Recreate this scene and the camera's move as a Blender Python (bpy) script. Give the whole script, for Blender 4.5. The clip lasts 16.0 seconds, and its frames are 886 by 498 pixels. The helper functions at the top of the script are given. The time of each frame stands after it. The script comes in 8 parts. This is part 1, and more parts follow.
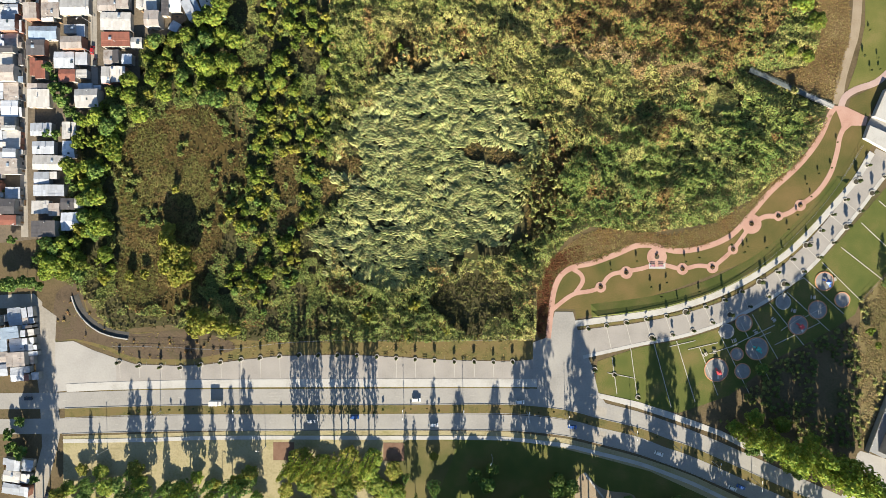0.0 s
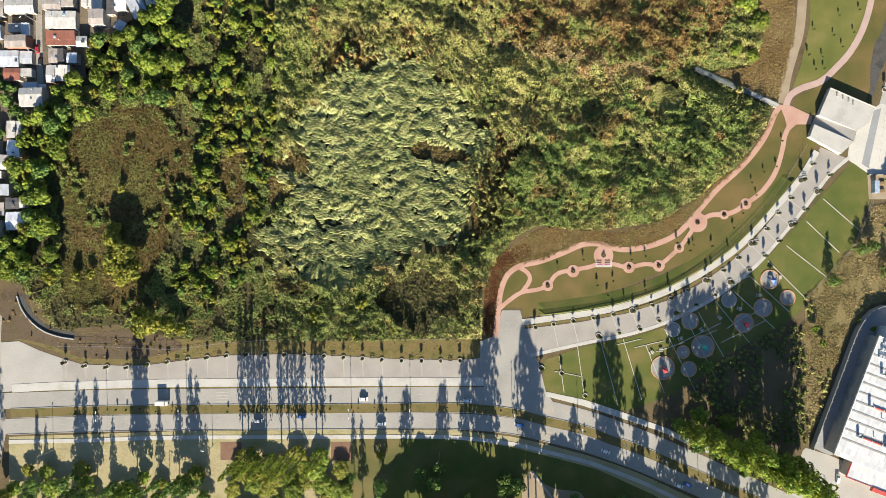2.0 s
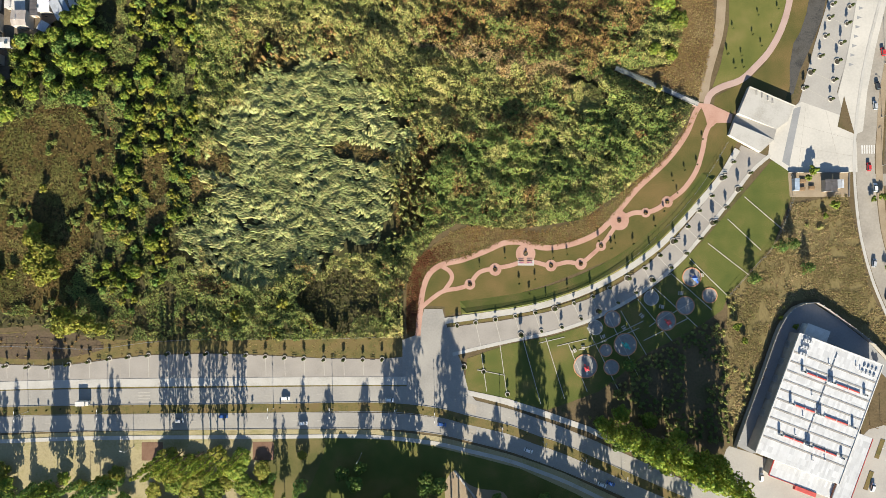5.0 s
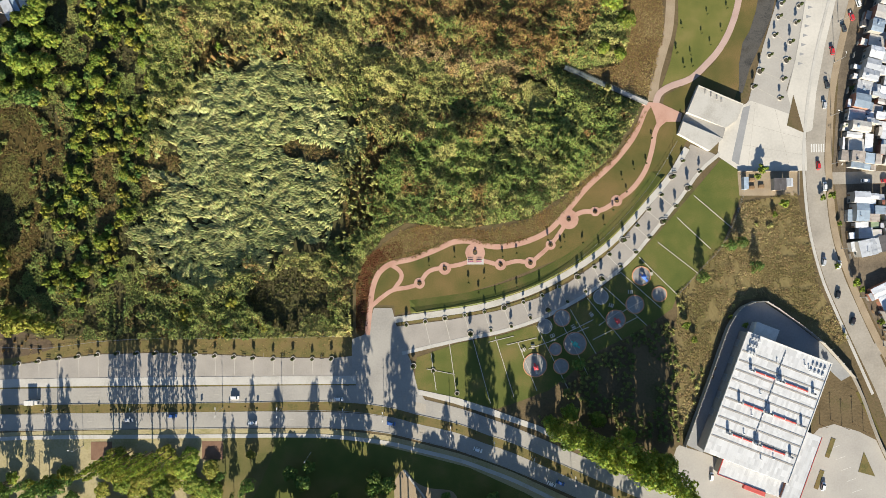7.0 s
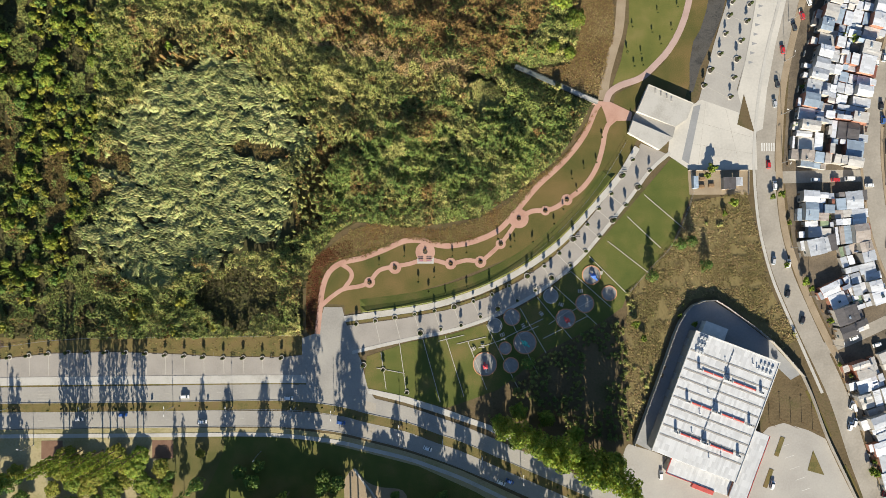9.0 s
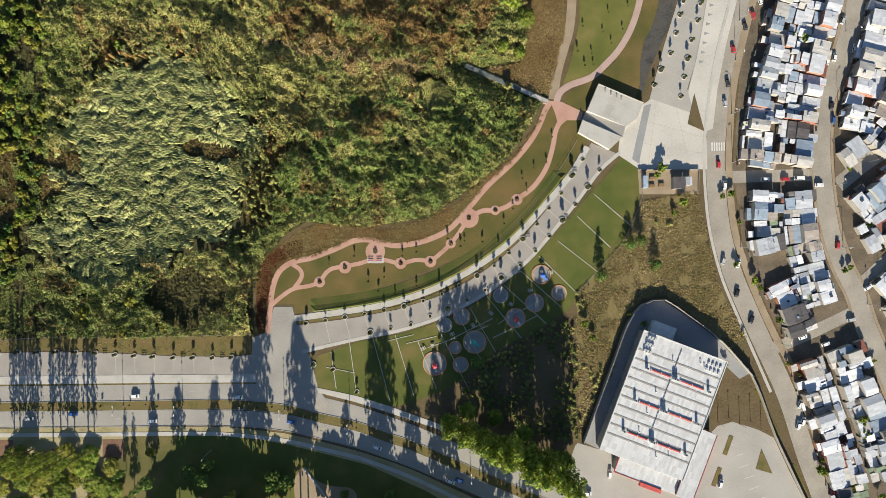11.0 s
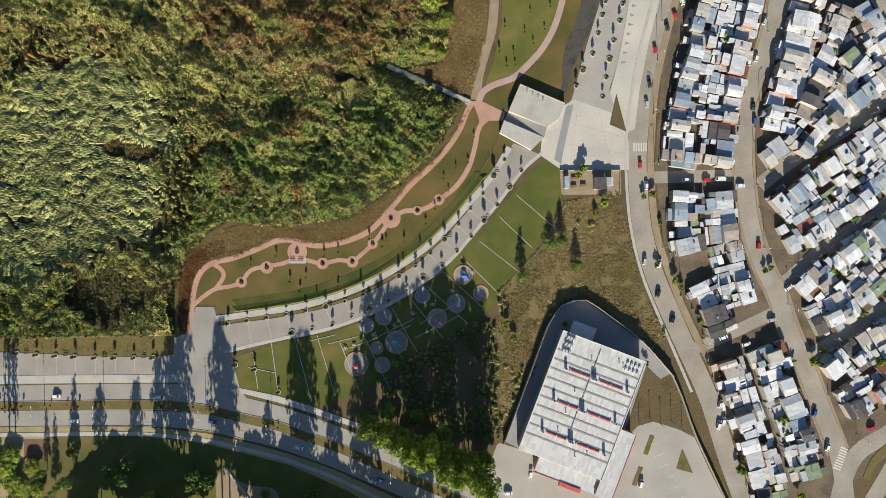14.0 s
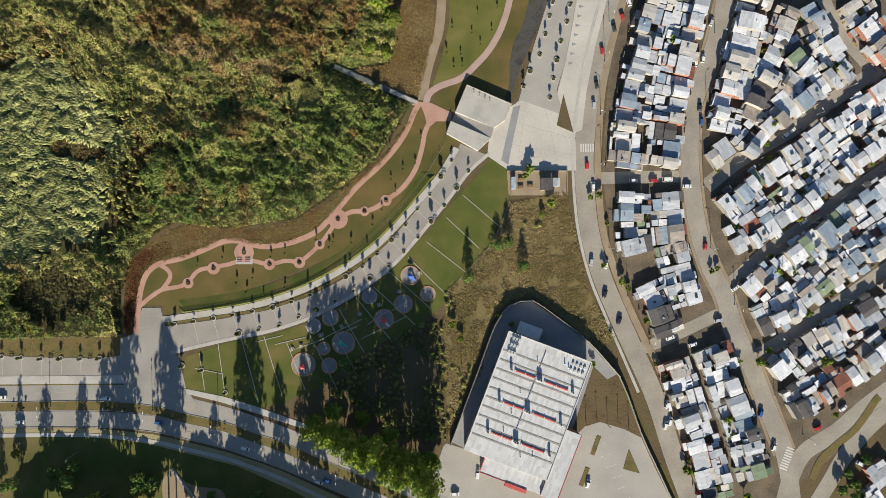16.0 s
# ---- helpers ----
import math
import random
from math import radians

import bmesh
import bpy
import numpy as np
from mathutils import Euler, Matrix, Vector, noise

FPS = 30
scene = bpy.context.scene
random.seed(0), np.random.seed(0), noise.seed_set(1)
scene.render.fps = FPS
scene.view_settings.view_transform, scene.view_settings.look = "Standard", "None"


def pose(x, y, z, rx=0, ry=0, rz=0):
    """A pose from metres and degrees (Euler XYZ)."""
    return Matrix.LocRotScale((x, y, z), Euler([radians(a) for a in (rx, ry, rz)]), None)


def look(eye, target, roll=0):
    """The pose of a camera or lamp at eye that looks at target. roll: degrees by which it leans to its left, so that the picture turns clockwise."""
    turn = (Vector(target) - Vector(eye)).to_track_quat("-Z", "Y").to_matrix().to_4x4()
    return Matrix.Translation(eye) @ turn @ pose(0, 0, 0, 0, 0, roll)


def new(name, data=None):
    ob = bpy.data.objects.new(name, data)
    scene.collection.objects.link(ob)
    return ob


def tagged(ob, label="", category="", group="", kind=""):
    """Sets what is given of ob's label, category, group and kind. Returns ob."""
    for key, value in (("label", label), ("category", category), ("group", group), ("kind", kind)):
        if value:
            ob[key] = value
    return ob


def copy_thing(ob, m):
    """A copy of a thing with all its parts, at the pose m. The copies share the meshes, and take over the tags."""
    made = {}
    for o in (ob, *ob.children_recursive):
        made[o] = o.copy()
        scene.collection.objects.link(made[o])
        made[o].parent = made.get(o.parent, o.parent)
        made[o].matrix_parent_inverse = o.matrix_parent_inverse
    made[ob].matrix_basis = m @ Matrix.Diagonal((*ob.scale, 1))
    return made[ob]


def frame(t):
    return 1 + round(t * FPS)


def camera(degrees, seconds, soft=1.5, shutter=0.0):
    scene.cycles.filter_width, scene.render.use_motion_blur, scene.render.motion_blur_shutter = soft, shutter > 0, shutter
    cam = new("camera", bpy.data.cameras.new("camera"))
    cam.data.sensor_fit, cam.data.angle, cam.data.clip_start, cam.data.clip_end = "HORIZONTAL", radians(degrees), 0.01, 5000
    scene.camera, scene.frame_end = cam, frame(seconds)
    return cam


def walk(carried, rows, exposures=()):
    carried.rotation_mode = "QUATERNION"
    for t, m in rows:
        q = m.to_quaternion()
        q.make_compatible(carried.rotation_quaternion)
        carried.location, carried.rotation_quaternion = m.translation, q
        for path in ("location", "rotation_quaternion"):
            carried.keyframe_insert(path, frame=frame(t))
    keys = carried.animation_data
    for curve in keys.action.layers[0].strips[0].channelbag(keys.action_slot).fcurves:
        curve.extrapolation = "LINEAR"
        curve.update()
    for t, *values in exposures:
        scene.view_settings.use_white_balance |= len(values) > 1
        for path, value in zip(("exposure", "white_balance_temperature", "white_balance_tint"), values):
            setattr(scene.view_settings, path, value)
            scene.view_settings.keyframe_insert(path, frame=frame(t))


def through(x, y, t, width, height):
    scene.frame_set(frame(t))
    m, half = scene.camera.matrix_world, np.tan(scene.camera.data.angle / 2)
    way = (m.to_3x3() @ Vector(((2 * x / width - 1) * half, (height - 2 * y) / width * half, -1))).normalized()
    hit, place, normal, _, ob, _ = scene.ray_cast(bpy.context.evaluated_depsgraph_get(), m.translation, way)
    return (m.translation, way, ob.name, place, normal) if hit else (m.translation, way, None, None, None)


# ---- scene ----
cam = camera(77.2, 16.0, soft=0.55)
PATH = [  # seconds, place, turn
    (0, 1.83, -0.23, 276.33, 0.163, 0.396, -0.231),
    (0.5, 7.86, -0.10, 276.31, 0.093, 0.262, -0.249),
    (1, 13.89, -0.16, 276.32, 0.071, 0.147, -0.277),
    (1.5, 19.96, -0.43, 276.34, 0.095, 0.054, -0.309),
    (2, 26.10, -0.89, 276.37, 0.161, -0.017, -0.344),
    (2.5, 32.31, -1.51, 276.41, 0.262, -0.068, -0.379),
    (3, 38.61, -2.26, 276.45, 0.388, -0.100, -0.413),
    (3.5, 44.97, -3.09, 276.49, 0.530, -0.116, -0.444),
    (4, 51.38, -3.97, 276.53, 0.679, -0.118, -0.473),
    (4.75, 61.06, -5.27, 276.59, 0.895, -0.103, -0.511),
    (5.5, 70.75, -6.43, 276.65, 1.079, -0.075, -0.541),
    (6.5, 83.58, -7.57, 276.72, 1.237, -0.034, -0.570),
    (7, 89.94, -7.92, 276.76, 1.271, -0.018, -0.582),
    (7.5, 96.24, -8.12, 276.80, 1.274, -0.007, -0.591),
    (8, 102.49, -8.16, 276.84, 1.246, -0.002, -0.598),
    (8.5, 108.69, -8.06, 276.88, 1.191, -0.003, -0.603),
    (9, 114.85, -7.83, 276.93, 1.112, -0.011, -0.607),
    (9.8, 124.65, -7.28, 277.01, 0.954, -0.038, -0.611),
    (10.6, 134.45, -6.62, 277.10, 0.780, -0.078, -0.612),
    (11.5, 145.56, -5.92, 277.20, 0.605, -0.131, -0.609),
    (12, 151.81, -5.63, 277.25, 0.532, -0.162, -0.606),
    (12.5, 158.14, -5.44, 277.31, 0.482, -0.193, -0.602),
    (13, 164.53, -5.36, 277.37, 0.458, -0.223, -0.598),
    (13.5, 171.00, -5.39, 277.42, 0.460, -0.252, -0.594),
    (14, 177.51, -5.50, 277.47, 0.482, -0.282, -0.590),
    (14.5, 184.04, -5.66, 277.53, 0.514, -0.314, -0.588),
    (15, 190.53, -5.78, 277.58, 0.541, -0.352, -0.589),
    (15.5, 196.90, -5.75, 277.64, 0.540, -0.403, -0.594),
    (16, 203.04, -5.42, 277.71, 0.478, -0.473, -0.608),
]
walk(cam, [(t, pose(x, y, z, rx, ry, rz)) for t, x, y, z, rx, ry, rz in PATH],
     exposures=[(0, 1.5), (4, 1.42), (9, 1.17), (12.5, 0.95), (16, 0.82)])

# ---- light ----
SUN_UP, SUN_SIDE = 21.5, 1.0     # degrees above the horizon; degrees east of south
world = bpy.data.worlds.new("sky")
scene.world = world
world.use_nodes = True
_n = world.node_tree.nodes
_sky = _n.new("ShaderNodeTexSky")
_sky.sky_type, _sky.sun_disc = "NISHITA", False
_sky.sun_elevation, _sky.sun_rotation = radians(SUN_UP), radians(180.0 - SUN_SIDE)
_sky.air_density, _sky.dust_density, _sky.ozone_density = 1.0, 0.3, 3.0
_n["Background"].inputs["Strength"].default_value = 0.055
world.node_tree.links.new(_sky.outputs[0], _n["Background"].inputs["Color"])
sun_data = bpy.data.lights.new("sun", "SUN")
sun_data.energy, sun_data.angle, sun_data.color = 5.0, radians(0.6), (1.0, 0.92, 0.76)
sun = new("sun", sun_data)
sun.matrix_world = look((0, 0, 0), (-math.sin(radians(SUN_SIDE)) * math.cos(radians(SUN_UP)), math.cos(radians(SUN_SIDE)) * math.cos(radians(SUN_UP)), -math.sin(radians(SUN_UP))))


# ---- materials ----
def surface(name, colours, scale=0.5, fine=6.0, rough=0.9, bump=0.3, metal=0.0, island=0.0, per_object=0.0, contrast=0.5, through=0.0, stretch=None):
    """Noise between two or three colours at two scales, with relief; island and per_object vary the value piece by piece; stretch draws the grain out."""
    m = bpy.data.materials.new(name)
    m.use_nodes = True
    nt = m.node_tree
    b = nt.nodes["Principled BSDF"]
    co = nt.nodes.new("ShaderNodeTexCoord")
    where = co.outputs["Object"]
    if stretch:
        mapping = nt.nodes.new("ShaderNodeMapping")
        mapping.inputs["Scale"].default_value = (stretch[0], stretch[1], 1.0)
        mapping.inputs["Rotation"].default_value = (0, 0, stretch[2])
        nt.links.new(where, mapping.inputs["Vector"])
        where = mapping.outputs[0]

    def noise_at(s, detail):
        n = nt.nodes.new("ShaderNodeTexNoise")
        n.inputs["Scale"].default_value, n.inputs["Detail"].default_value = s, detail
        nt.links.new(where, n.inputs["Vector"])
        return n.outputs["Fac"]
    big, small = noise_at(scale, 5.0), noise_at(fine, 3.0)
    mixed = nt.nodes.new("ShaderNodeMath")
    mixed.operation = "MULTIPLY_ADD"
    nt.links.new(small, mixed.inputs[0])
    mixed.inputs[1].default_value = 0.5
    nt.links.new(big, mixed.inputs[2])
    ramp = nt.nodes.new("ShaderNodeValToRGB")
    els = ramp.color_ramp.elements
    lo, hi = 0.75 - 0.5 * contrast, 0.75 + 0.5 * contrast
    els[0].position, els[0].color = lo, (*colours[0], 1)
    els[1].position, els[1].color = hi, (*colours[-1], 1)
    for i, c in enumerate(colours[1:-1]):
        e = els.new(lo + (hi - lo) * (i + 1) / (len(colours) - 1))
        e.color = (*c, 1)
    nt.links.new(mixed.outputs[0], ramp.inputs[0])
    colour = ramp.outputs[0]
    for amount, node, out in ((island, "ShaderNodeNewGeometry", "Random Per Island"), (per_object, "ShaderNodeObjectInfo", "Random")):
        if amount:
            src = nt.nodes.new(node)
            rng = nt.nodes.new("ShaderNodeMapRange")
            rng.inputs[3].default_value, rng.inputs[4].default_value = 1 - amount, 1 + amount
            nt.links.new(src.outputs[out], rng.inputs[0])
            hs = nt.nodes.new("ShaderNodeHueSaturation")
            nt.links.new(rng.outputs[0], hs.inputs["Value"])
            nt.links.new(colour, hs.inputs["Color"])
            if node == "ShaderNodeNewGeometry":
                drift = nt.nodes.new("ShaderNodeTexWhiteNoise")
                drift.noise_dimensions = "1D"
                nt.links.new(src.outputs[out], drift.inputs["W"])
                hue = nt.nodes.new("ShaderNodeMapRange")
                hue.inputs[3].default_value, hue.inputs[4].default_value = 0.465, 0.53
                nt.links.new(drift.outputs["Value"], hue.inputs[0])
                nt.links.new(hue.outputs[0], hs.inputs["Hue"])
            colour = hs.outputs[0]
    nt.links.new(colour, b.inputs["Base Color"])
    b.inputs["Roughness"].default_value, b.inputs["Metallic"].default_value = rough, metal
    if rough >= 0.7:
        b.inputs["Specular IOR Level"].default_value = 0.25
    if through:
        tr = nt.nodes.new("ShaderNodeBsdfTranslucent")
        nt.links.new(colour, tr.inputs["Color"])
        mx = nt.nodes.new("ShaderNodeMixShader")
        mx.inputs[0].default_value = through
        nt.links.new(b.outputs[0], mx.inputs[1])
        nt.links.new(tr.outputs[0], mx.inputs[2])
        nt.links.new(mx.outputs[0], nt.nodes["Material Output"].inputs["Surface"])
    if bump:
        bp = nt.nodes.new("ShaderNodeBump")
        bp.inputs["Strength"].default_value = bump
        bp.inputs["Distance"].default_value = 0.5 / fine
        nt.links.new(mixed.outputs[0], bp.inputs["Height"])
        nt.links.new(bp.outputs[0], b.inputs["Normal"])
    return m


def ribbed(name, base, stain, pitch=0.35, rough=0.55, metal=0.0):
    """Corrugated sheet: fine ribs along local y in the relief, stains and per-house tone."""
    m = surface(name, (stain, base, base), 0.35, 2.5, rough, 0.0, metal, 0.0, 0.14, 0.8)
    nt = m.node_tree
    b = nt.nodes["Principled BSDF"]
    co = nt.nodes.new("ShaderNodeTexCoord")
    w = nt.nodes.new("ShaderNodeTexWave")
    w.bands_direction = "X"
    w.inputs["Scale"].default_value = 0.31 / pitch
    nt.links.new(co.outputs["Object"], w.inputs["Vector"])
    cell = nt.nodes.new("ShaderNodeVectorMath")         # each sheet has a tone of its own
    cell.operation = "SNAP"
    cell.inputs[1].default_value = (1.15, 3.1, 50.0)
    nt.links.new(co.outputs["Object"], cell.inputs[0])
    tone = nt.nodes.new("ShaderNodeTexWhiteNoise")
    nt.links.new(cell.outputs[0], tone.inputs["Vector"])
    spread = nt.nodes.new("ShaderNodeMapRange")
    spread.inputs[3].default_value, spread.inputs[4].default_value = 0.86, 1.1
    nt.links.new(tone.outputs["Value"], spread.inputs[0])
    hs = nt.nodes.new("ShaderNodeHueSaturation")
    nt.links.new(spread.outputs[0], hs.inputs["Value"])
    nt.links.new(b.inputs["Base Color"].links[0].from_socket, hs.inputs["Color"])
    nt.links.new(hs.outputs[0], b.inputs["Base Color"])
    bp = nt.nodes.new("ShaderNodeBump")
    bp.inputs["Strength"].default_value, bp.inputs["Distance"].default_value = 0.35, 0.05
    nt.links.new(w.outputs["Fac"], bp.inputs["Height"])
    nt.links.new(bp.outputs[0], b.inputs["Normal"])
    return m


def glass(name, tint=(0.05, 0.07, 0.08)):
    m = surface(name, (tint, tint), 1, 2, 0.08, 0.0)
    return m


M = {}
M["earth"] = surface("dry_earth", ((0.06, 0.045, 0.021), (0.132, 0.096, 0.051), (0.078, 0.072, 0.027)), 0.06, 0.9, 0.95, 0.5, contrast=0.7)
M["mud"] = surface("marsh_soil", ((0.035, 0.0367, 0.014), (0.0742, 0.064, 0.0265), (0.0468, 0.0515, 0.0172)), 0.09, 1.3, 0.95, 0.6)
M["shade_soil"] = surface("litter_soil", ((0.045, 0.04, 0.03), (0.09, 0.078, 0.055)), 0.12, 1.2, 0.95, 0.5)
M["straw"] = surface("dry_grass", ((0.0892, 0.0782, 0.0255), (0.2, 0.157, 0.068), (0.132, 0.102, 0.0425)), 0.07, 0.9, 0.95, 0.6, contrast=0.7, stretch=(1.0, 0.45, 0.7))
M["brown_edge"] = surface("brown_dry_edge", ((0.105, 0.068, 0.03), (0.185, 0.122, 0.055), (0.25, 0.175, 0.085)), 0.09, 1.1, 0.95, 0.5, contrast=0.6, stretch=(1.0, 0.6, 0.4))
M["straw_pale"] = surface("sunlit_dry_grass", ((0.22, 0.185, 0.095), (0.36, 0.305, 0.175), (0.25, 0.225, 0.10)), 0.07, 0.9, 0.95, 0.4, contrast=0.6)
M["lawn"] = surface("mown_lawn", ((0.052, 0.08, 0.016), (0.1, 0.112, 0.026), (0.178, 0.138, 0.05)), 0.07, 2.2, 0.95, 0.35, contrast=0.75)
M["north_lawn"] = surface("sunny_lawn", ((0.075, 0.095, 0.02), (0.135, 0.135, 0.034), (0.2, 0.165, 0.06)), 0.07, 2.2, 0.95, 0.35, contrast=0.7)
M["bay_concrete"] = surface("bay_concrete", ((0.315, 0.295, 0.268), (0.37, 0.348, 0.315), (0.41, 0.385, 0.345)), 0.07, 1.1, 0.85, 0.15, contrast=0.6)
M["park_lawn"] = surface("park_lawn", ((0.06, 0.072, 0.017), (0.118, 0.096, 0.03), (0.18, 0.12, 0.048)), 0.06, 2.0, 0.95, 0.35, contrast=0.6)
M["median"] = surface("median_grass", ((0.165, 0.115, 0.052), (0.158, 0.125, 0.046), (0.088, 0.088, 0.028)), 0.16, 1.4, 0.95, 0.5, contrast=0.45)
M["concrete"] = surface("road_concrete", ((0.257, 0.242, 0.219), (0.317, 0.298, 0.269), (0.355, 0.333, 0.295)), 0.07, 1.1, 0.85, 0.15, contrast=0.6)
M["paving"] = surface("parking_paving", ((0.262, 0.239, 0.213), (0.316, 0.289, 0.258), (0.347, 0.316, 0.282)), 0.10, 1.5, 0.85, 0.15, contrast=0.6)
M["pale"] = surface("pale_concrete", ((0.363, 0.343, 0.305), (0.449, 0.428, 0.39), (0.48, 0.46, 0.422)), 0.15, 1.5, 0.85, 0.12, contrast=0.5)
M["kerb"] = surface("kerb_stone", ((0.27, 0.255, 0.232), (0.36, 0.345, 0.315)), 0.4, 3, 0.85, 0.2)
M["asphalt"] = surface("street_surface", ((0.248, 0.222, 0.187), (0.32, 0.289, 0.244), (0.383, 0.346, 0.295)), 0.08, 0.9, 0.9, 0.2, contrast=0.6)
M["yard"] = surface("yard_concrete", ((0.23, 0.235, 0.24), (0.31, 0.31, 0.31)), 0.08, 1.0, 0.85, 0.15)
M["east_concrete"] = surface("bleached_concrete", ((0.412, 0.389, 0.349), (0.503, 0.475, 0.424), (0.561, 0.527, 0.47)), 0.06, 0.9, 0.85, 0.15, contrast=0.6)
M["redpath"] = surface("terracotta_paving", ((0.37, 0.205, 0.152), (0.45, 0.27, 0.207), (0.48, 0.305, 0.24)), 0.12, 2.2, 0.85, 0.12)
M["pinkpath"] = surface("pink_paving", ((0.38, 0.265, 0.225), (0.46, 0.335, 0.29)), 0.12, 2.2, 0.85, 0.12)
M["dirt"] = surface("dirt_path", ((0.255, 0.195, 0.128), (0.345, 0.277, 0.195)), 0.15, 1.8, 0.95, 0.3)
M["white"] = surface("white_paint", ((0.527, 0.51, 0.476), (0.663, 0.646, 0.612)), 0.5, 4, 0.6, 0.08)
M["line"] = surface("pale_line_concrete", ((0.39, 0.36, 0.307), (0.465, 0.435, 0.383)), 0.5, 4, 0.8, 0.1)
M["bark"] = surface("bark", ((0.09, 0.065, 0.04), (0.20, 0.15, 0.10)), 1.0, 8, 0.95, 0.6)
M["steel"] = surface("galvanised_steel", ((0.30, 0.31, 0.32), (0.42, 0.43, 0.44)), 1, 8, 0.45, 0.05, 0.6)
M["dark_metal"] = surface("dark_metal", ((0.03, 0.03, 0.03), (0.06, 0.06, 0.06)), 1, 8, 0.5, 0.05, 0.3)
M["glass"] = glass("window_glass")
M["tyre"] = surface("tyre_rubber", ((0.015, 0.015, 0.015), (0.03, 0.03, 0.03)), 3, 20, 0.9, 0.2)
M["timber"] = surface("weathered_timber", ((0.16, 0.10, 0.055), (0.27, 0.18, 0.10)), 0.8, 6, 0.85, 0.3, per_object=0.15)
# foliage
M["leaf"] = surface("leaf_green", ((0.082, 0.138, 0.0208), (0.184, 0.245, 0.0353), (0.317, 0.331, 0.0499)), 0.12, 1.1, 0.75, 0.0, island=0.34, per_object=0.22, contrast=0.7, through=0.28)
M["leaf_yellow"] = surface("leaf_yellow_green", ((0.153, 0.175, 0.0261), (0.248, 0.252, 0.0373), (0.319, 0.286, 0.0561)), 0.12, 1.1, 0.75, 0.0, island=0.35, per_object=0.15, through=0.22)
M["leaf_dark"] = surface("leaf_dark_green", ((0.0596, 0.123, 0.0284), (0.12, 0.191, 0.0426), (0.194, 0.26, 0.0568)), 0.12, 1.1, 0.75, 0.0, island=0.34, per_object=0.2, through=0.25)
M["shrub"] = surface("shrub_leaves", ((0.0723, 0.107, 0.0284), (0.153, 0.188, 0.0458), (0.253, 0.246, 0.0733)), 0.055, 0.35, 0.8, 0.0, island=0.26, contrast=0.55, through=0.1)
M["shrub_pale"] = surface("pale_shrub_leaves", ((0.181, 0.198, 0.0551), (0.283, 0.28, 0.0835), (0.391, 0.349, 0.121)), 0.055, 0.35, 0.8, 0.0, island=0.24, contrast=0.6, through=0.1)
M["shrub_brown"] = surface("dry_shrub", ((0.115, 0.0764, 0.0257), (0.206, 0.133, 0.0448), (0.317, 0.218, 0.081)), 0.06, 0.4, 0.9, 0.0, island=0.34, contrast=0.6, through=0.1)
M["shrub_green"] = surface("lush_shrub_leaves", ((0.074, 0.12, 0.031), (0.146, 0.201, 0.045), (0.239, 0.273, 0.0713)), 0.055, 0.35, 0.8, 0.0, island=0.26, contrast=0.55, through=0.1)
M["ridge_grass"] = surface("straw_coloured_growth", ((0.179, 0.128, 0.0561), (0.27, 0.202, 0.0898), (0.337, 0.262, 0.128)), 0.06, 0.5, 0.9, 0.0, island=0.3, contrast=0.6, through=0.1)
M["reed"] = surface("reed_blades", ((0.214, 0.242, 0.0824), (0.331, 0.352, 0.131), (0.431, 0.437, 0.181)), 0.05, 0.35, 0.7, 0.0, island=0.26, contrast=0.6, through=0.16)
M["sedge"] = surface("marsh_sedge", ((0.0442, 0.0476, 0.0153), (0.0808, 0.079, 0.0255), (0.14, 0.128, 0.0425)), 0.05, 0.4, 0.9, 0.0, island=0.4, contrast=0.6, through=0.15)
M["marsh_bed"] = surface("brown_marsh_grass", ((0.027, 0.0237, 0.00745), (0.0765, 0.0544, 0.0158), (0.149, 0.104, 0.0298)), 0.05, 0.6, 0.95, 0.6, contrast=0.5, stretch=(1.0, 0.4, 0.35))
M["undergrowth"] = surface("rank_undergrowth", ((0.0484, 0.0532, 0.0161), (0.0927, 0.0927, 0.029), (0.153, 0.133, 0.0443)), 0.05, 0.4, 0.9, 0.0, island=0.35, contrast=0.6, through=0.25)
M["plume"] = surface("feathery_brown_grass", ((0.081, 0.0628, 0.019), (0.157, 0.116, 0.0381), (0.258, 0.19, 0.0715)), 0.05, 0.5, 0.9, 0.0, island=0.25, contrast=0.6, through=0.2)
M["plume_green"] = surface("feathery_olive_grass", ((0.0831, 0.086, 0.0215), (0.156, 0.148, 0.0411), (0.265, 0.23, 0.0734)), 0.05, 0.5, 0.9, 0.0, island=0.25, contrast=0.6, through=0.2)
M["rust_plants"] = surface("rusty_groundcover", ((0.096, 0.033, 0.0132), (0.156, 0.06, 0.027), (0.144, 0.09, 0.036)), 0.2, 1.2, 0.95, 0.3, island=0.35)
# roofs and walls of the houses
M["ditch"] = surface("dark_ditch_gravel", ((0.035, 0.035, 0.034), (0.085, 0.08, 0.072), (0.055, 0.05, 0.042)), 0.12, 1.2, 0.95, 0.5, contrast=0.5)
# Brown bank soil, made darker to hold the shade of the wood.
M["bank_soil"] = surface("shaded_brown_bank", ((0.055, 0.04, 0.026), (0.115, 0.082, 0.052), (0.085, 0.07, 0.034)), 0.12, 0.9, 0.95, 0.5, contrast=0.6)
M["yard_soil"] = surface("yard_soil", ((0.075, 0.06, 0.042), (0.14, 0.112, 0.08), (0.20, 0.155, 0.105)), 0.1, 1.0, 0.95, 0.5, contrast=0.6)
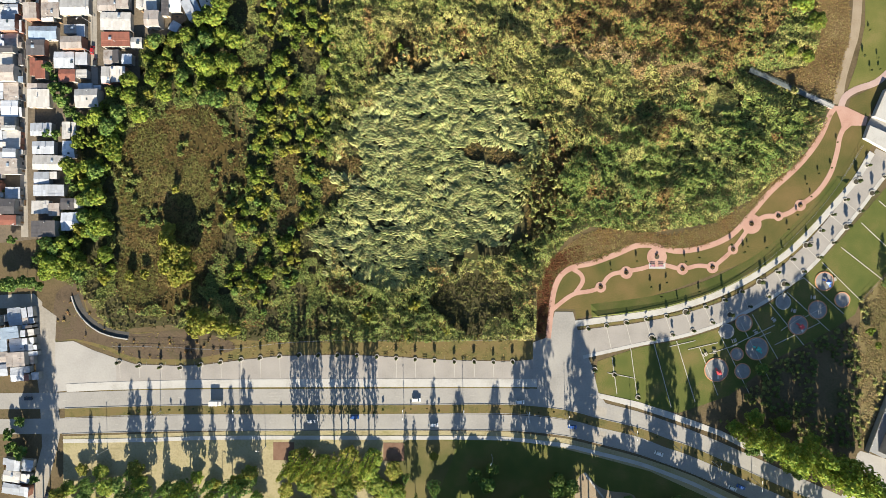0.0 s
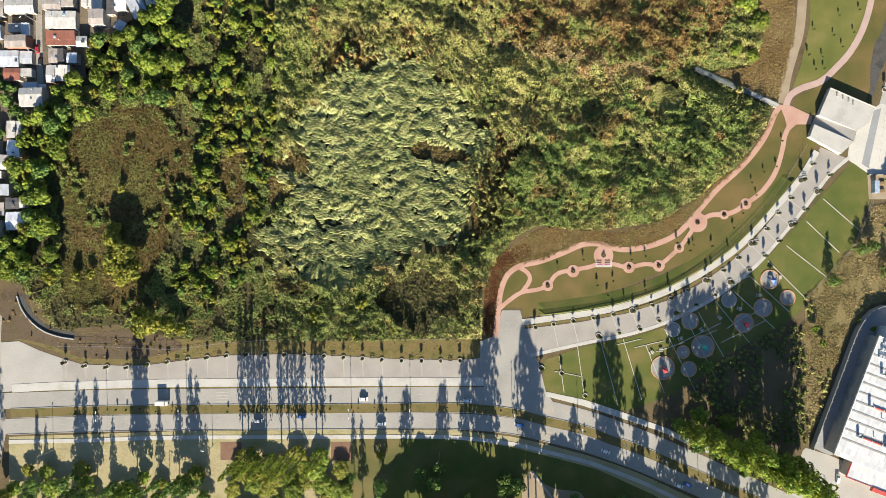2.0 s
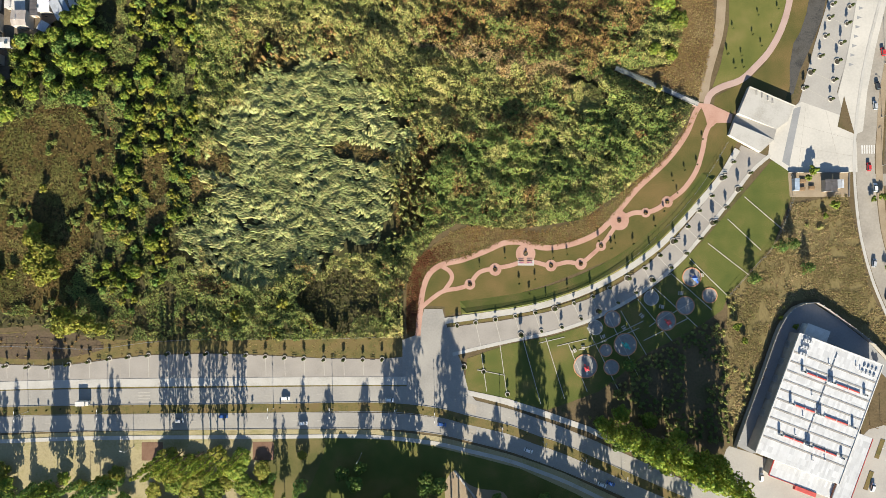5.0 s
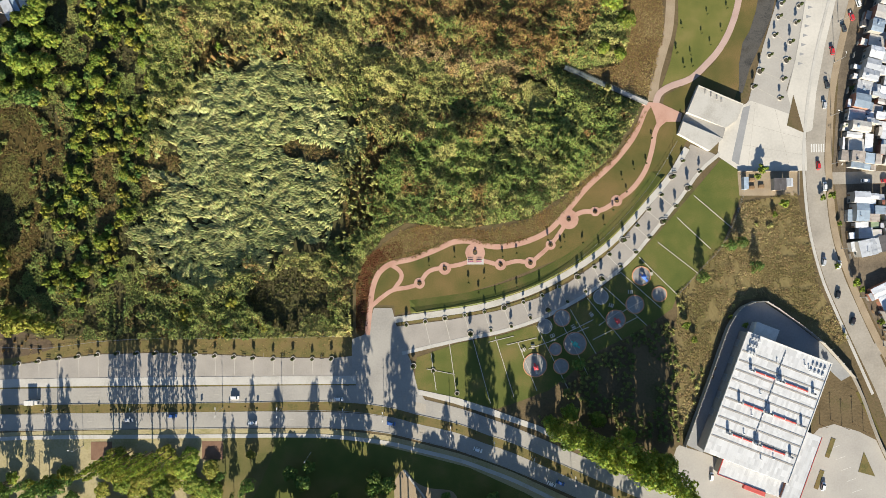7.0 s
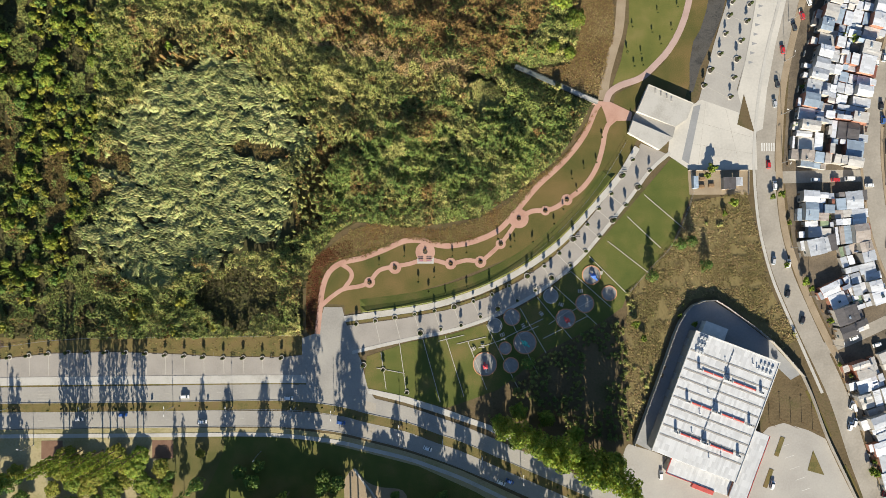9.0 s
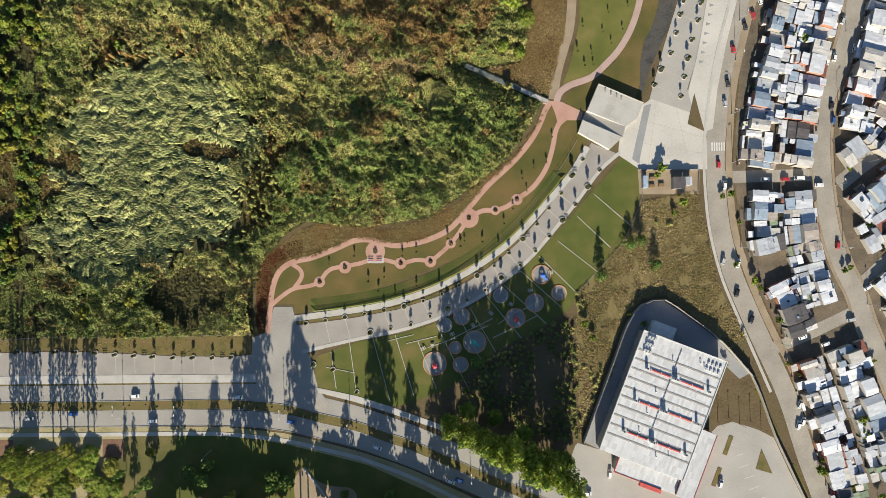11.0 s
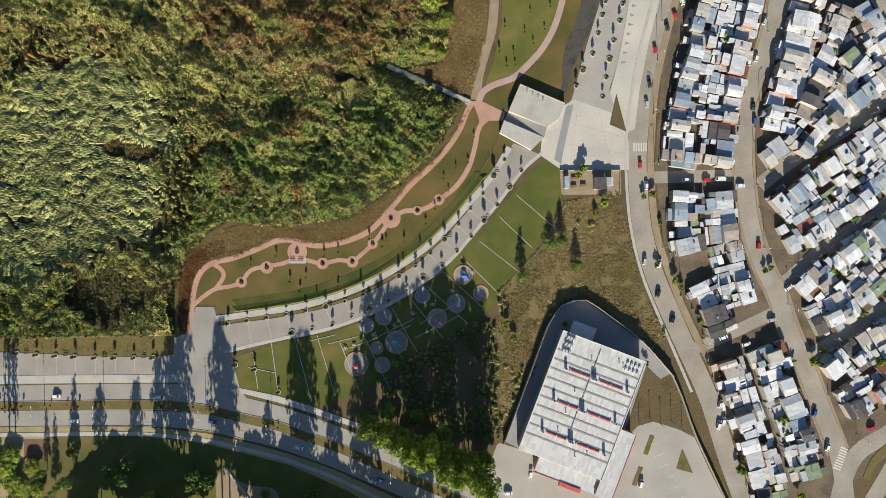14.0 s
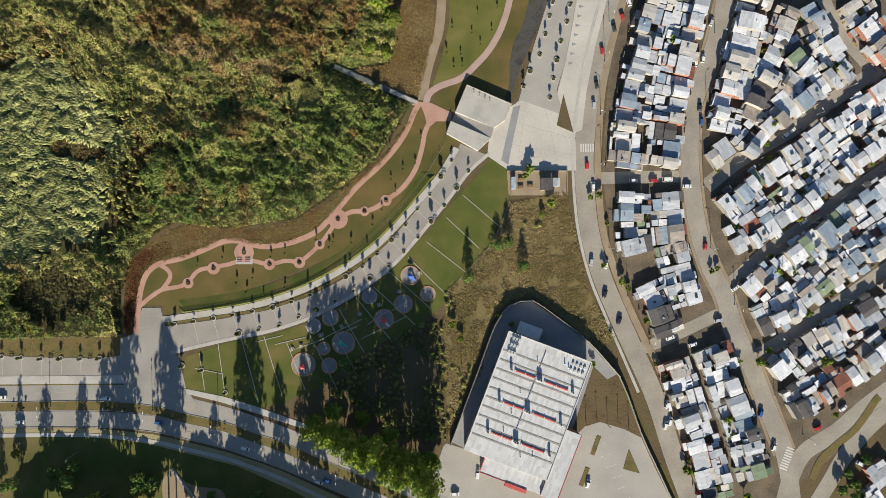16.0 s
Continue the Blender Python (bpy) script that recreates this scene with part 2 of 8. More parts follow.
# Lit copy of the lawn colour, for the sunny part below the footpath.
M["verge_lawn"] = surface("sunlit_verge_lawn", ((0.062, 0.078, 0.018), (0.125, 0.112, 0.04), (0.185, 0.145, 0.062)), 0.07, 1.8, 0.95, 0.4, contrast=0.6)
M["brown_pad"] = surface("brown_paving", ((0.15, 0.085, 0.055), (0.22, 0.13, 0.085)), 0.3, 3, 0.9, 0.3)
M["roof_white"] = ribbed("pale_zinc_roof", (0.64, 0.655, 0.69), (0.49, 0.495, 0.505))
M["roof_grey"] = ribbed("grey_zinc_roof", (0.455, 0.475, 0.51), (0.35, 0.355, 0.36))
M["roof_cream"] = ribbed("weathered_cream_roof", (0.53, 0.505, 0.47), (0.39, 0.35, 0.31))
M["roof_blue"] = ribbed("bluish_sheet_roof", (0.30, 0.37, 0.45), (0.24, 0.28, 0.33))
M["roof_dark"] = ribbed("dark_sheet_roof", (0.104, 0.096, 0.096), (0.072, 0.06, 0.056))
M["roof_red"] = ribbed("red_brown_roof", (0.272, 0.104, 0.068), (0.192, 0.088, 0.064))
M["roof_rust"] = ribbed("rusting_roof", (0.40, 0.35, 0.31), (0.21, 0.13, 0.09))
M["roof_green"] = ribbed("pale_green_roof", (0.24, 0.304, 0.192), (0.2, 0.24, 0.16))
M["wall_pale"] = surface("rendered_wall", ((0.3, 0.276, 0.24), (0.372, 0.348, 0.312)), 0.4, 4, 0.9, 0.2, per_object=0.2)
M["wall_brick"] = surface("painted_brick_wall", ((0.272, 0.12, 0.08), (0.352, 0.176, 0.12)), 0.5, 5, 0.9, 0.3, per_object=0.2)


# ---- builders ----
def mesh_object(name, bm, material, parent=None, label=""):
    me = bpy.data.meshes.new(name)
    bm.to_mesh(me)
    bm.free()
    me.materials.append(material)
    ob = new(name, me)
    if parent is not None:
        ob.parent = parent
    if label:
        ob["label"] = label
    return ob


def part(name, bm, material, parent, label=""):
    return mesh_object(name, bm, material, parent, label)


def thing(name, m, label, category, group=""):
    ob = new(name)
    ob.empty_display_size = 0.3
    ob.matrix_basis = m
    return tagged(ob, label, category, group)


def box(bm, x0, x1, y0, y1, z0, z1, bevel=0.0):
    made = bmesh.ops.create_cube(bm, size=1.0, matrix=Matrix.LocRotScale(((x0 + x1) / 2, (y0 + y1) / 2, (z0 + z1) / 2), None, (x1 - x0, y1 - y0, z1 - z0)))
    if bevel:
        edges = {e for v in made["verts"] for e in v.link_edges}
        bmesh.ops.bevel(bm, geom=list(edges), offset=bevel, segments=1, affect="EDGES")
    return bm


def tube(bm, p, q, r0, r1, sides=8):
    """A tapered round bar from p to q."""
    p, q = Vector(p), Vector(q)
    turn = (q - p).to_track_quat("Z", "Y").to_matrix().to_4x4()
    bmesh.ops.create_cone(bm, cap_ends=True, segments=sides, radius1=r0, radius2=r1, depth=(q - p).length, matrix=Matrix.Translation((p + q) / 2) @ turn)
    return bm


def ring(bm, r0, r1, z0, z1, sides=20, cx=0.0, cy=0.0):
    """An upright ring wall between two radii."""
    rows = []
    for r, z in ((r1, z0), (r1, z1), (r0, z1), (r0, z0)):
        rows.append([bm.verts.new((cx + r * math.cos(2 * math.pi * i / sides), cy + r * math.sin(2 * math.pi * i / sides), z)) for i in range(sides)])
    for a, b in zip(rows, rows[1:] + rows[:1]):
        for i in range(sides):
            j = (i + 1) % sides
            bm.faces.new((a[i], a[j], b[j], b[i]))
    return bm


def prism(bm, outline, z0, z1):
    """An outline seen from above, raised from z0 to z1."""
    area = sum(a[0] * b[1] - b[0] * a[1] for a, b in zip(outline, list(outline[1:]) + [outline[0]]))
    pts = list(outline) if area > 0 else list(outline)[::-1]
    top = [bm.verts.new((x, y, z1)) for x, y in pts]
    low = [bm.verts.new((x, y, z0)) for x, y in pts]
    bm.faces.new(top)
    bm.faces.new(low[::-1])
    for i in range(len(pts)):
        j = (i + 1) % len(pts)
        bm.faces.new((low[i], low[j], top[j], top[i]))
    return bm


def spline(pts, step=4.0, closed=False):
    """A smooth line through the points."""
    p = [Vector(a[:2]) for a in pts]
    out = []
    n = len(p)
    for i in range(n if closed else n - 1):
        if closed:
            a, b, c, d = p[i - 1], p[i], p[(i + 1) % n], p[(i + 2) % n]
        else:
            b, c = p[i], p[i + 1]
            a = p[i - 1] if i else b * 2 - c
            d = p[i + 2] if i + 2 < n else c * 2 - b
        k = max(1, round((c - b).length / step))
        for j in range(k):
            t = j / k
            q = 0.5 * (2 * b + (c - a) * t + (2 * a - 5 * b + 4 * c - d) * t * t + (3 * b - a - 3 * c + d) * t ** 3)
            out.append((q.x, q.y))
    if not closed:
        out.append(tuple(p[-1]))
    return out


def offset(line, d):
    """The line moved d metres to its left."""
    out = []
    for i, (x, y) in enumerate(line):
        a, b = line[max(i - 1, 0)], line[min(i + 1, len(line) - 1)]
        v = Vector((b[0] - a[0], b[1] - a[1])).normalized()
        out.append((x - v.y * d, y + v.x * d))
    return out


def strip(bm, left, right, z0, z1):
    """A raised band between two lines of as many points."""
    rows = []
    for (lx, ly), (rx, ry) in zip(left, right):
        rows.append([bm.verts.new(v) for v in ((lx, ly, z1), (rx, ry, z1), (rx, ry, z0), (lx, ly, z0))])
    for a, b in zip(rows, rows[1:]):
        for i in range(4):
            j = (i + 1) % 4
            bm.faces.new((a[i], a[j], b[j], b[i]))
    bm.faces.new(rows[0][::-1])
    bm.faces.new(rows[-1])
    return bm


def band(name, pts, width, top, material, label="", parent=None, low=-0.3, step=4.0, shift=0.0, category=""):
    line = spline(pts, step)
    bm = strip(bmesh.new(), offset(line, shift + width / 2), offset(line, shift - width / 2), low, top)
    bmesh.ops.recalc_face_normals(bm, faces=bm.faces)
    ob = mesh_object(name, bm, material, parent)
    if parent is None:
        tagged(ob, label, category or name.split("_")[0], kind="structure")
    return ob


def slab(name, outline, top, material, label="", category="", low=-0.3, smooth=0.0):
    pts = spline(outline, smooth, True) if smooth else outline
    ob = mesh_object(name, prism(bmesh.new(), pts, low, top), material)
    return tagged(ob, label, category or name.split("_")[0], kind="structure")


def inside(poly, x, y):
    """Which of the points lie in the outline."""
    hit = np.zeros(len(x), bool)
    for (x0, y0), (x1, y1) in zip(poly, list(poly[1:]) + [poly[0]]):
        if y0 != y1:
            hit ^= ((y0 > y) != (y1 > y)) & (x < (x1 - x0) * (y - y0) / (y1 - y0) + x0)
    return hit


def lumps(x, y, size, seed=0):
    """Smooth random values from 0 to 1 over the plan, in lumps of that size."""
    t = np.random.default_rng(seed).random((64, 64))
    u, v = np.asarray(x) / size + 1000, np.asarray(y) / size + 1000
    i, j = np.floor(u).astype(int), np.floor(v).astype(int)
    a, b = u - i, v - j
    a, b = a * a * (3 - 2 * a), b * b * (3 - 2 * b)
    g = lambda p, q: t[p % 64, q % 64]
    return (g(i, j) * (1 - a) + g(i + 1, j) * a) * (1 - b) + (g(i, j + 1) * (1 - a) + g(i + 1, j + 1) * a) * b


def jitter_grid(poly, spacing, seed):
    """Scattered places in the outline, about one in each square of that spacing."""
    rng = np.random.default_rng(seed)
    xs, ys = [p[0] for p in poly], [p[1] for p in poly]
    gx, gy = np.meshgrid(np.arange(min(xs), max(xs), spacing), np.arange(min(ys), max(ys), spacing))
    x = gx.ravel() + rng.random(gx.size) * spacing
    y = gy.ravel() + rng.random(gx.size) * spacing
    keep = inside(poly, x, y)
    return x[keep], y[keep]


def stuff(name, kinds, x, y, size, height, material, label, category, turn=None, seed=0, z=0.0):
    """Copies of small plants joined into one mesh. kinds: (vertices, quads) of plants one metre in radius and height."""
    rng = np.random.default_rng(seed)
    n = len(x)
    pick = rng.integers(0, len(kinds), n)
    turn = rng.random(n) * 2 * np.pi if turn is None else turn
    vs, fs, base = [], [], 0
    for k, (kv, kf) in enumerate(kinds):
        s = np.nonzero(pick == k)[0]
        if not len(s):
            continue
        c, d = np.cos(turn[s])[:, None], np.sin(turn[s])[:, None]
        px, py, pz = kv[:, 0][None], kv[:, 1][None], kv[:, 2][None]
        w = size[s][:, None]
        v = np.stack(((px * c - py * d) * w + x[s][:, None], (px * d + py * c) * w + y[s][:, None], pz * height[s][:, None] + z), -1)
        vs.append(v.reshape(-1, 3))
        fs.append((kf[None] + (np.arange(len(s)) * len(kv))[:, None, None]).reshape(-1, 4) + base)
        base += v.shape[0] * v.shape[1]
    return tagged(quads_object(name, np.concatenate(vs), np.concatenate(fs), material), label, category, kind="stuff")


def quads_mesh(name, v, f, material):
    me = bpy.data.meshes.new(name)
    me.vertices.add(len(v))
    me.vertices.foreach_set("co", np.ascontiguousarray(v, dtype=np.float32).ravel())
    me.loops.add(f.size)
    me.loops.foreach_set("vertex_index", np.ascontiguousarray(f, dtype=np.int32).ravel())
    me.polygons.add(len(f))
    me.polygons.foreach_set("loop_start", np.arange(0, f.size, 4, dtype=np.int32))
    me.update(calc_edges=True)
    me.materials.append(material)
    return me


def quads_object(name, v, f, material):
    return new(name, quads_mesh(name, v, f, material))


def cards(centres, normals, size, rng):
    """Leaf clumps: small folded leaves at the centres, facing along the normals."""
    n = len(centres)
    nn = normals / np.linalg.norm(normals, axis=1, keepdims=True)
    up = rng.normal(size=(n, 3))
    a = np.cross(nn, up)
    a /= np.linalg.norm(a, axis=1, keepdims=True)
    b = np.cross(nn, a)
    s = size * (0.65 + 0.7 * rng.random((n, 1)))
    q = 0.65 + 0.35 * rng.random((n, 1))
    v = np.stack((centres + a * s, centres + b * s * q + nn * s * 0.25, centres - a * s, centres - b * s * q + nn * s * 0.25), 1)
    return v.reshape(-1, 3), np.arange(n * 4).reshape(n, 4)


def lobe_points(rng, n, c, r, low=-0.35, up=0.62):
    """Points and outward directions on a lumpy ellipsoid."""
    d = rng.normal(size=(n * 3, 3))
    d /= np.linalg.norm(d, axis=1, keepdims=True)
    d = d[d[:, 2] > low][:n]
    k = 0.86 + 0.2 * rng.random((len(d), 1))
    return np.array(c) + d * np.array(r) * k, d / np.array(r) * max(r) * np.array((1.0, 1.0, up)) + rng.normal(size=d.shape) * 0.3


def core(c, r, rng, sides=7):
    """A closed lumpy body that fills a lobe of leaves."""
    rows = []
    for el in (-0.9, -0.2, 0.45, 0.95):
        ring_r = math.sqrt(max(0.0, 1 - el * el))
        rows.append([(c[0] + r[0] * ring_r * (0.85 + 0.3 * rng.random()) * math.cos(2 * math.pi * i / sides), c[1] + r[1] * ring_r * (0.85 + 0.3 * rng.random()) * math.sin(2 * math.pi * i / sides), c[2] + r[2] * el) for i in range(sides)])
    v = np.array(rows).reshape(-1, 3)
    f = [(a * sides + i, a * sides + (i + 1) % sides, (a + 1) * sides + (i + 1) % sides, (a + 1) * sides + i) for a in range(3) for i in range(sides)]
    return v, np.array(f)


def joined(bits):
    vs, fs, base = [], [], 0
    for v, f in bits:
        vs.append(v)
        fs.append(f + base)
        base += len(v)
    return np.concatenate(vs), np.concatenate(fs)

# ---- the ground and its surfaces ----
def ground_sheet():
    bm = bmesh.new()
    bmesh.ops.create_grid(bm, x_segments=60, y_segments=60, size=2200.0)
    tagged(mesh_object("ground", bm, M["earth"]), "dry earth and sparse grass all round", "ground", kind="structure")


ground_sheet()

BED_PIT = [(-5.5, -28.7), (-2.7, -17.4), (10, -12.7), (26.9, -13.9), (35.8, -20.4), (33.8, -33), (21.1, -39.2), (4.3, -38)]
WETLAND = [(-207.1, -6.8), (-196.3, 13), (-184.9, 32.7), (-182, 63.2), (-171.2, 72.8), (-163.5, 80.7), (-151.2, 86.3), (-151.2, 106.1), (-136.4, 108.2), (-123.7, 119.5), (-108, 136.9), (178.9, 134.8), (184.3, 106.6), (180, 89.8), (153.5, 87.2), (190.2, 70.1), (184, 59), (172.8, 42.2), (155.9, 28.3), (133.5, 12.9), (102.7, 8.3), (71.9, 11.2), (60.6, 4.8), (51.6, -7.8), (45.1, -21.8), (45, -44.3), (-23.9, -44.6), (-74.6, -45.3), (-108.5, -43.8), (-136.8, -36.7), (-165.2, -39.4), (-182.1, -18.2)]
slab("ground_marsh", WETLAND, 0.03, M["mud"], "dark wet soil under the marsh plants", "marsh")
slab("ground_verge", [(180.3, 134.8), (201.2, 134.6), (202.4, 106.5), (193.9, 72.9), (153.5, 85.8), (180, 89.8)], 0.035, M["brown_edge"], "dry yellow grass beside the dirt path", "grass")
slab("ground_bank", [(-193.5, -21), (-182.1, -16.8), (-176.5, -32.3), (-156.7, -40.9), (-131.2, -39.5), (-108.5, -43.8), (-74.6, -46.2), (-23.9, -44.9), (45, -44.3), (44.1, -54.4), (33.7, -54.9), (4.2, -54.6), (-18.3, -52.8), (-52.1, -51.3), (-80.3, -51.8), (-100.1, -53.7), (-119.9, -55.9), (-131.2, -56.7), (-153.9, -55.8), (-168, -49.3), (-185, -44.2), (-194.1, -44.1)], 0.032, M["median"], "dry grass bank behind the parking bays", "grass")
# Bare earth; the trees' shade on this end is put into its colour.
slab("ground_bare_bank", [(-193.5, -21), (-182.1, -16.8), (-176.5, -32.3), (-156.7, -40.9), (-131.2, -39.5), (-108.5, -43.8), (-104, -49), (-119.9, -53), (-131.2, -54), (-153.9, -53), (-168, -47.5), (-185, -43.5), (-194, -43.5)], 0.036, M["bank_soil"], "bare brown earth bank below the wood, tree shade in its colour", "ground", smooth=3.0)
slab("ground_park", [(53.5, -28.9), (52.7, -16.2), (56.4, -10.1), (64.8, -5.6), (83, -0.1), (97.1, 3.8), (125, 1.5), (147.5, 12), (155.9, 19.8), (172.7, 36.6), (186.8, 53.3), (192.4, 67.3), (200.8, 68.7), (211.9, 58.8), (213.2, 51.8), (200.6, 30.8), (183.7, 14.1), (152.9, -5.4), (116.5, -19.3), (66.1, -34.5), (65.5, -29.7)], 0.05, M["park_lawn"], "mown park lawn, partly dry", "lawn")
slab("ground_rusty", [(46.9, -43.3), (46.5, -29.3), (47.1, -15.2), (50, -6.8), (58.4, -0.7), (69.1, 2.8), (69, -5.6), (60.6, -9.8), (54.9, -16.7), (52.9, -35), (51.4, -44)], 0.042, M["rust_plants"], "reddish dry groundcover along the marsh edge", "grass", smooth=3.0)
slab("ground_edge", [(58.4, -1.3), (69.1, 6.5), (80.4, 9.7), (97.2, 9), (111.2, 6), (131, 10.6), (148, 19.8), (165, 33.8), (179.3, 46.1), (187.9, 59.1), (192.2, 68.1), (194.2, 65.3), (186.4, 52.6), (176.4, 39.9), (162.1, 26.7), (150.7, 13.3), (142.2, 5.4), (130.9, 0.5), (119.6, -1.4), (95.7, 1.1), (77.4, -6), (63.4, -9.2)], 0.038, M["brown_edge"], "brown dry grass along the marsh edge", "grass", smooth=3.0)
slab("ground_north_lawn", [(210, 139.1), (241.3, 138.9), (239.6, 121.8), (235.2, 107.6), (229.4, 95.7), (222.2, 87.8), (215.1, 82.1), (206.5, 78.8), (200, 76.6), (205.2, 90.7), (209.7, 110.6)], 0.05, M["north_lawn"], "green lawn between the paths", "lawn")
slab("ground_ditch_lawn", [(241.3, 138.9), (256.9, 138.8), (252.4, 116), (243.5, 90.5), (236.2, 69.2), (218.1, 78.4), (210.6, 65.1), (200.7, 68), (202.2, 74.3), (207.9, 77.1), (219.3, 82.7), (228.5, 92), (236, 104.2), (241.1, 121.8)], 0.045, M["park_lawn"], "shaded lawn below the parking", "lawn")
slab("ground_play_lawn", [(74.8, -71.8), (76.5, -55.5), (96.8, -48.7), (119.3, -44.8), (141.8, -38), (164.5, -25.6), (181.5, -11.6), (198.7, 6.3), (229.6, 41.7), (238.7, 39.3), (239.4, 23.7), (229.7, -0.3), (219.7, -11.5), (206.8, -25.5), (203.9, -32.5), (194, -39.4), (178.4, -47.7), (164.2, -54.6), (152.8, -64.3), (141.5, -72.6), (124.6, -78.6), (116.2, -81.3), (96.6, -76.2)], 0.05, M["lawn"], "green lawn with the terraces and play rings", "lawn")
slab("ground_field", [(239.9, 19.5), (266.9, 24.9), (272.3, 2.1), (276.3, -20.6), (290.1, -49), (282.9, -54.6), (266.1, -38.9), (250.7, -27.4), (239.3, -28.7), (229.3, -39.8), (220.5, -62.3), (207.4, -98.8), (205, -59.3), (206.8, -25.5), (219.7, -11.5), (229.7, -0.3)], 0.04, M["straw"], "dry yellow field beside the store", "grass")
slab("ground_south_verge", [(-190.2, -92.2), (-108.7, -90), (-24.1, -89.6), (32.1, -90.3), (60.2, -93.7), (76.8, -97.6), (96.4, -102.9), (110.4, -107.5), (124.3, -112.8), (152.3, -126.1), (180.3, -137.7), (152.1, -148.5), (124.1, -139.7), (96.2, -128.1), (60, -128.5), (-24.2, -128.4), (-190.3, -128.3)], 0.035, M["straw_pale"], "dry grass strip under the roadside trees", "grass")
slab("ground_south_lawn", [(-26.9, -96.1), (-1.6, -94.2), (37.7, -94.8), (60.2, -99), (76.8, -103.2), (101.9, -110), (129.9, -122.9), (152.2, -135.9), (152, -159.7), (68, -155.6), (31.9, -156.5), (-24.3, -156.5)], 0.045, M["lawn"], "shaded green lawn below the road", "lawn")

# carriageways
NORTH = [(-239.1, -74.8), (-190.8, -74.4), (-151.1, -73.3), (-108.6, -72.9), (-24, -72.8), (32.2, -72.6), (60.3, -75.5), (76.9, -79.6), (96.5, -84.7), (110.5, -89.6), (124.5, -94.8), (152.5, -107), (180.5, -119.7), (208.5, -132.2), (236.6, -144.7), (264.6, -157.2)]
SOUTH = [(-239.1, -87.5), (-190.8, -87.1), (-151.1, -86), (-108.7, -85.5), (-24, -85.4), (32.2, -85.8), (60.2, -88.4), (76.9, -92.2), (96.4, -97.3), (110.4, -102.2), (124.4, -107.5), (152.3, -119.6), (180.3, -132.4), (208.4, -144.8), (236.4, -157.3), (264.5, -169.8)]
band("road_north_carriageway", NORTH, 8.0, 0.06, M["concrete"], "pale concrete carriageway with worn lanes", category="road")
band("road_south_carriageway", SOUTH, 7.6, 0.062, M["concrete"], "pale concrete carriageway with worn lanes", category="road")
MID = [(-189.4, -80.6), (-151.1, -79.5), (-108.6, -79.1), (-24, -79.2), (32.2, -79.1), (60.2, -81.9), (76.9, -86.1), (96.5, -90.8), (110.4, -96.1), (124.4, -101), (152.4, -113.5), (180.4, -125.9), (208.4, -138.4), (236.5, -151.1)]
band("median_strip", MID, 4.4, 0.16, M["median"], "dry grass median with kerbs", category="median")
band("kerb_median_north", MID, 0.25, 0.2, M["kerb"], "pale kerb of the median", shift=2.3, category="kerb")
band("kerb_median_south", MID, 0.25, 0.2, M["kerb"], "pale kerb of the median", shift=-2.3, category="kerb")
band("kerb_south", SOUTH[1:], 0.3, 0.18, M["kerb"], "kerb along the carriageway", shift=-4.0, category="kerb")
PATH_S = [(-190.3, -94.7), (-151.1, -94.2), (-108.7, -93.1), (-24.1, -93.3), (18.1, -93.4), (37.7, -94.5), (60.2, -97.3), (76.8, -101.2), (96.4, -106.2), (110.3, -111.2), (124.3, -116.7), (141.1, -124.8), (163.4, -135.8), (191.4, -149.1)]
band("pavement_south", PATH_S, 1.9, 0.14, M["pale"], "narrow concrete footpath", category="pavement")
slab("road_west_street", [(-194.1, -43.6), (-193.6, -69), (-191.4, -88.8), (-193.7, -100), (-200, -123.2), (-202.3, -145.2), (-216.5, -145.2), (-207.9, -122.6), (-200.8, -97.2), (-202.1, -71.8), (-204.4, -54.9), (-202.6, -32.3), (-205.4, -23.8), (-193.5, -32.3)], 0.052, M["asphalt"], "worn grey side street", "road")
slab("road_west_lane", [(-239, -22.2), (-204.9, -20.9), (-200.6, -25.2), (-202.1, -37.9), (-210.6, -28), (-239, -28.7)], 0.056, M["asphalt"], "worn grey lane", "road")
slab("plaza_west", [(-194.1, -45.3), (-185, -44.7), (-175.1, -49.3), (-163.8, -53.3), (-163.2, -64), (-163.5, -69.1), (-188.5, -69.6), (-194.2, -70.1)], 0.07, M["bay_concrete"], "pale concrete apron at the parking's end", "pavement")

# parking along the avenue
slab("parking_west", [(-163.5, -53.3), (-153.9, -56.4), (-131.2, -57.3), (-119.9, -56.8), (-108.6, -55.4), (-100.1, -54.3), (-80.3, -52.4), (-52.1, -51.9), (-35.2, -52.5), (-18.3, -53.4), (4.2, -54.8), (33.7, -55.5), (44.9, -54.4), (44.9, -64.5), (-163.5, -65.1)], 0.08, M["paving"], "grey paved parking bays", "parking")
band("pavement_north", [(-188.5, -68.2), (-163.5, -67.1), (-108.6, -66.1), (-24, -66), (32.3, -66.2), (46.3, -66.2)], 4.0, 0.15, M["pale"], "pale concrete pavement beside the road", category="pavement")
band("verge_strip", [(-186.5, -69.6), (-163.5, -69.1), (-108.6, -68.4), (-24, -68.3), (32.2, -68.4), (46.3, -68.7)], 0.7, 0.12, M["median"], "thin grass strip at the kerb", category="grass")
slab("plaza_junction", [(55.4, -30.8), (64.4, -30.9), (67.7, -44.2), (73.7, -57.7), (77, -71.8), (82.5, -79.1), (68.6, -75.9), (40.6, -71.3), (44.3, -67.4), (44.4, -46.1), (52, -43.4)], 0.085, M["concrete"], "bare concrete junction apron", "plaza")
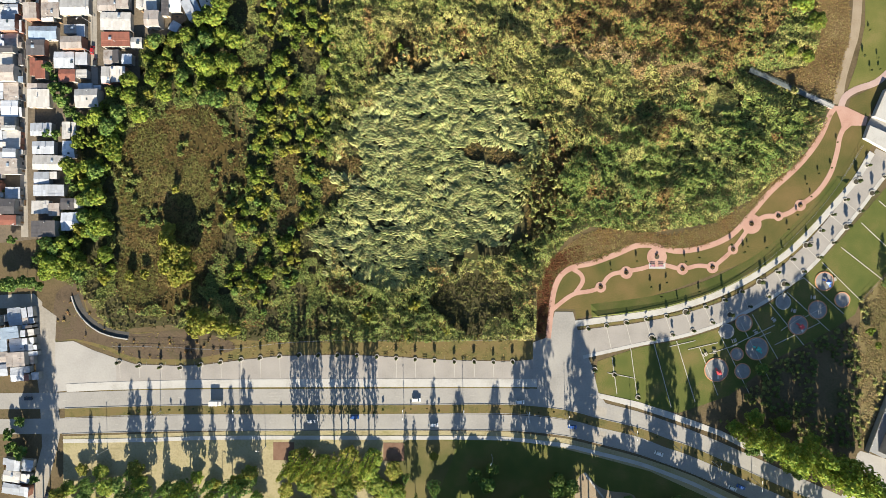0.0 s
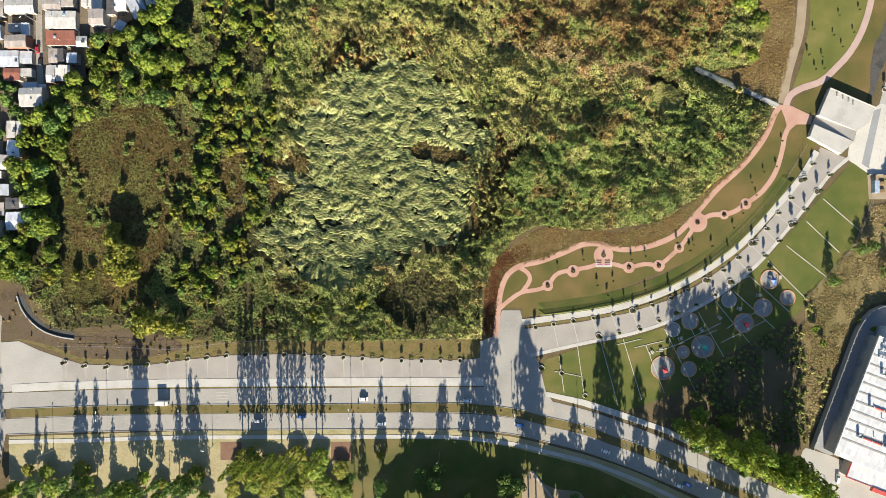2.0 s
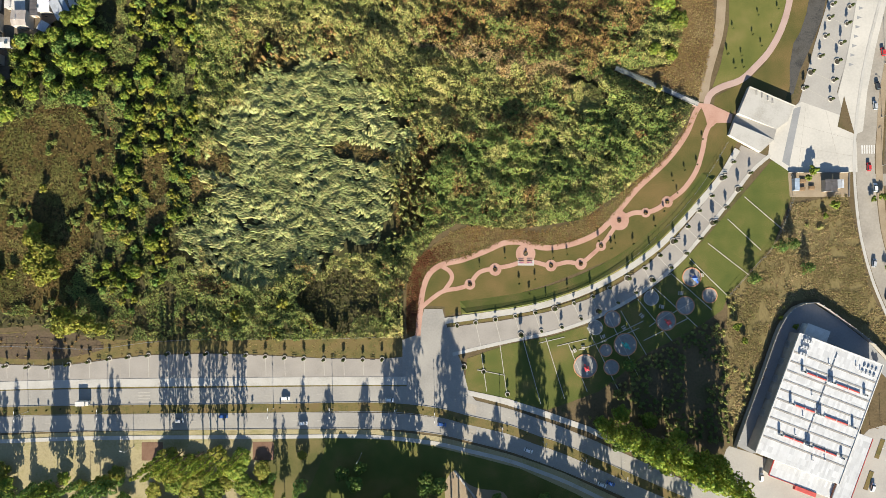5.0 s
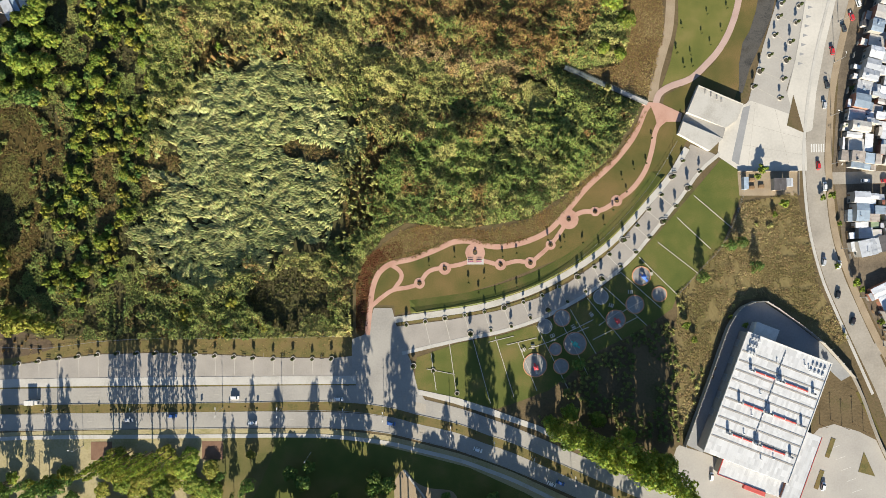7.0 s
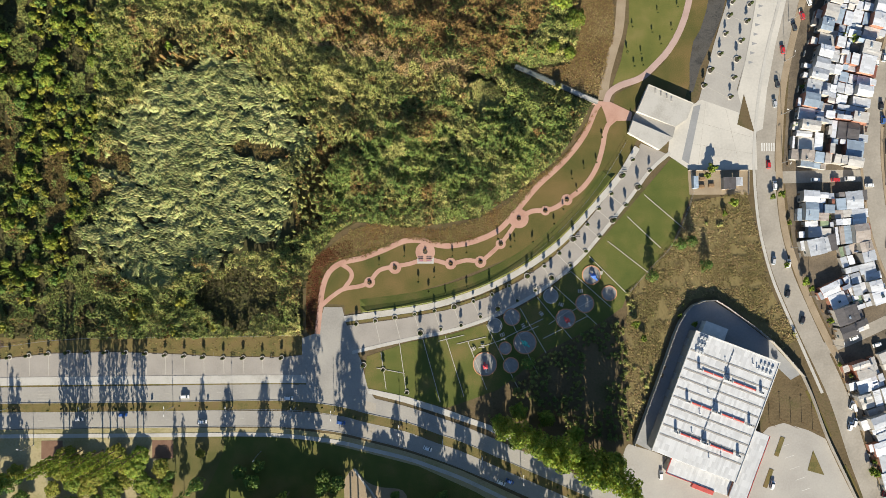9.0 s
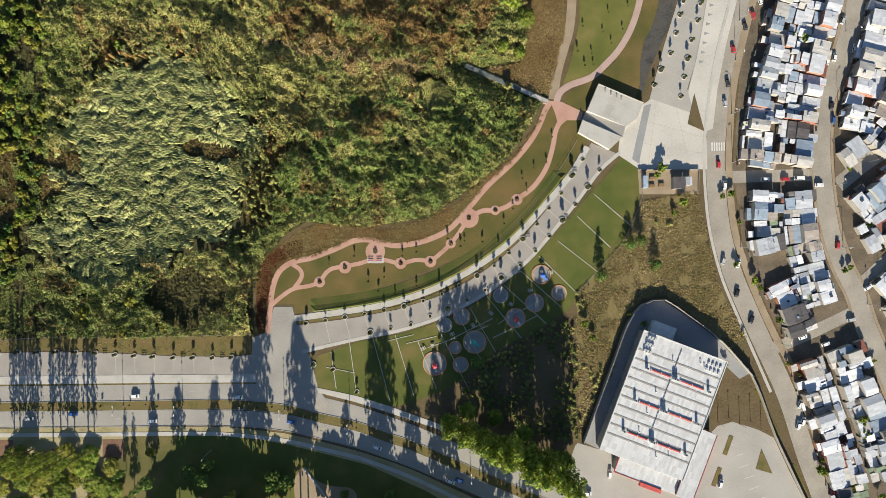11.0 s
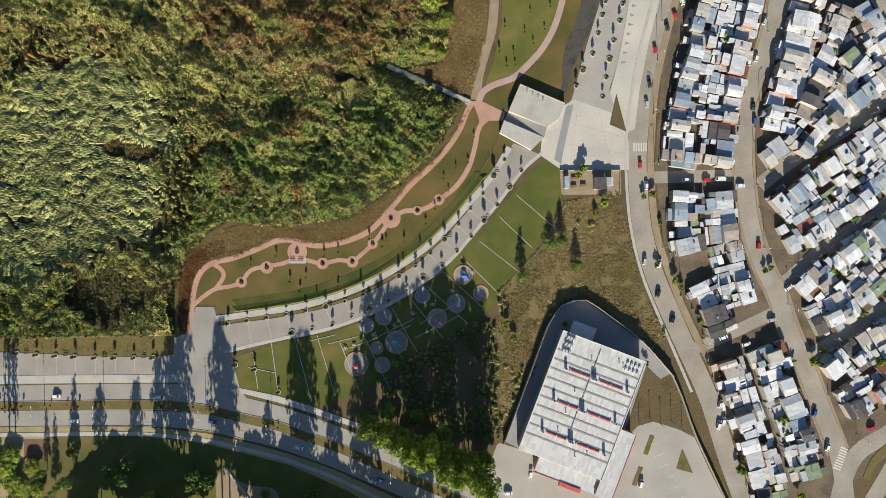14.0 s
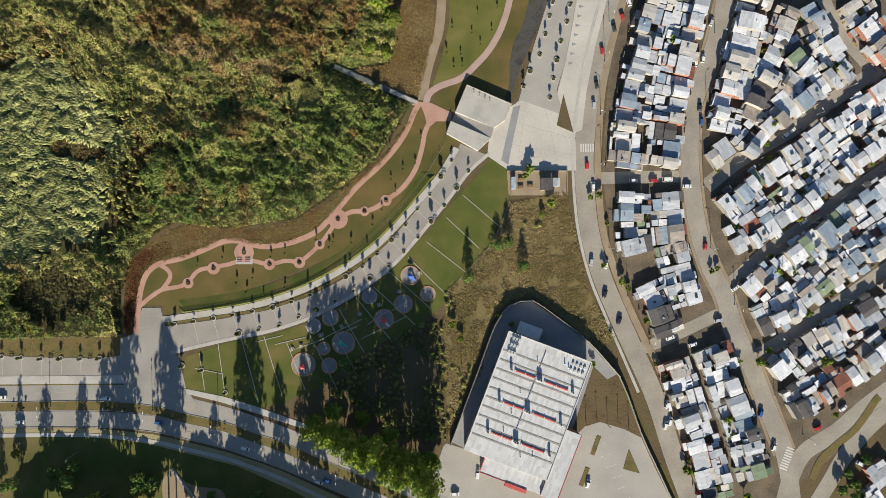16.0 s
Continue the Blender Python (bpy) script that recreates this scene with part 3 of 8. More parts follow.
slab("pavement_corner", [(76.4, -71.2), (96.6, -75.7), (113.4, -81.2), (137.2, -90), (152.5, -97.5), (163.8, -102.4), (162.3, -104.6), (149.7, -99.4), (135.7, -92.2), (111.9, -84), (95.2, -78.5), (77, -73.7)], 0.15, M["pale"], "pale concrete pavement along the bend", "pavement")

# curved promenade with its bays
WALK_N = [(65.5, -36.8), (91.3, -33.5), (111, -30.3), (133.5, -23.5), (153.3, -13.9), (170.3, -2.5), (181.7, 8.1), (193.2, 20.8), (204.6, 34.3), (212.7, 47.5)]
band("pavement_curve", WALK_N, 3.0, 0.16, M["pale"], "pale curving footway", category="pavement")
slab("promenade", [(66, -40.2), (94.1, -36.9), (116.6, -32.9), (136.3, -26.9), (153.3, -18.7), (167.4, -9.2), (178.8, 1.1), (190.3, 14.3), (201.7, 29.2), (214.7, 49.5), (228, 43.7), (218.8, 35.3), (207.3, 19.8), (193, 2.9), (181.5, -10.2), (164.5, -23.6), (147.5, -33.3), (133.4, -39.3), (116.5, -44.2), (96.8, -47.9), (68.7, -54.3)], 0.08, M["paving"], "grey paved promenade with bays", "parking")
band("promenade_edge", [(69.3, -53.4), (96.8, -47.3), (116.5, -43.6), (133.4, -38.7), (147.5, -32.7), (164.5, -23), (181.6, -9.7), (193, 2.9), (207.3, 20.3), (218.8, 35.5), (229.1, 44.5)], 1.7, 0.13, M["pale"], "pale concrete edge of the promenade", category="pavement")
band("planting_strip", [(66.6, -38.8), (94.1, -35.5), (116.6, -31.8), (136.3, -25.5), (153.3, -16.7), (167.5, -7.5), (178.9, 3.1), (190.3, 16.5), (201.8, 31.4), (213.8, 47.5)], 1.3, 0.11, M["median"], "narrow planted strip beside the footway", category="grass")

# terracotta paths
band("path_main", [(52, -44), (53.5, -30.8), (54.9, -21), (58.3, -13.1), (64.8, -8.7), (74.6, -6.5), (85.9, -2.4), (95.7, 1.7), (104.2, 1.9), (112.6, -0.5), (119.6, -0.8), (130.9, 1.3), (142.2, 6.3), (150.7, 14.7), (162.2, 28.1), (176.4, 41.3), (186.4, 54), (192.2, 66.7), (194.2, 69.2)], 2.7, 0.11, M["redpath"], "terracotta footpath along the marsh", step=2.0, category="path")
band("path_loop", [(53.2, -30.8), (59.1, -25.8), (65.3, -21.9), (73.1, -20.6), (78.2, -18.4), (83, -12.8), (90.9, -10.9), (98.5, -9.6), (106.1, -7.4), (111.7, -8.3), (118.7, -9.8), (126.6, -8.2), (133.6, -8.6), (138.7, -5), (143.8, -0.2), (147.8, 4.8), (153, 12.4)], 2.1, 0.105, M["redpath"], "terracotta footpath linking the circles", step=2.0, category="path")
band("path_link", [(62.6, -8.7), (68.1, -12.1), (69.2, -16.1), (65.3, -21.9)], 2.1, 0.1, M["redpath"], "short terracotta link path", step=1.5, category="path")
band("path_east", [(153, 12.4), (159.8, 16), (166.3, 16.2), (171.9, 17.9), (177.1, 21.5), (185.3, 27.6), (191.9, 36.9), (195.4, 47.7), (196.9, 55.3), (200.4, 61.8), (206.4, 64.6)], 2.4, 0.1, M["redpath"], "terracotta footpath along the lawn", step=2.0, category="path")
band("path_north", [(197, 68.1), (199.4, 74.9), (205.1, 78.8), (215.1, 82.4), (222.8, 89.2), (229.7, 96.8), (235.8, 107.6), (240.2, 121.8), (242.7, 141.8)], 3.2, 0.11, M["pinkpath"], "pinkish footpath to the north", step=2.0, category="path")
slab("path_junction", [(190.3, 69.3), (193.1, 71), (199.9, 70.3), (210.6, 65.1), (209.7, 60.9), (202.6, 60.9), (198.4, 57.3), (197, 63.8), (195.1, 68.7)], 0.12, M["redpath"], "terracotta paved crossing of the paths", "path")
band("dirt_path", [(195.9, 71.5), (198.1, 85.1), (201.9, 97.9), (205.1, 110.7), (207.2, 142)], 4.6, 0.06, M["dirt"], "bare dirt track", category="path")

# east avenue and the streets of the right-hand quarter
AVENUE = [(296.9, 141.4), (291.8, 121.5), (285.5, 98.7), (280.6, 75.9), (277.8, 56), (276.7, 36.1), (278.6, 7.7), (284, -15), (291.2, -33.5), (298.6, -50.6), (310.4, -77.6), (319.1, -105.9), (324, -120.1), (332.8, -145.5)]
band("road_avenue", AVENUE, 9.5, 0.06, M["asphalt"], "worn concrete avenue", category="road")
band("pavement_avenue", [(302.6, 141.4), (297.5, 121.4), (291.2, 98.6), (286.3, 75.9), (284.4, 56), (283.5, 36.1), (285.4, 7.7), (290.6, -12.2), (298, -32.2), (305.7, -49.2), (314, -66.3), (326.3, -103.2), (333, -125.8), (339, -145.6)], 3.4, 0.13, M["dirt"], "dusty pavement before the houses", category="pavement")
band("road_second_street", [(352.9, 138.2), (349.2, 121.1), (342.5, 95.4), (333.6, 72.6), (330.6, 58.4), (330.2, 35.6), (333.3, 7.2), (339.2, -12.8), (345.9, -27), (351.3, -44.1), (359.6, -64), (369.1, -89.6), (375.4, -106.7), (378.5, -126.5), (379.6, -149)], 9.0, 0.058, M["asphalt"], "worn residential street", category="road")
band("road_diagonal_upper", [(338.1, 27), (355.4, 40.2), (381.4, 55.1), (401.7, 69.2), (419.1, 80.5), (439.4, 90.4), (462.6, 103.1)], 7.5, 0.056, M["asphalt"], "narrow residential street in shade", category="road")
band("road_diagonal_middle", [(344.4, -27), (351.7, -20.9), (363.2, -10.8), (374.8, -2.4), (392.1, 9.4), (412.4, 23.5), (438.5, 40.3), (461.8, 54.4)], 7.5, 0.054, M["asphalt"], "narrow residential street in shade", category="road")
band("road_diagonal_lower", [(358.2, -61.2), (374, -51.5), (394.2, -38.9), (414.4, -25.5), (437.6, -9.6), (460.9, 5.9)], 7.0, 0.056, M["asphalt"], "narrow residential street in shade", category="road")
band("road_south_street", [(374.1, -134.9), (378.6, -119.4), (386, -106.8), (401.8, -97.1), (416.3, -85.1), (436.6, -70.6), (459.8, -53.9)], 8.5, 0.062, M["asphalt"], "residential street with a median", category="road")
band("road_south_street_far", [(389.8, -135.1), (398.6, -121.1), (407.4, -107.1), (421.9, -91.7), (442.2, -76.4), (465.4, -59.6)], 8.0, 0.064, M["asphalt"], "far carriageway of the street", category="road")
band("median_street", [(389.2, -120.4), (393.6, -111.1), (401.7, -103.6), (411.8, -95.3), (422.1, -81.2), (423.8, -79.6)], 3.6, 0.18, M["median"], "dry median of the street", category="median")
band("road_upper_right", [(394.2, 138), (399.6, 117.9), (408, 103.5), (419.3, 90.5), (430, 77.6), (444.7, 63.1)], 8.0, 0.052, M["asphalt"], "residential street", category="road")
band("road_lane_one", [(281.2, 31.5), (301.1, 31.9), (331.1, 32.2)], 6.0, 0.052, M["asphalt"], "short lane between the houses", category="road")
band("road_lane_two", [(302.8, -54.8), (319.9, -48), (340, -38.9), (350, -34.2)], 6.0, 0.052, M["asphalt"], "short lane between the houses", category="road")

# north-east parking and plaza
slab("plaza_east", [(229.8, 57.9), (240.4, 68.3), (245.3, 71.1), (267.4, 63.2), (272.4, 54.6), (272.7, 35.6), (238.7, 35.9), (228, 43.4)], 0.075, M["east_concrete"], "pale bare concrete plaza", "plaza")
slab("parking_east", [(264.1, 141.6), (259.6, 121.7), (252.2, 98.9), (244.2, 71.1), (240.4, 67.1), (267.3, 60.4), (263.3, 76.1), (267.7, 90.3), (273.8, 121.6), (276.9, 141.6)], 0.07, M["bay_concrete"], "paved parking lot with tree rings", "parking")
slab("lot_east", [(276.9, 141.6), (273.8, 121.6), (267.7, 90.3), (263.2, 73.8), (267.4, 63.2), (272.4, 54.6), (275.8, 56), (278.4, 75.9), (283.2, 98.7), (289.2, 121.5), (294, 141.5)], 0.066, M["east_concrete"], "bare concrete strip along the avenue", "parking")
slab("island_triangle", [(266.7, 73.8), (271.5, 54.7), (263.1, 58.4)], 0.16, M["earth"], "bare earth traffic island", "island")

# store yard and car park
slab("yard_loading", [(208.8, -99.6), (221.9, -65.2), (231.5, -40.4), (238.7, -31.5), (249.2, -29.6), (261.9, -38), (277.3, -50.3), (291.9, -66.6), (287, -69.3), (280, -62.5), (265.3, -105.2), (217.3, -103.7)], 0.065, M["yard"], "grey concrete loading yard", "yard")
slab("lot_store", [(206, -100.1), (217.3, -103.7), (262.3, -122), (268.2, -99.6), (275.4, -92.6), (283, -90.5), (295.2, -94.3), (303.6, -98.6), (310.5, -114.2), (320.2, -134.1), (324.2, -151), (180.2, -148.9), (197.3, -121.1), (204.6, -101.5)], 0.053, M["bay_concrete"], "concrete car park of the store", "parking")
slab("ground_store_dry", [(280.6, -63.1), (287, -69.3), (294, -74.5), (303.6, -98.6), (295.2, -94.3), (283, -90.5), (275.4, -92.6), (268.8, -98.2), (271.7, -88.3)], 0.05, M["earth"], "bare earth plot beside the store", "ground")

slab("ground_grove", [(116.2, -81.8), (124.6, -78.6), (141.5, -72.6), (152.8, -64.3), (164.2, -54.6), (178.4, -47.7), (194, -39.4), (203.9, -32.5), (207.4, -98.8), (197.3, -123.9), (163.7, -103.8), (141.4, -90.9)], 0.042, M["earth"], "trodden dry grass and litter under the grove", "ground")
slab("ground_quarter_east", [(302.7, 147.1), (290.5, 92.9), (285.5, 36), (290.6, -9.4), (308.6, -49.3), (326.3, -100.3), (341.2, -151.3), (378.1, -151.8), (378.5, -126.5), (436.4, -79.2), (482.8, -51.3), (486.5, 146)], 0.03, M["yard_soil"], "trodden dark yard soil between the houses", "ground")
slab("ground_quarter_west", [(-247.3, 143.6), (-127.8, 142.7), (-127.9, 114.4), (-150.7, 87.7), (-170.6, 69.4), (-180.5, 65.2), (-186.3, 32.7), (-194.9, 7.3), (-247.5, 1.8)], 0.03, M["yard_soil"], "trodden yard soil between the houses", "ground")
band("road_west_alley", [(-211.4, 143.3), (-209.7, 109.3), (-209.5, 75.3), (-209.9, 41.3), (-209.4, 7.4)], 3.6, 0.05, M["asphalt"], "narrow paved alley", category="road")
band("road_west_alley_short", [(-174.7, 143.1), (-174.5, 109.1), (-174, 83.6)], 3.2, 0.05, M["asphalt"], "narrow paved alley", category="road")
band("gravel_track", [(-183.9, -21.6), (-181.6, -28.1), (-177.1, -34), (-170.8, -38.6), (-162.9, -41.1), (-157.2, -42)], 3.2, 0.07, M["ditch"], "dark curving gravel track", category="path")
band("wall_track", [(-183.9, -21.6), (-181.6, -28.1), (-177.1, -34), (-170.8, -38.6), (-162.9, -41.1), (-157.2, -42)], 0.5, 0.75, M["pale"], "low pale wall along the gravel track", shift=-1.9, category="wall")
for x, y in [(-79.6, -99.4), (-24.7, -99.7)]:
    slab("pad_brown", [(x - 5.5, y - 5), (x + 5, y - 5), (x + 5, y + 4), (x - 5.5, y + 4)], 0.07, M["brown_pad"], "brown paved pad beside the footpath", "pad")


def crossing(a, b, wide, n, road):
    """Painted bars side by side between two points."""
    d = Vector((b[0] - a[0], b[1] - a[1]))
    u = d.normalized()
    v = Vector((-u.y, u.x)) * wide / 2
    for i in range(n):
        c = Vector(a) + d * ((i + 0.5) / n)
        w = u * d.length / n * 0.27
        bm = prism(bmesh.new(), [tuple(c + w + v), tuple(c - w + v), tuple(c - w - v), tuple(c + w - v)], 0.02, 0.07)
        part("crossing_bar", bm, M["white"], bpy.data.objects[road], "white painted bar")


crossing(*[(274.6, 46.9), (283.1, 46.9)], 4.2, 7, "road_avenue")
crossing(*[(374.4, -115.7), (378.9, -104.4)], 4.0, 9, "road_south_street")


for name, quad in (("road_patch", [(74.7, -75.4), (81.2, -77.2), (80.6, -83.3), (73.8, -81.3)]), ("road_patch_south", [(74.6, -89.1), (80.8, -90.6), (79.6, -95.9), (73.5, -94.4)])):
    slab(name, quad, 0.068, M["asphalt"], "darker repaired patch of the road", "road")

for k in range(4):
    x, y = (-84, -70.9)
    part("road_mark", prism(bmesh.new(), [(x - 3.0, y - 1.5 * k - 0.12), (x + 3.0, y - 1.5 * k - 0.12), (x + 3.0, y - 1.5 * k + 0.12), (x - 3.0, y - 1.5 * k + 0.12)], 0.02, 0.068), M["line"], bpy.data.objects["road_north_carriageway"], "pale painted line")
band("kerb_avenue", [(285.8, 121.5), (279.5, 98.7), (274.7, 76), (272.1, 56.1), (271, 36.2), (272.9, 7.8), (278.3, -16.4), (285.5, -35.4), (292.9, -53), (302.5, -76)], 1.4, 0.15, M["pale"], "pale kerb walk of the avenue", category="pavement")
band("verge_avenue", [(295.2, -74.5), (299, -82.5), (302.9, -91), (305.6, -97.8)], 2.6, 0.1, M["park_lawn"], "planted verge beside the avenue", category="grass")
band("verge_avenue_lower", [(312.2, -112), (316.1, -119.9), (319.4, -129), (322.9, -139.8)], 2.6, 0.1, M["park_lawn"], "planted verge beside the avenue", category="grass")
STREET = [(349.2, 121.1), (342.5, 95.4), (333.6, 72.6), (330.6, 58.4), (330.2, 35.6), (333.3, 7.2), (339.2, -12.8), (345.9, -27), (351.3, -44.1), (359.6, -64), (369.1, -89.6), (375.4, -106.7)]
for name, side in (("pavement_street_west", -5.3), ("pavement_street_east", 5.3)):
    band(name, STREET, 1.3, 0.14, M["dirt"], "dusty narrow pavement of the street", shift=side, category="pavement")
slab("plaza_patch", [(241.3, 67.7), (245, 68.8), (238.4, 38.8), (235, 41.1)], 0.082, M["yard"], "darker strip of concrete across the plaza", "pavement")
# Sunlight painted as a paler, yellower slab on the south lawn.
slab("ground_sunny_lawn", [(-20.7, -96.4), (1.2, -94.7), (5.7, -97.5), (1.2, -111.6), (-7.3, -125.6), (-20, -125.6)], 0.05, M["verge_lawn"], "yellowish lawn below the footpath, sunlight put into its colour", "lawn", smooth=3.0)
# Flat slab; the deep shade of the pit is painted as dark soil.
slab("ground_pit", BED_PIT, 0.036, M["mud"], "bare earth of a shallow pit, its shade put in as dark colour", "ground", smooth=3.0)

# ---- the store ----
def frame_of(p0, p1):
    """A pose at p0 whose x runs towards p1."""
    return Matrix.Translation((p0[0], p0[1], 0)) @ Matrix.Rotation(math.atan2(p1[1] - p0[1], p1[0] - p0[0]), 4, "Z")


M["store_roof"] = ribbed("white_sheet_roof", (0.495, 0.497, 0.50), (0.435, 0.43, 0.425), 1.0, 0.5)
M["red_trim"] = surface("red_painted_steel", ((0.42, 0.06, 0.05), (0.55, 0.10, 0.08)), 0.5, 4, 0.5, 0.05)
M["skylight"] = surface("dirty_skylight", ((0.25, 0.235, 0.215), (0.36, 0.34, 0.31)), 0.3, 3, 0.4, 0.05)
M["duct"] = surface("grey_unit_metal", ((0.40, 0.41, 0.42), (0.52, 0.53, 0.54)), 1, 6, 0.55, 0.1)


def store():
    a, b, d = [(237.1, -43.8), (276.6, -59.3), (213.7, -99.9)]
    m = frame_of(a, b) @ Matrix.Diagonal((1, 1, 0.9, 1))
    w = math.dist(a, b)
    h = math.dist(a, d)
    root = thing("store_building", m, "large white metal-roofed store with rooftop units", "building")
    bm = bmesh.new()
    box(bm, 0, w, -h, 0, 0, 8.4)
    part("wall", bm, M["wall_pale"], root)
    bm = bmesh.new()
    box(bm, -0.4, w + 0.4, -h - 0.4, 0.4, 8.4, 8.9, 0.06)
    part("roof", bm, M["store_roof"], root, "white ribbed sheet roof")
    bm = bmesh.new()
    for x0, x1, y0, y1 in ((-0.5, -0.1, -h - 0.5, 0.5), (w + 0.1, w + 0.5, -h - 0.5, 0.5), (-0.1, w + 0.1, 0.1, 0.5)):
        box(bm, x0, x1, y0, y1, 8.4, 9.25)
    part("parapet", bm, M["white"], root, "white parapet")
    for i in range(11):                              # long seams and rooflights across the roof
        y = -h * (0.07 + 0.079 * i)
        if i in (2, 3, 5, 6, 8, 9, 10, 7, 4, 1):
            bm = bmesh.new()
            box(bm, 0.3, w - 0.3, y - 0.45, y + 0.45, 8.9, 9.02, 0.04)
            part("rooflight", bm, M["skylight"], root, "greyish translucent rooflight strip")
    for y in (-0.27, -0.54, -0.80):                    # red ducts with plant at the ends
        for x0, x1 in ((0.22, 0.46), (0.58, 0.86)):
            bm = bmesh.new()
            box(bm, w * x0, w * x1, h * y - 0.36, h * y + 0.36, 9.02, 9.5, 0.08)
            part("duct", bm, M["red_trim"], root, "red roof duct")
            for k in range(3):
                bm = bmesh.new()
                box(bm, w * (x0 + k * (x1 - x0) / 2) - 0.16, w * (x0 + k * (x1 - x0) / 2) + 0.16, h * y - 0.6, h * y + 0.6, 8.95, 9.62, 0.04)
                part("duct_bracket", bm, M["white"], root)
        for x in (0.17, 0.5, 0.53, 0.92):
            bm = bmesh.new()
            box(bm, w * x - 0.55, w * x + 0.55, h * y - 0.5, h * y + 0.5, 8.9, 11.3, 0.08)
            unit = part("roof_unit", bm, M["duct"], root, "grey rooftop air unit")
            bm = bmesh.new()
            bmesh.ops.create_cone(bm, cap_ends=True, segments=14, radius1=0.4, radius2=0.4, depth=0.16, matrix=Matrix.Translation((w * x, h * y, 11.38)))
            part("fan_grille", bm, M["dark_metal"], unit)
    for x, y in ((0.42, -0.14), (0.36, -0.42), (0.35, -0.60), (0.34, -0.76), (0.78, -0.10), (0.62, -0.90), (0.75, -0.86), (0.72, -0.08)):
        bm = bmesh.new()
        tube(bm, (w * x, h * y, 8.9), (w * x, h * y, 9.9), 0.24, 0.22)
        tube(bm, (w * x, h * y, 9.9), (w * x, h * y, 10.2), 0.4, 0.1)
        part("vent_pipe", bm, M["duct"], root)
    bm = bmesh.new()                                  # pipe run down the middle of the roof
    for k in range(14):
        box(bm, w * 0.47 - 0.12, w * 0.47 + 0.12, -h * (0.08 + k * 0.055), -h * (0.03 + k * 0.055) - 0.35, 9.05, 9.3)
        box(bm, w * 0.47 - 0.35, w * 0.47 + 0.35, -h * (0.08 + k * 0.055) - 0.1, -h * (0.08 + k * 0.055) + 0.1, 8.9, 9.2)
    part("pipe_run", bm, M["steel"], root)
    for k in range(9):                                # condensers on the roof's corner
        x, y = w * 0.06 + (k % 3) * 1.5, -2.5 - (k // 3) * 3.4
        part("condenser", box(bmesh.new(), x, x + 1.0, y, y + 1.4, 8.9, 10.1, 0.06), M["duct"], root, "grey condenser")
    for k in range(8):
        x, y = w * 0.80 + (k % 4) * 2.0, -4.0 - (k // 4) * 3.0
        part("cooling_unit", box(bmesh.new(), x, x + 1.0, y, y + 1.3, 8.9, 9.6, 0.06), M["duct"], root, "bluish grey cooling unit")
    # rear annex, side wing and front canopy
    bm = bmesh.new()
    box(bm, w * 0.10, w * 0.36, 0.5, 6.4, 0, 5.2)
    box(bm, w * 0.10 - 0.3, w * 0.36 + 0.3, 0.5, 6.7, 5.2, 5.6, 0.05)
    part("annex", bm, M["white"], root, "white loading annex")
    bm = bmesh.new()
    box(bm, w, w + 8.2, -h - 8.0, -h * 0.575, 0, 7.6)
    part("wing_wall", bm, M["wall_brick"], root)
    bm = bmesh.new()
    box(bm, w + 0.05, w + 8.5, -h - 8.3, -h * 0.57, 7.6, 8.0, 0.05)
    part("wing_roof", bm, M["store_roof"], root, "white lower roof")
    bm = bmesh.new()
    box(bm, w * 0.27, w, -h - 8.0, -h, 0, 6.0)
    part("front_wall", bm, M["wall_pale"], root)
    bm = bmesh.new()
    box(bm, w * 0.27 - 0.3, w, -h - 8.4, -h - 0.45, 6.0, 6.4, 0.05)
    part("front_canopy", bm, M["store_roof"], root, "white front canopy")
    part("sign_fascia", box(bmesh.new(), w * 0.58, w * 0.84, -h - 10.6, -h - 8.45, 5.2, 6.9, 0.1), M["red_trim"], root, "red entrance fascia")
    part("canopy_trim", box(bmesh.new(), w * 0.27 - 0.62, w * 0.27 - 0.31, -h - 8.6, -h - 0.5, 5.9, 6.6), M["red_trim"], root, "red canopy edge")
    part("canopy_trim", box(bmesh.new(), w * 0.27 - 0.31, w * 0.58, -h - 8.72, -h - 8.41, 5.9, 6.6), M["red_trim"], root, "red canopy edge")
    part("wing_trim", box(bmesh.new(), w + 8.51, w + 8.75, -h - 8.3, -h * 0.57, 7.4, 8.2), M["red_trim"], root, "red edge of the lower roof")
    for i in range(5):
        bm = bmesh.new()
        box(bm, -0.06, 0.04, -8 - i * 9.0, -4.5 - i * 9.0, 0.1, 4.0)
        part("loading_door", bm, M["steel"], root)


store()


# ---- houses ----
ROOFS = ["roof_white"] * 13 + ["roof_grey"] * 6 + ["roof_cream"] * 4 + ["roof_blue"] * 3 + ["roof_dark"] * 2 + ["roof_red"] + ["roof_green"] + ["roof_rust"] * 2
ROOF_WORDS = {"roof_white": "pale zinc", "roof_grey": "grey zinc", "roof_cream": "weathered cream sheet", "roof_blue": "bluish sheet-metal", "roof_dark": "dark sheet-metal", "roof_red": "red-brown", "roof_rust": "rust-streaked metal", "roof_green": "pale green sheet-metal"}
OLD_ROOFS = ["roof_grey"] * 8 + ["roof_cream"] * 5 + ["roof_white"] * 3 + ["roof_rust"] * 4 + ["roof_blue"] * 2 + ["roof_dark"] * 2 + ["roof_red"] * 2
YARDS = []                                             # where garden bushes stand between the houses


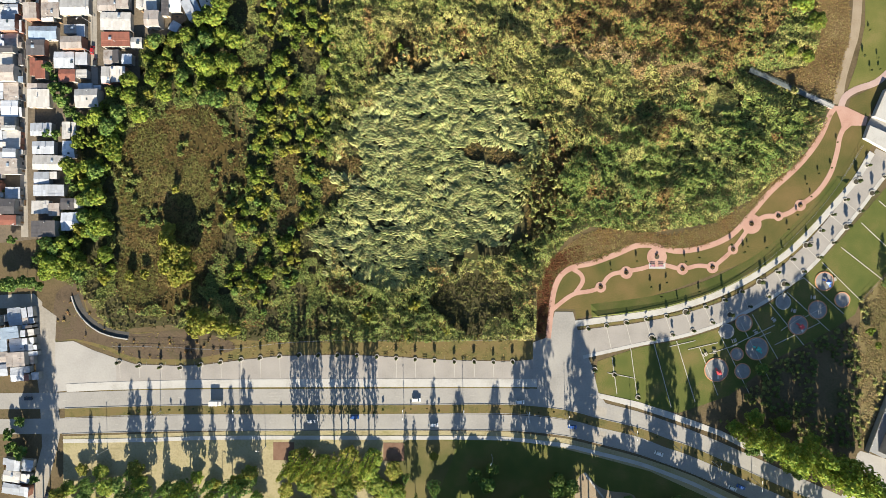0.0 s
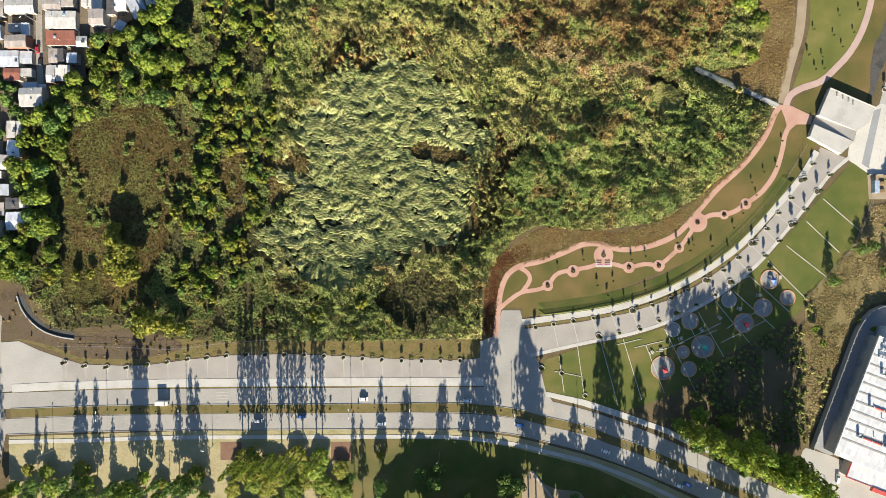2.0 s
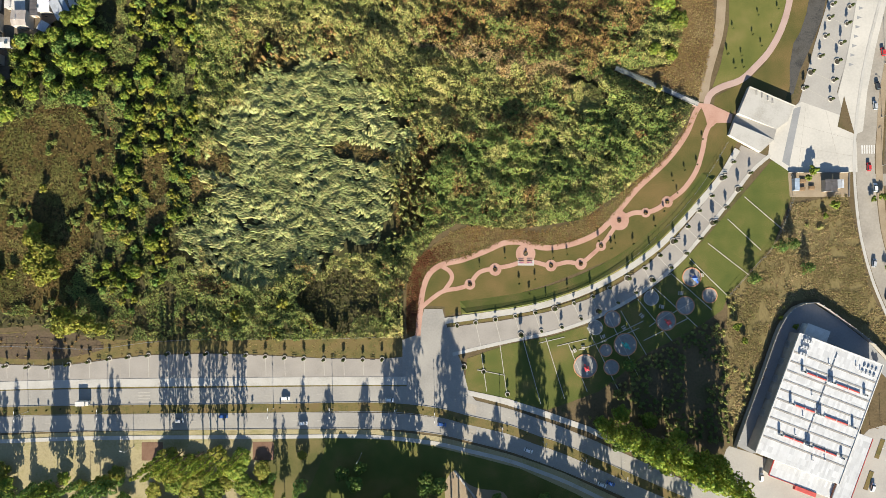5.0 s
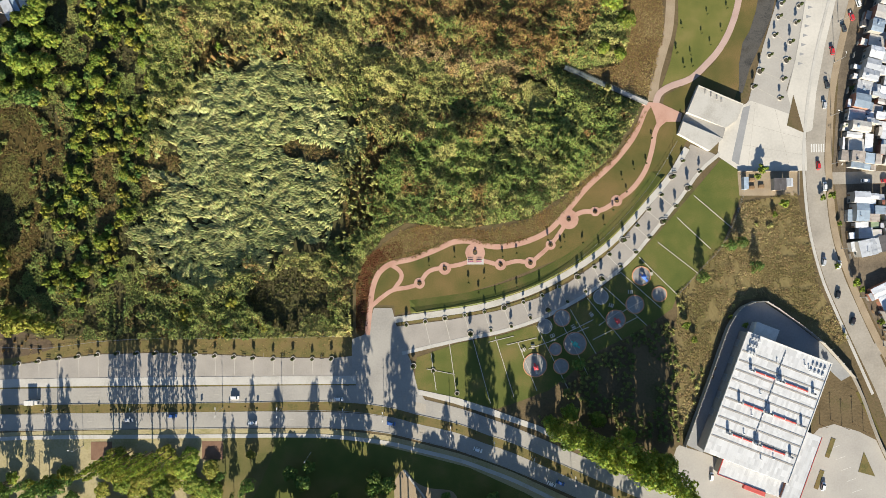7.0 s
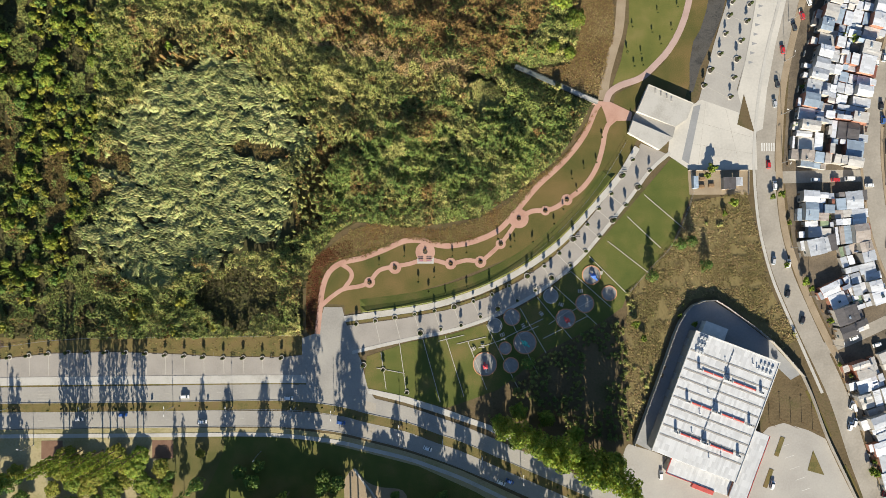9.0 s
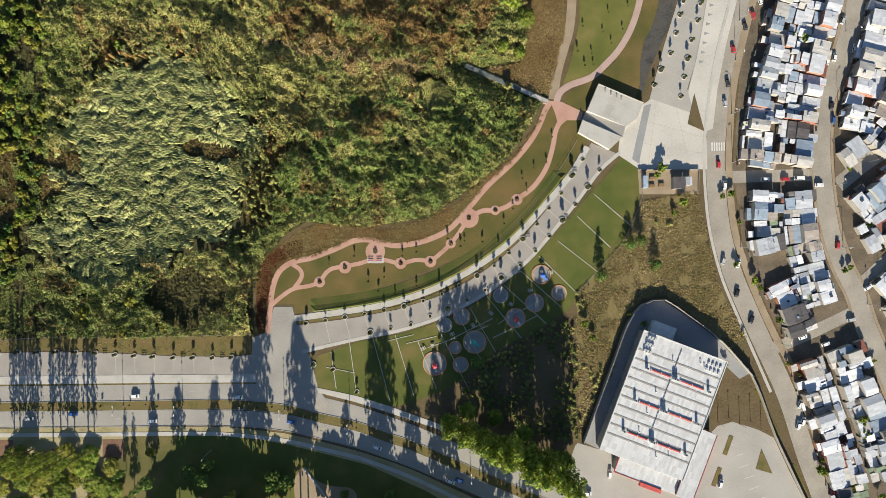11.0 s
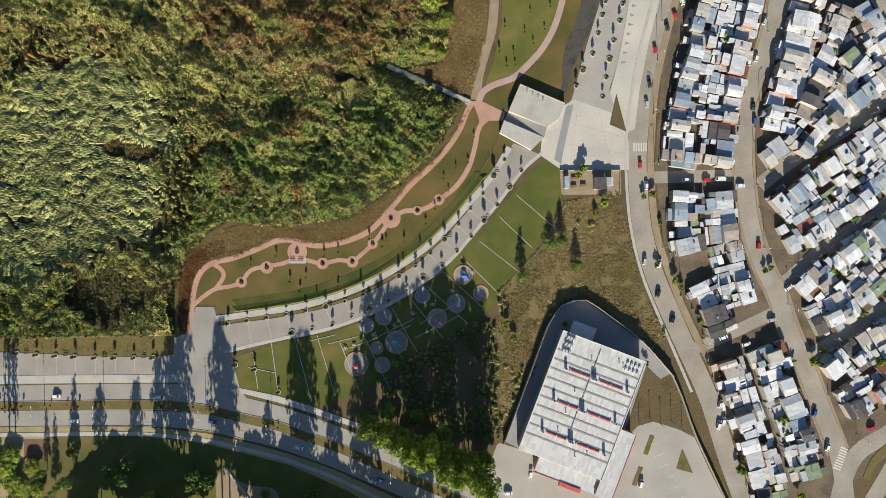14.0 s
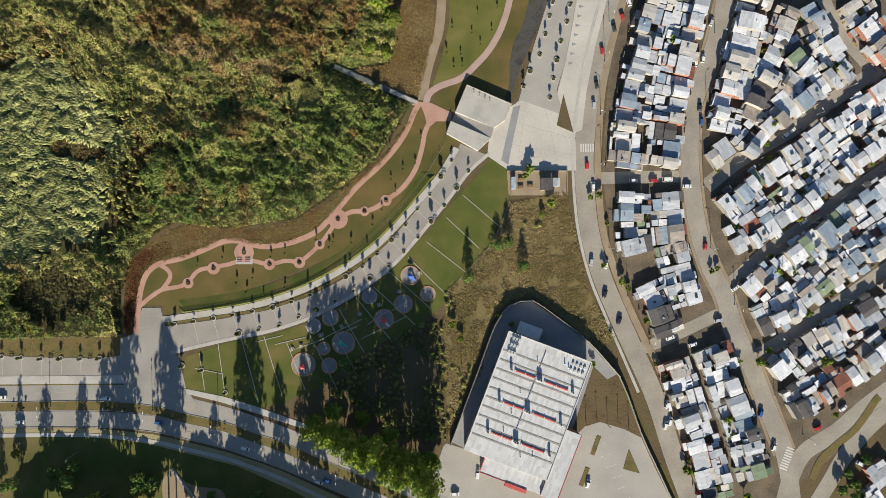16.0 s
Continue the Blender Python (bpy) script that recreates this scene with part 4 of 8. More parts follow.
def lean_to(bm, x0, x1, y0, y1, za, zb, thick=0.12):
    """A single sloping sheet: height za at y0, zb at y1."""
    rows = []
    for x in (x0, x1):
        rows.append([bm.verts.new(v) for v in ((x, y0, za + thick), (x, y1, zb + thick), (x, y1, zb), (x, y0, za))])
    for i in range(4):
        j = (i + 1) % 4
        bm.faces.new((rows[0][i], rows[0][j], rows[1][j], rows[1][i]))
    bm.faces.new(rows[0][::-1])
    bm.faces.new(rows[1])
    bmesh.ops.recalc_face_normals(bm, faces=bm.faces)
    return bm


def sheets(bm, x0, x1, y0, y1, za, zb, rng, cross=False, thick=0.07):
    """One roof slope of overlapping sheets: height za at the first edge, zb at the far one; cross slopes along x instead of y."""
    lo, hi = (y0, y1) if cross else (x0, x1)
    p0, p1 = (x0, x1) if cross else (y0, y1)
    n = max(1, round((hi - lo) / rng.uniform(0.9, 1.5)))
    rows = []
    for i in range(n):
        lift, e0, e1 = rng.uniform(0.0, 0.05), rng.uniform(-0.12, 0.05), rng.uniform(-0.05, 0.12)
        for q in (lo + (hi - lo) * i / n, lo + (hi - lo) * (i + 1) / n - 0.03):
            pts = ((p0 + e0, za + thick + lift), (p1 + e1, zb + thick + lift), (p1 + e1, zb), (p0 + e0, za))
            rows.append([bm.verts.new((p, q, z) if cross else (q, p, z)) for p, z in pts])
    for a, b in zip(rows, rows[1:]):
        for k in range(4):
            bm.faces.new((a[k], a[(k + 1) % 4], b[(k + 1) % 4], b[k]))
    bm.faces.new(rows[0][::-1])
    bm.faces.new(rows[-1])
    bmesh.ops.recalc_face_normals(bm, faces=bm.faces)
    return bm


def house(m, w, depth, rng, group, roof="", tall=0.5, angle=0.0, roofs=ROOFS):
    """A small house that fills its plot: w along local x, depth along local y, the front at -y."""
    roof = roof or rng.choice(roofs)
    two = rng.random() < tall
    root = thing("house", m, f"{'two' if two else 'one'}-storey terraced house with a {ROOF_WORDS[roof]} roof", "house", group)
    brick = rng.random() < 0.18
    main_d = min(depth, rng.uniform(6.0, 9.5))
    if depth - main_d < 2.2:
        main_d = depth
    front = -depth / 2 + rng.uniform(0.1, 0.4) * (depth - main_d)
    back = front + main_d
    h = rng.uniform(4.7, 5.6) if two else rng.uniform(2.6, 3.3)
    ew = abs(math.cos(angle)) > 0.7                    # ridges mostly run east to west
    along = ew if rng.random() < 0.8 else not ew

    made = {}

    def cover(x0, x1, y0, y1, z, kind, name, pitched):
        """Walls and roof of one block of the house."""
        cross = not along if pitched else rng.random() < 0.4
        walls = bmesh.new()
        wall_name = name.replace("roof_panel", "main_roof").replace("_roof", "_wall")
        word = ROOF_WORDS[kind] + " roof"
        if pitched:
            lo, hi = (x0, x1) if cross else (y0, y1)
            mid = (lo + hi) / 2 + rng.choice((0.0, 0.0, 0.12, -0.12)) * (hi - lo)
            up = z + rng.uniform(0.07, 0.15) * (hi - lo) / 2
            for p, q in ((lo, mid), (hi, mid)):
                c = (p, q, y0, y1) if cross else (x0, x1, p, q)
                panel = part(name, sheets(bmesh.new(), *c, z, up, rng, cross), M[kind], root, word)
            ends = (y0 + 0.12, y1 - 0.12) if cross else (x0 + 0.12, x1 - 0.12)
            outline = ((lo + 0.12, 0), (hi - 0.12, 0), (hi - 0.12, z - 0.03), (mid, up - 0.03), (lo + 0.12, z - 0.03))
            rows = [[walls.verts.new((p, e, q) if cross else (e, p, q)) for p, q in outline] for e in ends]
            for k in range(5):
                walls.faces.new((rows[0][k], rows[0][(k + 1) % 5], rows[1][(k + 1) % 5], rows[1][k]))
            walls.faces.new(rows[0][::-1])
            walls.faces.new(rows[1])
            bmesh.ops.recalc_face_normals(walls, faces=walls.faces)
        else:
            drop = rng.uniform(0.1, 0.55) * rng.choice((1, -1))
            panel = part(name, sheets(bmesh.new(), x0, x1, y0, y1, z + max(0.0, drop), z + max(0.0, -drop), rng, cross), M[kind], root, word)
            box(walls, x0 + 0.12, x1 - 0.12, y0 + 0.12, y1 - 0.12, 0, z - 0.03)
        made[name] = panel
        return part(wall_name, walls, M["wall_brick"] if brick else M["wall_pale"], root)

    other = lambda: roof if rng.random() < 0.4 else rng.choice(roofs)
    if w > 6.6 and rng.random() < 0.5:                 # a main block with a lower wing beside it
        cut = w * rng.uniform(0.08, 0.2) * rng.choice((1, -1))
        slip = rng.uniform(0.5, 2.4)
        blocks = [(-w / 2, cut, front, back), (cut, w / 2, front + slip, min(depth / 2, back + slip))]
        if rng.random() < 0.5:
            blocks = [(-c[1], -c[0], c[2], c[3]) for c in blocks]
        main = cover(*blocks[0], h, roof, "roof_panel", rng.random() < 0.8)
        cover(*blocks[1], rng.uniform(2.5, max(2.9, h - 0.8)), other(), "wing_roof", rng.random() < 0.35)
        back = max(blocks[0][3], blocks[1][3])
    else:
        main = cover(-w / 2, w / 2, front, back, h, roof, "roof_panel", rng.random() < 0.8)
    cut = w * rng.uniform(-0.18, 0.18)
    columns = [(-w / 2, cut), (cut, w / 2)] if w > 5.2 and rng.random() < 0.65 else [(-w / 2, w / 2)]
    for x0, x1 in columns:                             # back rooms, sheds and open yard
        y = back + 0.06
        while y < depth / 2 - 1.4:
            ln = min(rng.uniform(2.2, 5.2), depth / 2 - y)
            if rng.random() < 0.9:
                cover(x0 + rng.choice((0.05, 0.05, 0.6)), x1 - 0.05, y, y + ln, rng.uniform(2.0, 3.0) if rng.random() < 0.8 else rng.uniform(3.4, 4.8), other(), "back_roof", rng.random() < 0.15)
            elif rng.random() < 0.3:
                YARDS.append(m @ Vector(((x0 + x1) / 2, y + ln / 2, 0)))
            y += ln + rng.choice((0.06, 0.1, 0.6))
    if front + depth / 2 > 1.5:
        if rng.random() < 0.7:
            pw = w * rng.uniform(0.35, 0.75)
            x0 = rng.choice((-w / 2, w / 2 - pw))
            cover(x0, x0 + pw, -depth / 2 + 0.3, front - 0.06, rng.uniform(2.1, 2.5), other(), "porch_roof", False)
        elif rng.random() < 0.35:
            YARDS.append(m @ Vector((w * rng.uniform(-0.3, 0.3), (front - depth / 2) / 2, 0)))
        bm = bmesh.new()
        gap = w * rng.uniform(-0.3, 0.2)
        box(bm, gap + 1.2, w / 2 - 0.05, -depth / 2, -depth / 2 + 0.14, 0, 1.3)
        part("front_fence", bm, M["timber"] if rng.random() < 0.5 else M["wall_pale"], root)
    part("door", box(bmesh.new(), -w * 0.3, -w * 0.3 + 0.9, front + 0.02, front + 0.13, 0, 2.05), M["timber"], main)
    part("window", box(bmesh.new(), w * 0.16, w * 0.16 + 1.3, front + 0.04, front + 0.13, 0.95, 2.1), M["glass"], main)
    if rng.random() < 0.3:                             # dark rooflights, flues and water tanks
        x, y = rng.uniform(-0.25, 0.1) * w, rng.uniform(front + 1.5, back - 2.5)
        part("rooflight", box(bmesh.new(), x, x + rng.uniform(0.7, 1.6), y, y + rng.uniform(0.7, 1.3), h, h + 0.75, 0.04), M["roof_blue"] if rng.random() < 0.5 else M["glass"], made["roof_panel"])
    if rng.random() < 0.4:
        x, y = rng.uniform(-0.3, 0.3) * w, rng.uniform(front + 1, back - 1)
        bm = bmesh.new()
        tube(bm, (x, y, h - 0.2), (x, y, h + 1.3), 0.13, 0.13)
        tube(bm, (x, y, h + 1.3), (x, y, h + 1.5), 0.22, 0.06)
        part("flue", bm, M["steel"], made["roof_panel"])
    if rng.random() < 0.2:
        x, y = rng.uniform(-0.3, 0.3) * w, min(depth / 2 - 0.8, back + 0.9)
        bm = bmesh.new()
        tube(bm, (x, y, 0), (x, y, 3.6), 0.62, 0.62, 14)
        tube(bm, (x, y, 3.6), (x, y, 3.85), 0.62, 0.2, 14)
        part("water_tank", bm, M["tank"], root, "plastic water tank")
    return root


M["tank"] = surface("tank_plastic", ((0.04, 0.06, 0.10), (0.07, 0.10, 0.16)), 0.6, 4, 0.5, 0.0, per_object=0.5)


def terrace(line, depth, front, seed, group, lot=6.4, tall=0.6, skip=0.03, roofs=ROOFS):
    """Houses side by side along a line; front = 1 puts their doors to the left of it, -1 to the right."""
    rng = random.Random(seed)
    pts = spline(line, 1.0)
    run, w = 0.0, lot * rng.uniform(0.8, 1.4)
    at = w / 2
    for a, b in zip(pts, pts[1:]):
        step = math.dist(a, b)
        while run + step >= at:
            t = (at - run) / step
            x, y = a[0] + (b[0] - a[0]) * t, a[1] + (b[1] - a[1]) * t
            ang = math.atan2(b[1] - a[1], b[0] - a[0]) + (math.pi if front > 0 else 0.0)
            if rng.random() >= skip:
                house(Matrix.Translation((x, y, 0.02)) @ Matrix.Rotation(ang + rng.uniform(-0.03, 0.03), 4, "Z"), w, depth * rng.uniform(0.98, 1.1), rng, group, "", tall, ang, roofs)
            at += w / 2 + rng.choice((0.06, 0.1, 0.15, 0.6))
            w = lot * rng.uniform(0.75, 1.45)
            at += w / 2
        run += step


def quarter(rows, seed, group, tall=0.6):
    for i, (line, depth, front) in enumerate(rows):
        terrace(line, depth, front, seed + i, group, tall=tall)


quarter((
    ([(315.7, 127.9), (309.1, 102.6), (303.7, 80.2), (299.5, 59.1), (296.4, 36.7)], 18, -1),
    ([(334.3, 127.8), (327.4, 102.5), (322.9, 82.8), (318.4, 60.4), (314.4, 36.6)], 18, 1),
    ([(300.2, 24.1), (299.9, 1.7), (304.7, -15.1), (311.5, -31.9), (316.1, -44.5)], 17, -1),
    ([(316.5, 23.9), (318.4, 1.5), (322.9, -18.1), (327.4, -34.9)], 17, 1),
    ([(319.5, -59.9), (326.2, -82.3), (332.9, -101.9), (339.5, -127)], 18, -1),
    ([(338.4, -53.2), (345.9, -74.2), (353.4, -96.6), (360.6, -121.7)], 18, 1),
    ([(364.4, 124.8), (356.4, 96.6), (351, 77), (344.4, 53.1)], 17, -1)), 100, "houses of the eastern quarter")
quarter((
    ([(381.2, 116.2), (372.5, 96.5), (365.2, 82.5)], 14, 1),
    ([(355, 43.8), (364.8, 54.9), (384.8, 71.6), (401.9, 82.8), (407.6, 87.8)], 16, -1),
    ([(359.2, 59.5), (365.6, 72.6), (372.6, 85.2)], 14, 1),
    ([(374.9, 70.6), (382.6, 80.1)], 13, 1),
    ([(387.7, 116.2), (394.3, 103.4), (401.5, 91.2)], 15, 1),
    ([(377.3, 99.9), (382.8, 90.8), (390.6, 82.9)], 13, -1),
    ([(411, 118.8), (420.6, 103.2), (435.9, 84.8)], 17, -1)), 107, "houses of the eastern quarter")
quarter((
    ([(345.8, 13.8), (361.5, 26.3), (384.3, 42.4), (407.2, 58.2), (435.8, 76.3)], 17.5, 1),
    ([(349.2, -2.2), (366.8, 8), (386.8, 21.9), (409.6, 38.5), (435.4, 55.2)], 17.5, -1),
    ([(357.8, -28.3), (374.9, -14.5), (392, -2), (412, 13.2), (434.9, 28.4)], 17.5, 1),
    ([(361.8, -42.3), (380.3, -32.7), (400.2, -17.5), (420.2, -3.7), (440.2, 8.7)], 17.5, -1),
    ([(369.9, -68.9), (385.5, -56.5), (402.6, -47), (422.5, -34.6), (445.4, -19.4)], 17.5, 1),
    ([(376.6, -84.3), (393.7, -74.8), (410.7, -63.8), (433.6, -47.3)], 17.5, -1)), 114, "houses of the eastern quarter")


def plot_houses(spots, seed, group):
    """Detached houses, each with its own plan: width, depth and turn."""
    rng = random.Random(seed)
    for x, y, w, d, deg in spots:
        a = radians(deg)
        house(Matrix.Translation((x, y, 0.02)) @ Matrix.Rotation(a + rng.uniform(-0.03, 0.03), 4, "Z"), w, d, rng, group, "", 0.25, a, OLD_ROOFS if "western" in group else ROOFS)


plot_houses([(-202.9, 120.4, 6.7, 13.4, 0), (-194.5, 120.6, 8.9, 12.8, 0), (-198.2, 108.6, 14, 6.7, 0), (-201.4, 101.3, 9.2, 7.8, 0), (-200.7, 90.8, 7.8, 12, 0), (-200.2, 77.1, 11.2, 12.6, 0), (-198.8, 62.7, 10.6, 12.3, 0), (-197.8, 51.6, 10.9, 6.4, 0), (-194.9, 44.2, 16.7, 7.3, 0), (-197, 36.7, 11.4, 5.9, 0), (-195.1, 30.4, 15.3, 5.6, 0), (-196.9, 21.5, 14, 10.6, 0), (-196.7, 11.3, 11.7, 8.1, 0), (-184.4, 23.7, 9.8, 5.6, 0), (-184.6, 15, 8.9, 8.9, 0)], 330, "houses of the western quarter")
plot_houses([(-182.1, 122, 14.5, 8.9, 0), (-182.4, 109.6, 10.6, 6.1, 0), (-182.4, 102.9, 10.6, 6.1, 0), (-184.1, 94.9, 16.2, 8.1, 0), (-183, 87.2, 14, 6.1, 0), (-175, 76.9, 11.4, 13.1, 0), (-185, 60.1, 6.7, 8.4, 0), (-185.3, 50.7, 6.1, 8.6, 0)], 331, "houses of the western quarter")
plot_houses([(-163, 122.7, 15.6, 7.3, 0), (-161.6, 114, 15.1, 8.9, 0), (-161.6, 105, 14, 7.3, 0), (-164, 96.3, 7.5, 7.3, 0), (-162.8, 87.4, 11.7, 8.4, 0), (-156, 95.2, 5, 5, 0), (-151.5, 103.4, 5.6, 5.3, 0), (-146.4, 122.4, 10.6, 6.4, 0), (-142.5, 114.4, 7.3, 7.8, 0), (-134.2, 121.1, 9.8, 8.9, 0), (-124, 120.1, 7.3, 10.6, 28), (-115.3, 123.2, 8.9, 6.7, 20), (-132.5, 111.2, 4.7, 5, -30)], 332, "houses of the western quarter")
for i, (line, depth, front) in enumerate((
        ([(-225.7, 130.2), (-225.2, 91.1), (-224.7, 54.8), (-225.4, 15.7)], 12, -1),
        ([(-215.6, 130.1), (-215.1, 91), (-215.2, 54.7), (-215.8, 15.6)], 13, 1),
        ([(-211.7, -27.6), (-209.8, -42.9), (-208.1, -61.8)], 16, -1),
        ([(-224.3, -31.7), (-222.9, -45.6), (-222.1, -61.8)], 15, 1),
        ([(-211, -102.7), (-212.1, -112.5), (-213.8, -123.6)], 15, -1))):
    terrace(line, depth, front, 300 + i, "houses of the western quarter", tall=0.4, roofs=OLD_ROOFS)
plot_houses([(344.3, 43.3, 13, 13, 32), (359.9, 108.5, 13, 11, -15), (421.7, -117.6, 11, 13, 36), (417.5, -129.2, 10, 12, 36)], 351, "houses of the eastern quarter")

# ---- plants ----
def tree_meshes(kind, seed):
    """Trunk with limbs and a crown of leaf clumps, for one tree one could stand under. Heights in metres."""
    rng = np.random.default_rng(seed)
    lobes, low, leaf = [], -0.3, 0.47
    if kind == "broad":
        h, r, n = 8.5, 4.2, 13
        for i in range(n):
            a, q = 2.4 * i, r * 0.72 * math.sqrt((i + 0.4) / n)
            lobes.append(((q * math.cos(a), q * math.sin(a), h * (0.72 - 0.028 * q * q / 2) + rng.uniform(-0.5, 0.6)), (rng.uniform(1.2, 1.9), rng.uniform(1.2, 1.9), rng.uniform(1.1, 1.7))))
    elif kind == "clump":
        h, r, n = 5.5, 3.0, 9
        for i in range(n):
            a, q = 2.4 * i + rng.uniform(-0.4, 0.4), r * 0.8 * math.sqrt((i + 0.3) / n)
            lobes.append(((q * math.cos(a), q * math.sin(a), h * rng.uniform(0.45, 0.85)), (rng.uniform(0.8, 1.5), rng.uniform(0.8, 1.5), rng.uniform(0.8, 1.4))))
    elif kind == "tall":
        h, r, n = 22.0, 3.4, 20
        for i in range(n):
            t = i / (n - 1)
            q = (1.0 - 0.75 * t) * r * 0.62 * (0.5 + rng.random())
            a = 2.4 * i
            s = 1.9 - 1.1 * t
            lobes.append(((q * math.cos(a), q * math.sin(a), h * (0.24 + 0.74 * t)), (s * rng.uniform(0.7, 1.15), s * rng.uniform(0.7, 1.15), s * rng.uniform(1.0, 1.5))))
        leaf = 0.5
    elif kind == "eucalypt":
        h, r, n = 24.0, 5.5, 22
        for i in range(n):
            t = rng.uniform(0.35, 1.0)
            q, a = r * math.sin(math.pi * (0.12 + 0.8 * (1 - t))) * rng.uniform(0.3, 0.95), 2.4 * i
            lobes.append(((q * math.cos(a), q * math.sin(a), h * t - 1.5), (rng.uniform(1.3, 2.4), rng.uniform(1.3, 2.4), rng.uniform(1.2, 2.2))))
        leaf = 0.62
    elif kind == "giant":
        h, r, n = 35.0, 6.0, 44
        for i in range(n):
            t = 0.3 + 0.68 * (i + 0.5) / n
            q, a = r * math.sin(math.pi * min(1.0, (t - 0.12) / 0.95)) ** 0.8 * rng.uniform(0.2, 0.9), 2.4 * i
            lobes.append(((q * math.cos(a), q * math.sin(a), h * t), (rng.uniform(1.1, 2.2), rng.uniform(1.1, 2.2), rng.uniform(1.3, 2.4))))
        leaf = 0.7
    elif kind == "slim":
        h, r, n = 30.0, 2.6, 52
        for i in range(n):
            t = 0.25 + 0.73 * (i + 0.5) / n
            q, a = r * (1.15 - t) * rng.uniform(0.2, 1.2) + 0.2, 2.4 * i + rng.uniform(-0.5, 0.5)
            lobes.append(((q * math.cos(a), q * math.sin(a), h * t), (rng.uniform(0.35, 0.75), rng.uniform(0.35, 0.75), rng.uniform(1.1, 2.0))))
        leaf = 0.42
    else:                                             # sapling
        h, r, n, leaf = 3.4, 0.8, 5, 0.2
        for i in range(n):
            a = 2.4 * i
            lobes.append(((0.28 * math.cos(a), 0.28 * math.sin(a), 2.0 + 0.28 * i), (rng.uniform(0.45, 0.62), rng.uniform(0.45, 0.62), rng.uniform(0.45, 0.6))))
    bits = []
    for c, rr in lobes:
        area = (rr[0] * rr[1] + rr[0] * rr[2] + rr[1] * rr[2]) * 4.2
        p, d = lobe_points(rng, max(10, int(area / (leaf * leaf * (2.0 if kind not in ("tall", "eucalypt", "giant", "slim") else 3.2 if kind == "tall" else 3.6 if kind == "giant" else 4.6)))), c, rr, low)
        bits.append(cards(p, d, leaf, rng))
        if kind not in ("tall", "eucalypt", "giant", "slim"):
            bits.append(core(c, [q * 0.74 for q in rr], rng))
    crown = joined(bits)
    bm = bmesh.new()
    top = max(c[2] for c, _ in lobes)
    base = h * (0.012 if h > 12 else 0.028 if kind != "sapling" else 0.017)
    tube(bm, (0, 0, -0.2), (0.1, 0.05, top * 0.5), base, base * 0.62)
    tube(bm, (0.1, 0.05, top * 0.5), (0, 0, top * 0.92), base * 0.62, base * 0.2, 6)
    for c, _ in lobes[:: 2 if len(lobes) < 14 else 3]:
        tube(bm, (0.05, 0, min(top * 0.6, c[2] * 0.7)), c, base * 0.4, base * 0.12, 5)
    return crown, bm


TREES = {}


def tree_kind(key, kind, material, count, label):
    """Some variants of a kind of tree, kept as pairs of meshes."""
    made = []
    for i in range(count):
        (v, f), bm = tree_meshes(kind, hash_seed(key) + i)
        trunk = bpy.data.meshes.new("trunk")
        bm.to_mesh(trunk)
        bm.free()
        trunk.materials.append(M["bark"])
        made.append((trunk, quads_mesh("crown", v, f, material)))
    TREES[key] = (made, label)


def hash_seed(word):
    return sum(ord(c) * (i + 1) for i, c in enumerate(word))


def tree(key, x, y, scale, turn, rng, group="", zscale=None):
    made, label = TREES[key]
    trunk, crown = made[rng.randrange(len(made))]
    m = Matrix.Translation((x, y, 0)) @ Matrix.Rotation(turn, 4, "Z") @ Matrix.Diagonal((scale, scale, zscale or scale, 1))
    root = thing("young_tree" if key == "sapling" else "small_tree" if key.startswith("clump") else "tree", m, label, "tree", group)
    for name, me in (("trunk", trunk), ("crown", crown)):
        ob = new(name, me)
        ob.parent = root
    return root


tree_kind("broad_green", "broad", M["leaf"], 4, "broad green tree with a lumpy crown")
tree_kind("broad_yellow", "broad", M["leaf_yellow"], 3, "yellow-green broad tree with a dense crown")
tree_kind("broad_dark", "broad", M["leaf_dark"], 3, "dark green broad tree")
tree_kind("clump_green", "clump", M["leaf"], 5, "small bushy green tree")
tree_kind("clump_yellow", "clump", M["leaf_yellow"], 4, "small bushy yellow-green tree")
tree_kind("clump_dark", "clump", M["leaf_dark"], 4, "small bushy dark green tree")
tree_kind("tall", "tall", M["leaf_dark"], 3, "tall slender roadside tree")
tree_kind("eucalypt", "eucalypt", M["leaf"], 4, "tall open-crowned eucalyptus tree")
tree_kind("giant", "giant", M["leaf"], 4, "very tall eucalyptus tree with a loose crown")

tree_kind("slim", "slim", M["leaf"], 4, "very tall slender eucalyptus tree with hanging foliage")

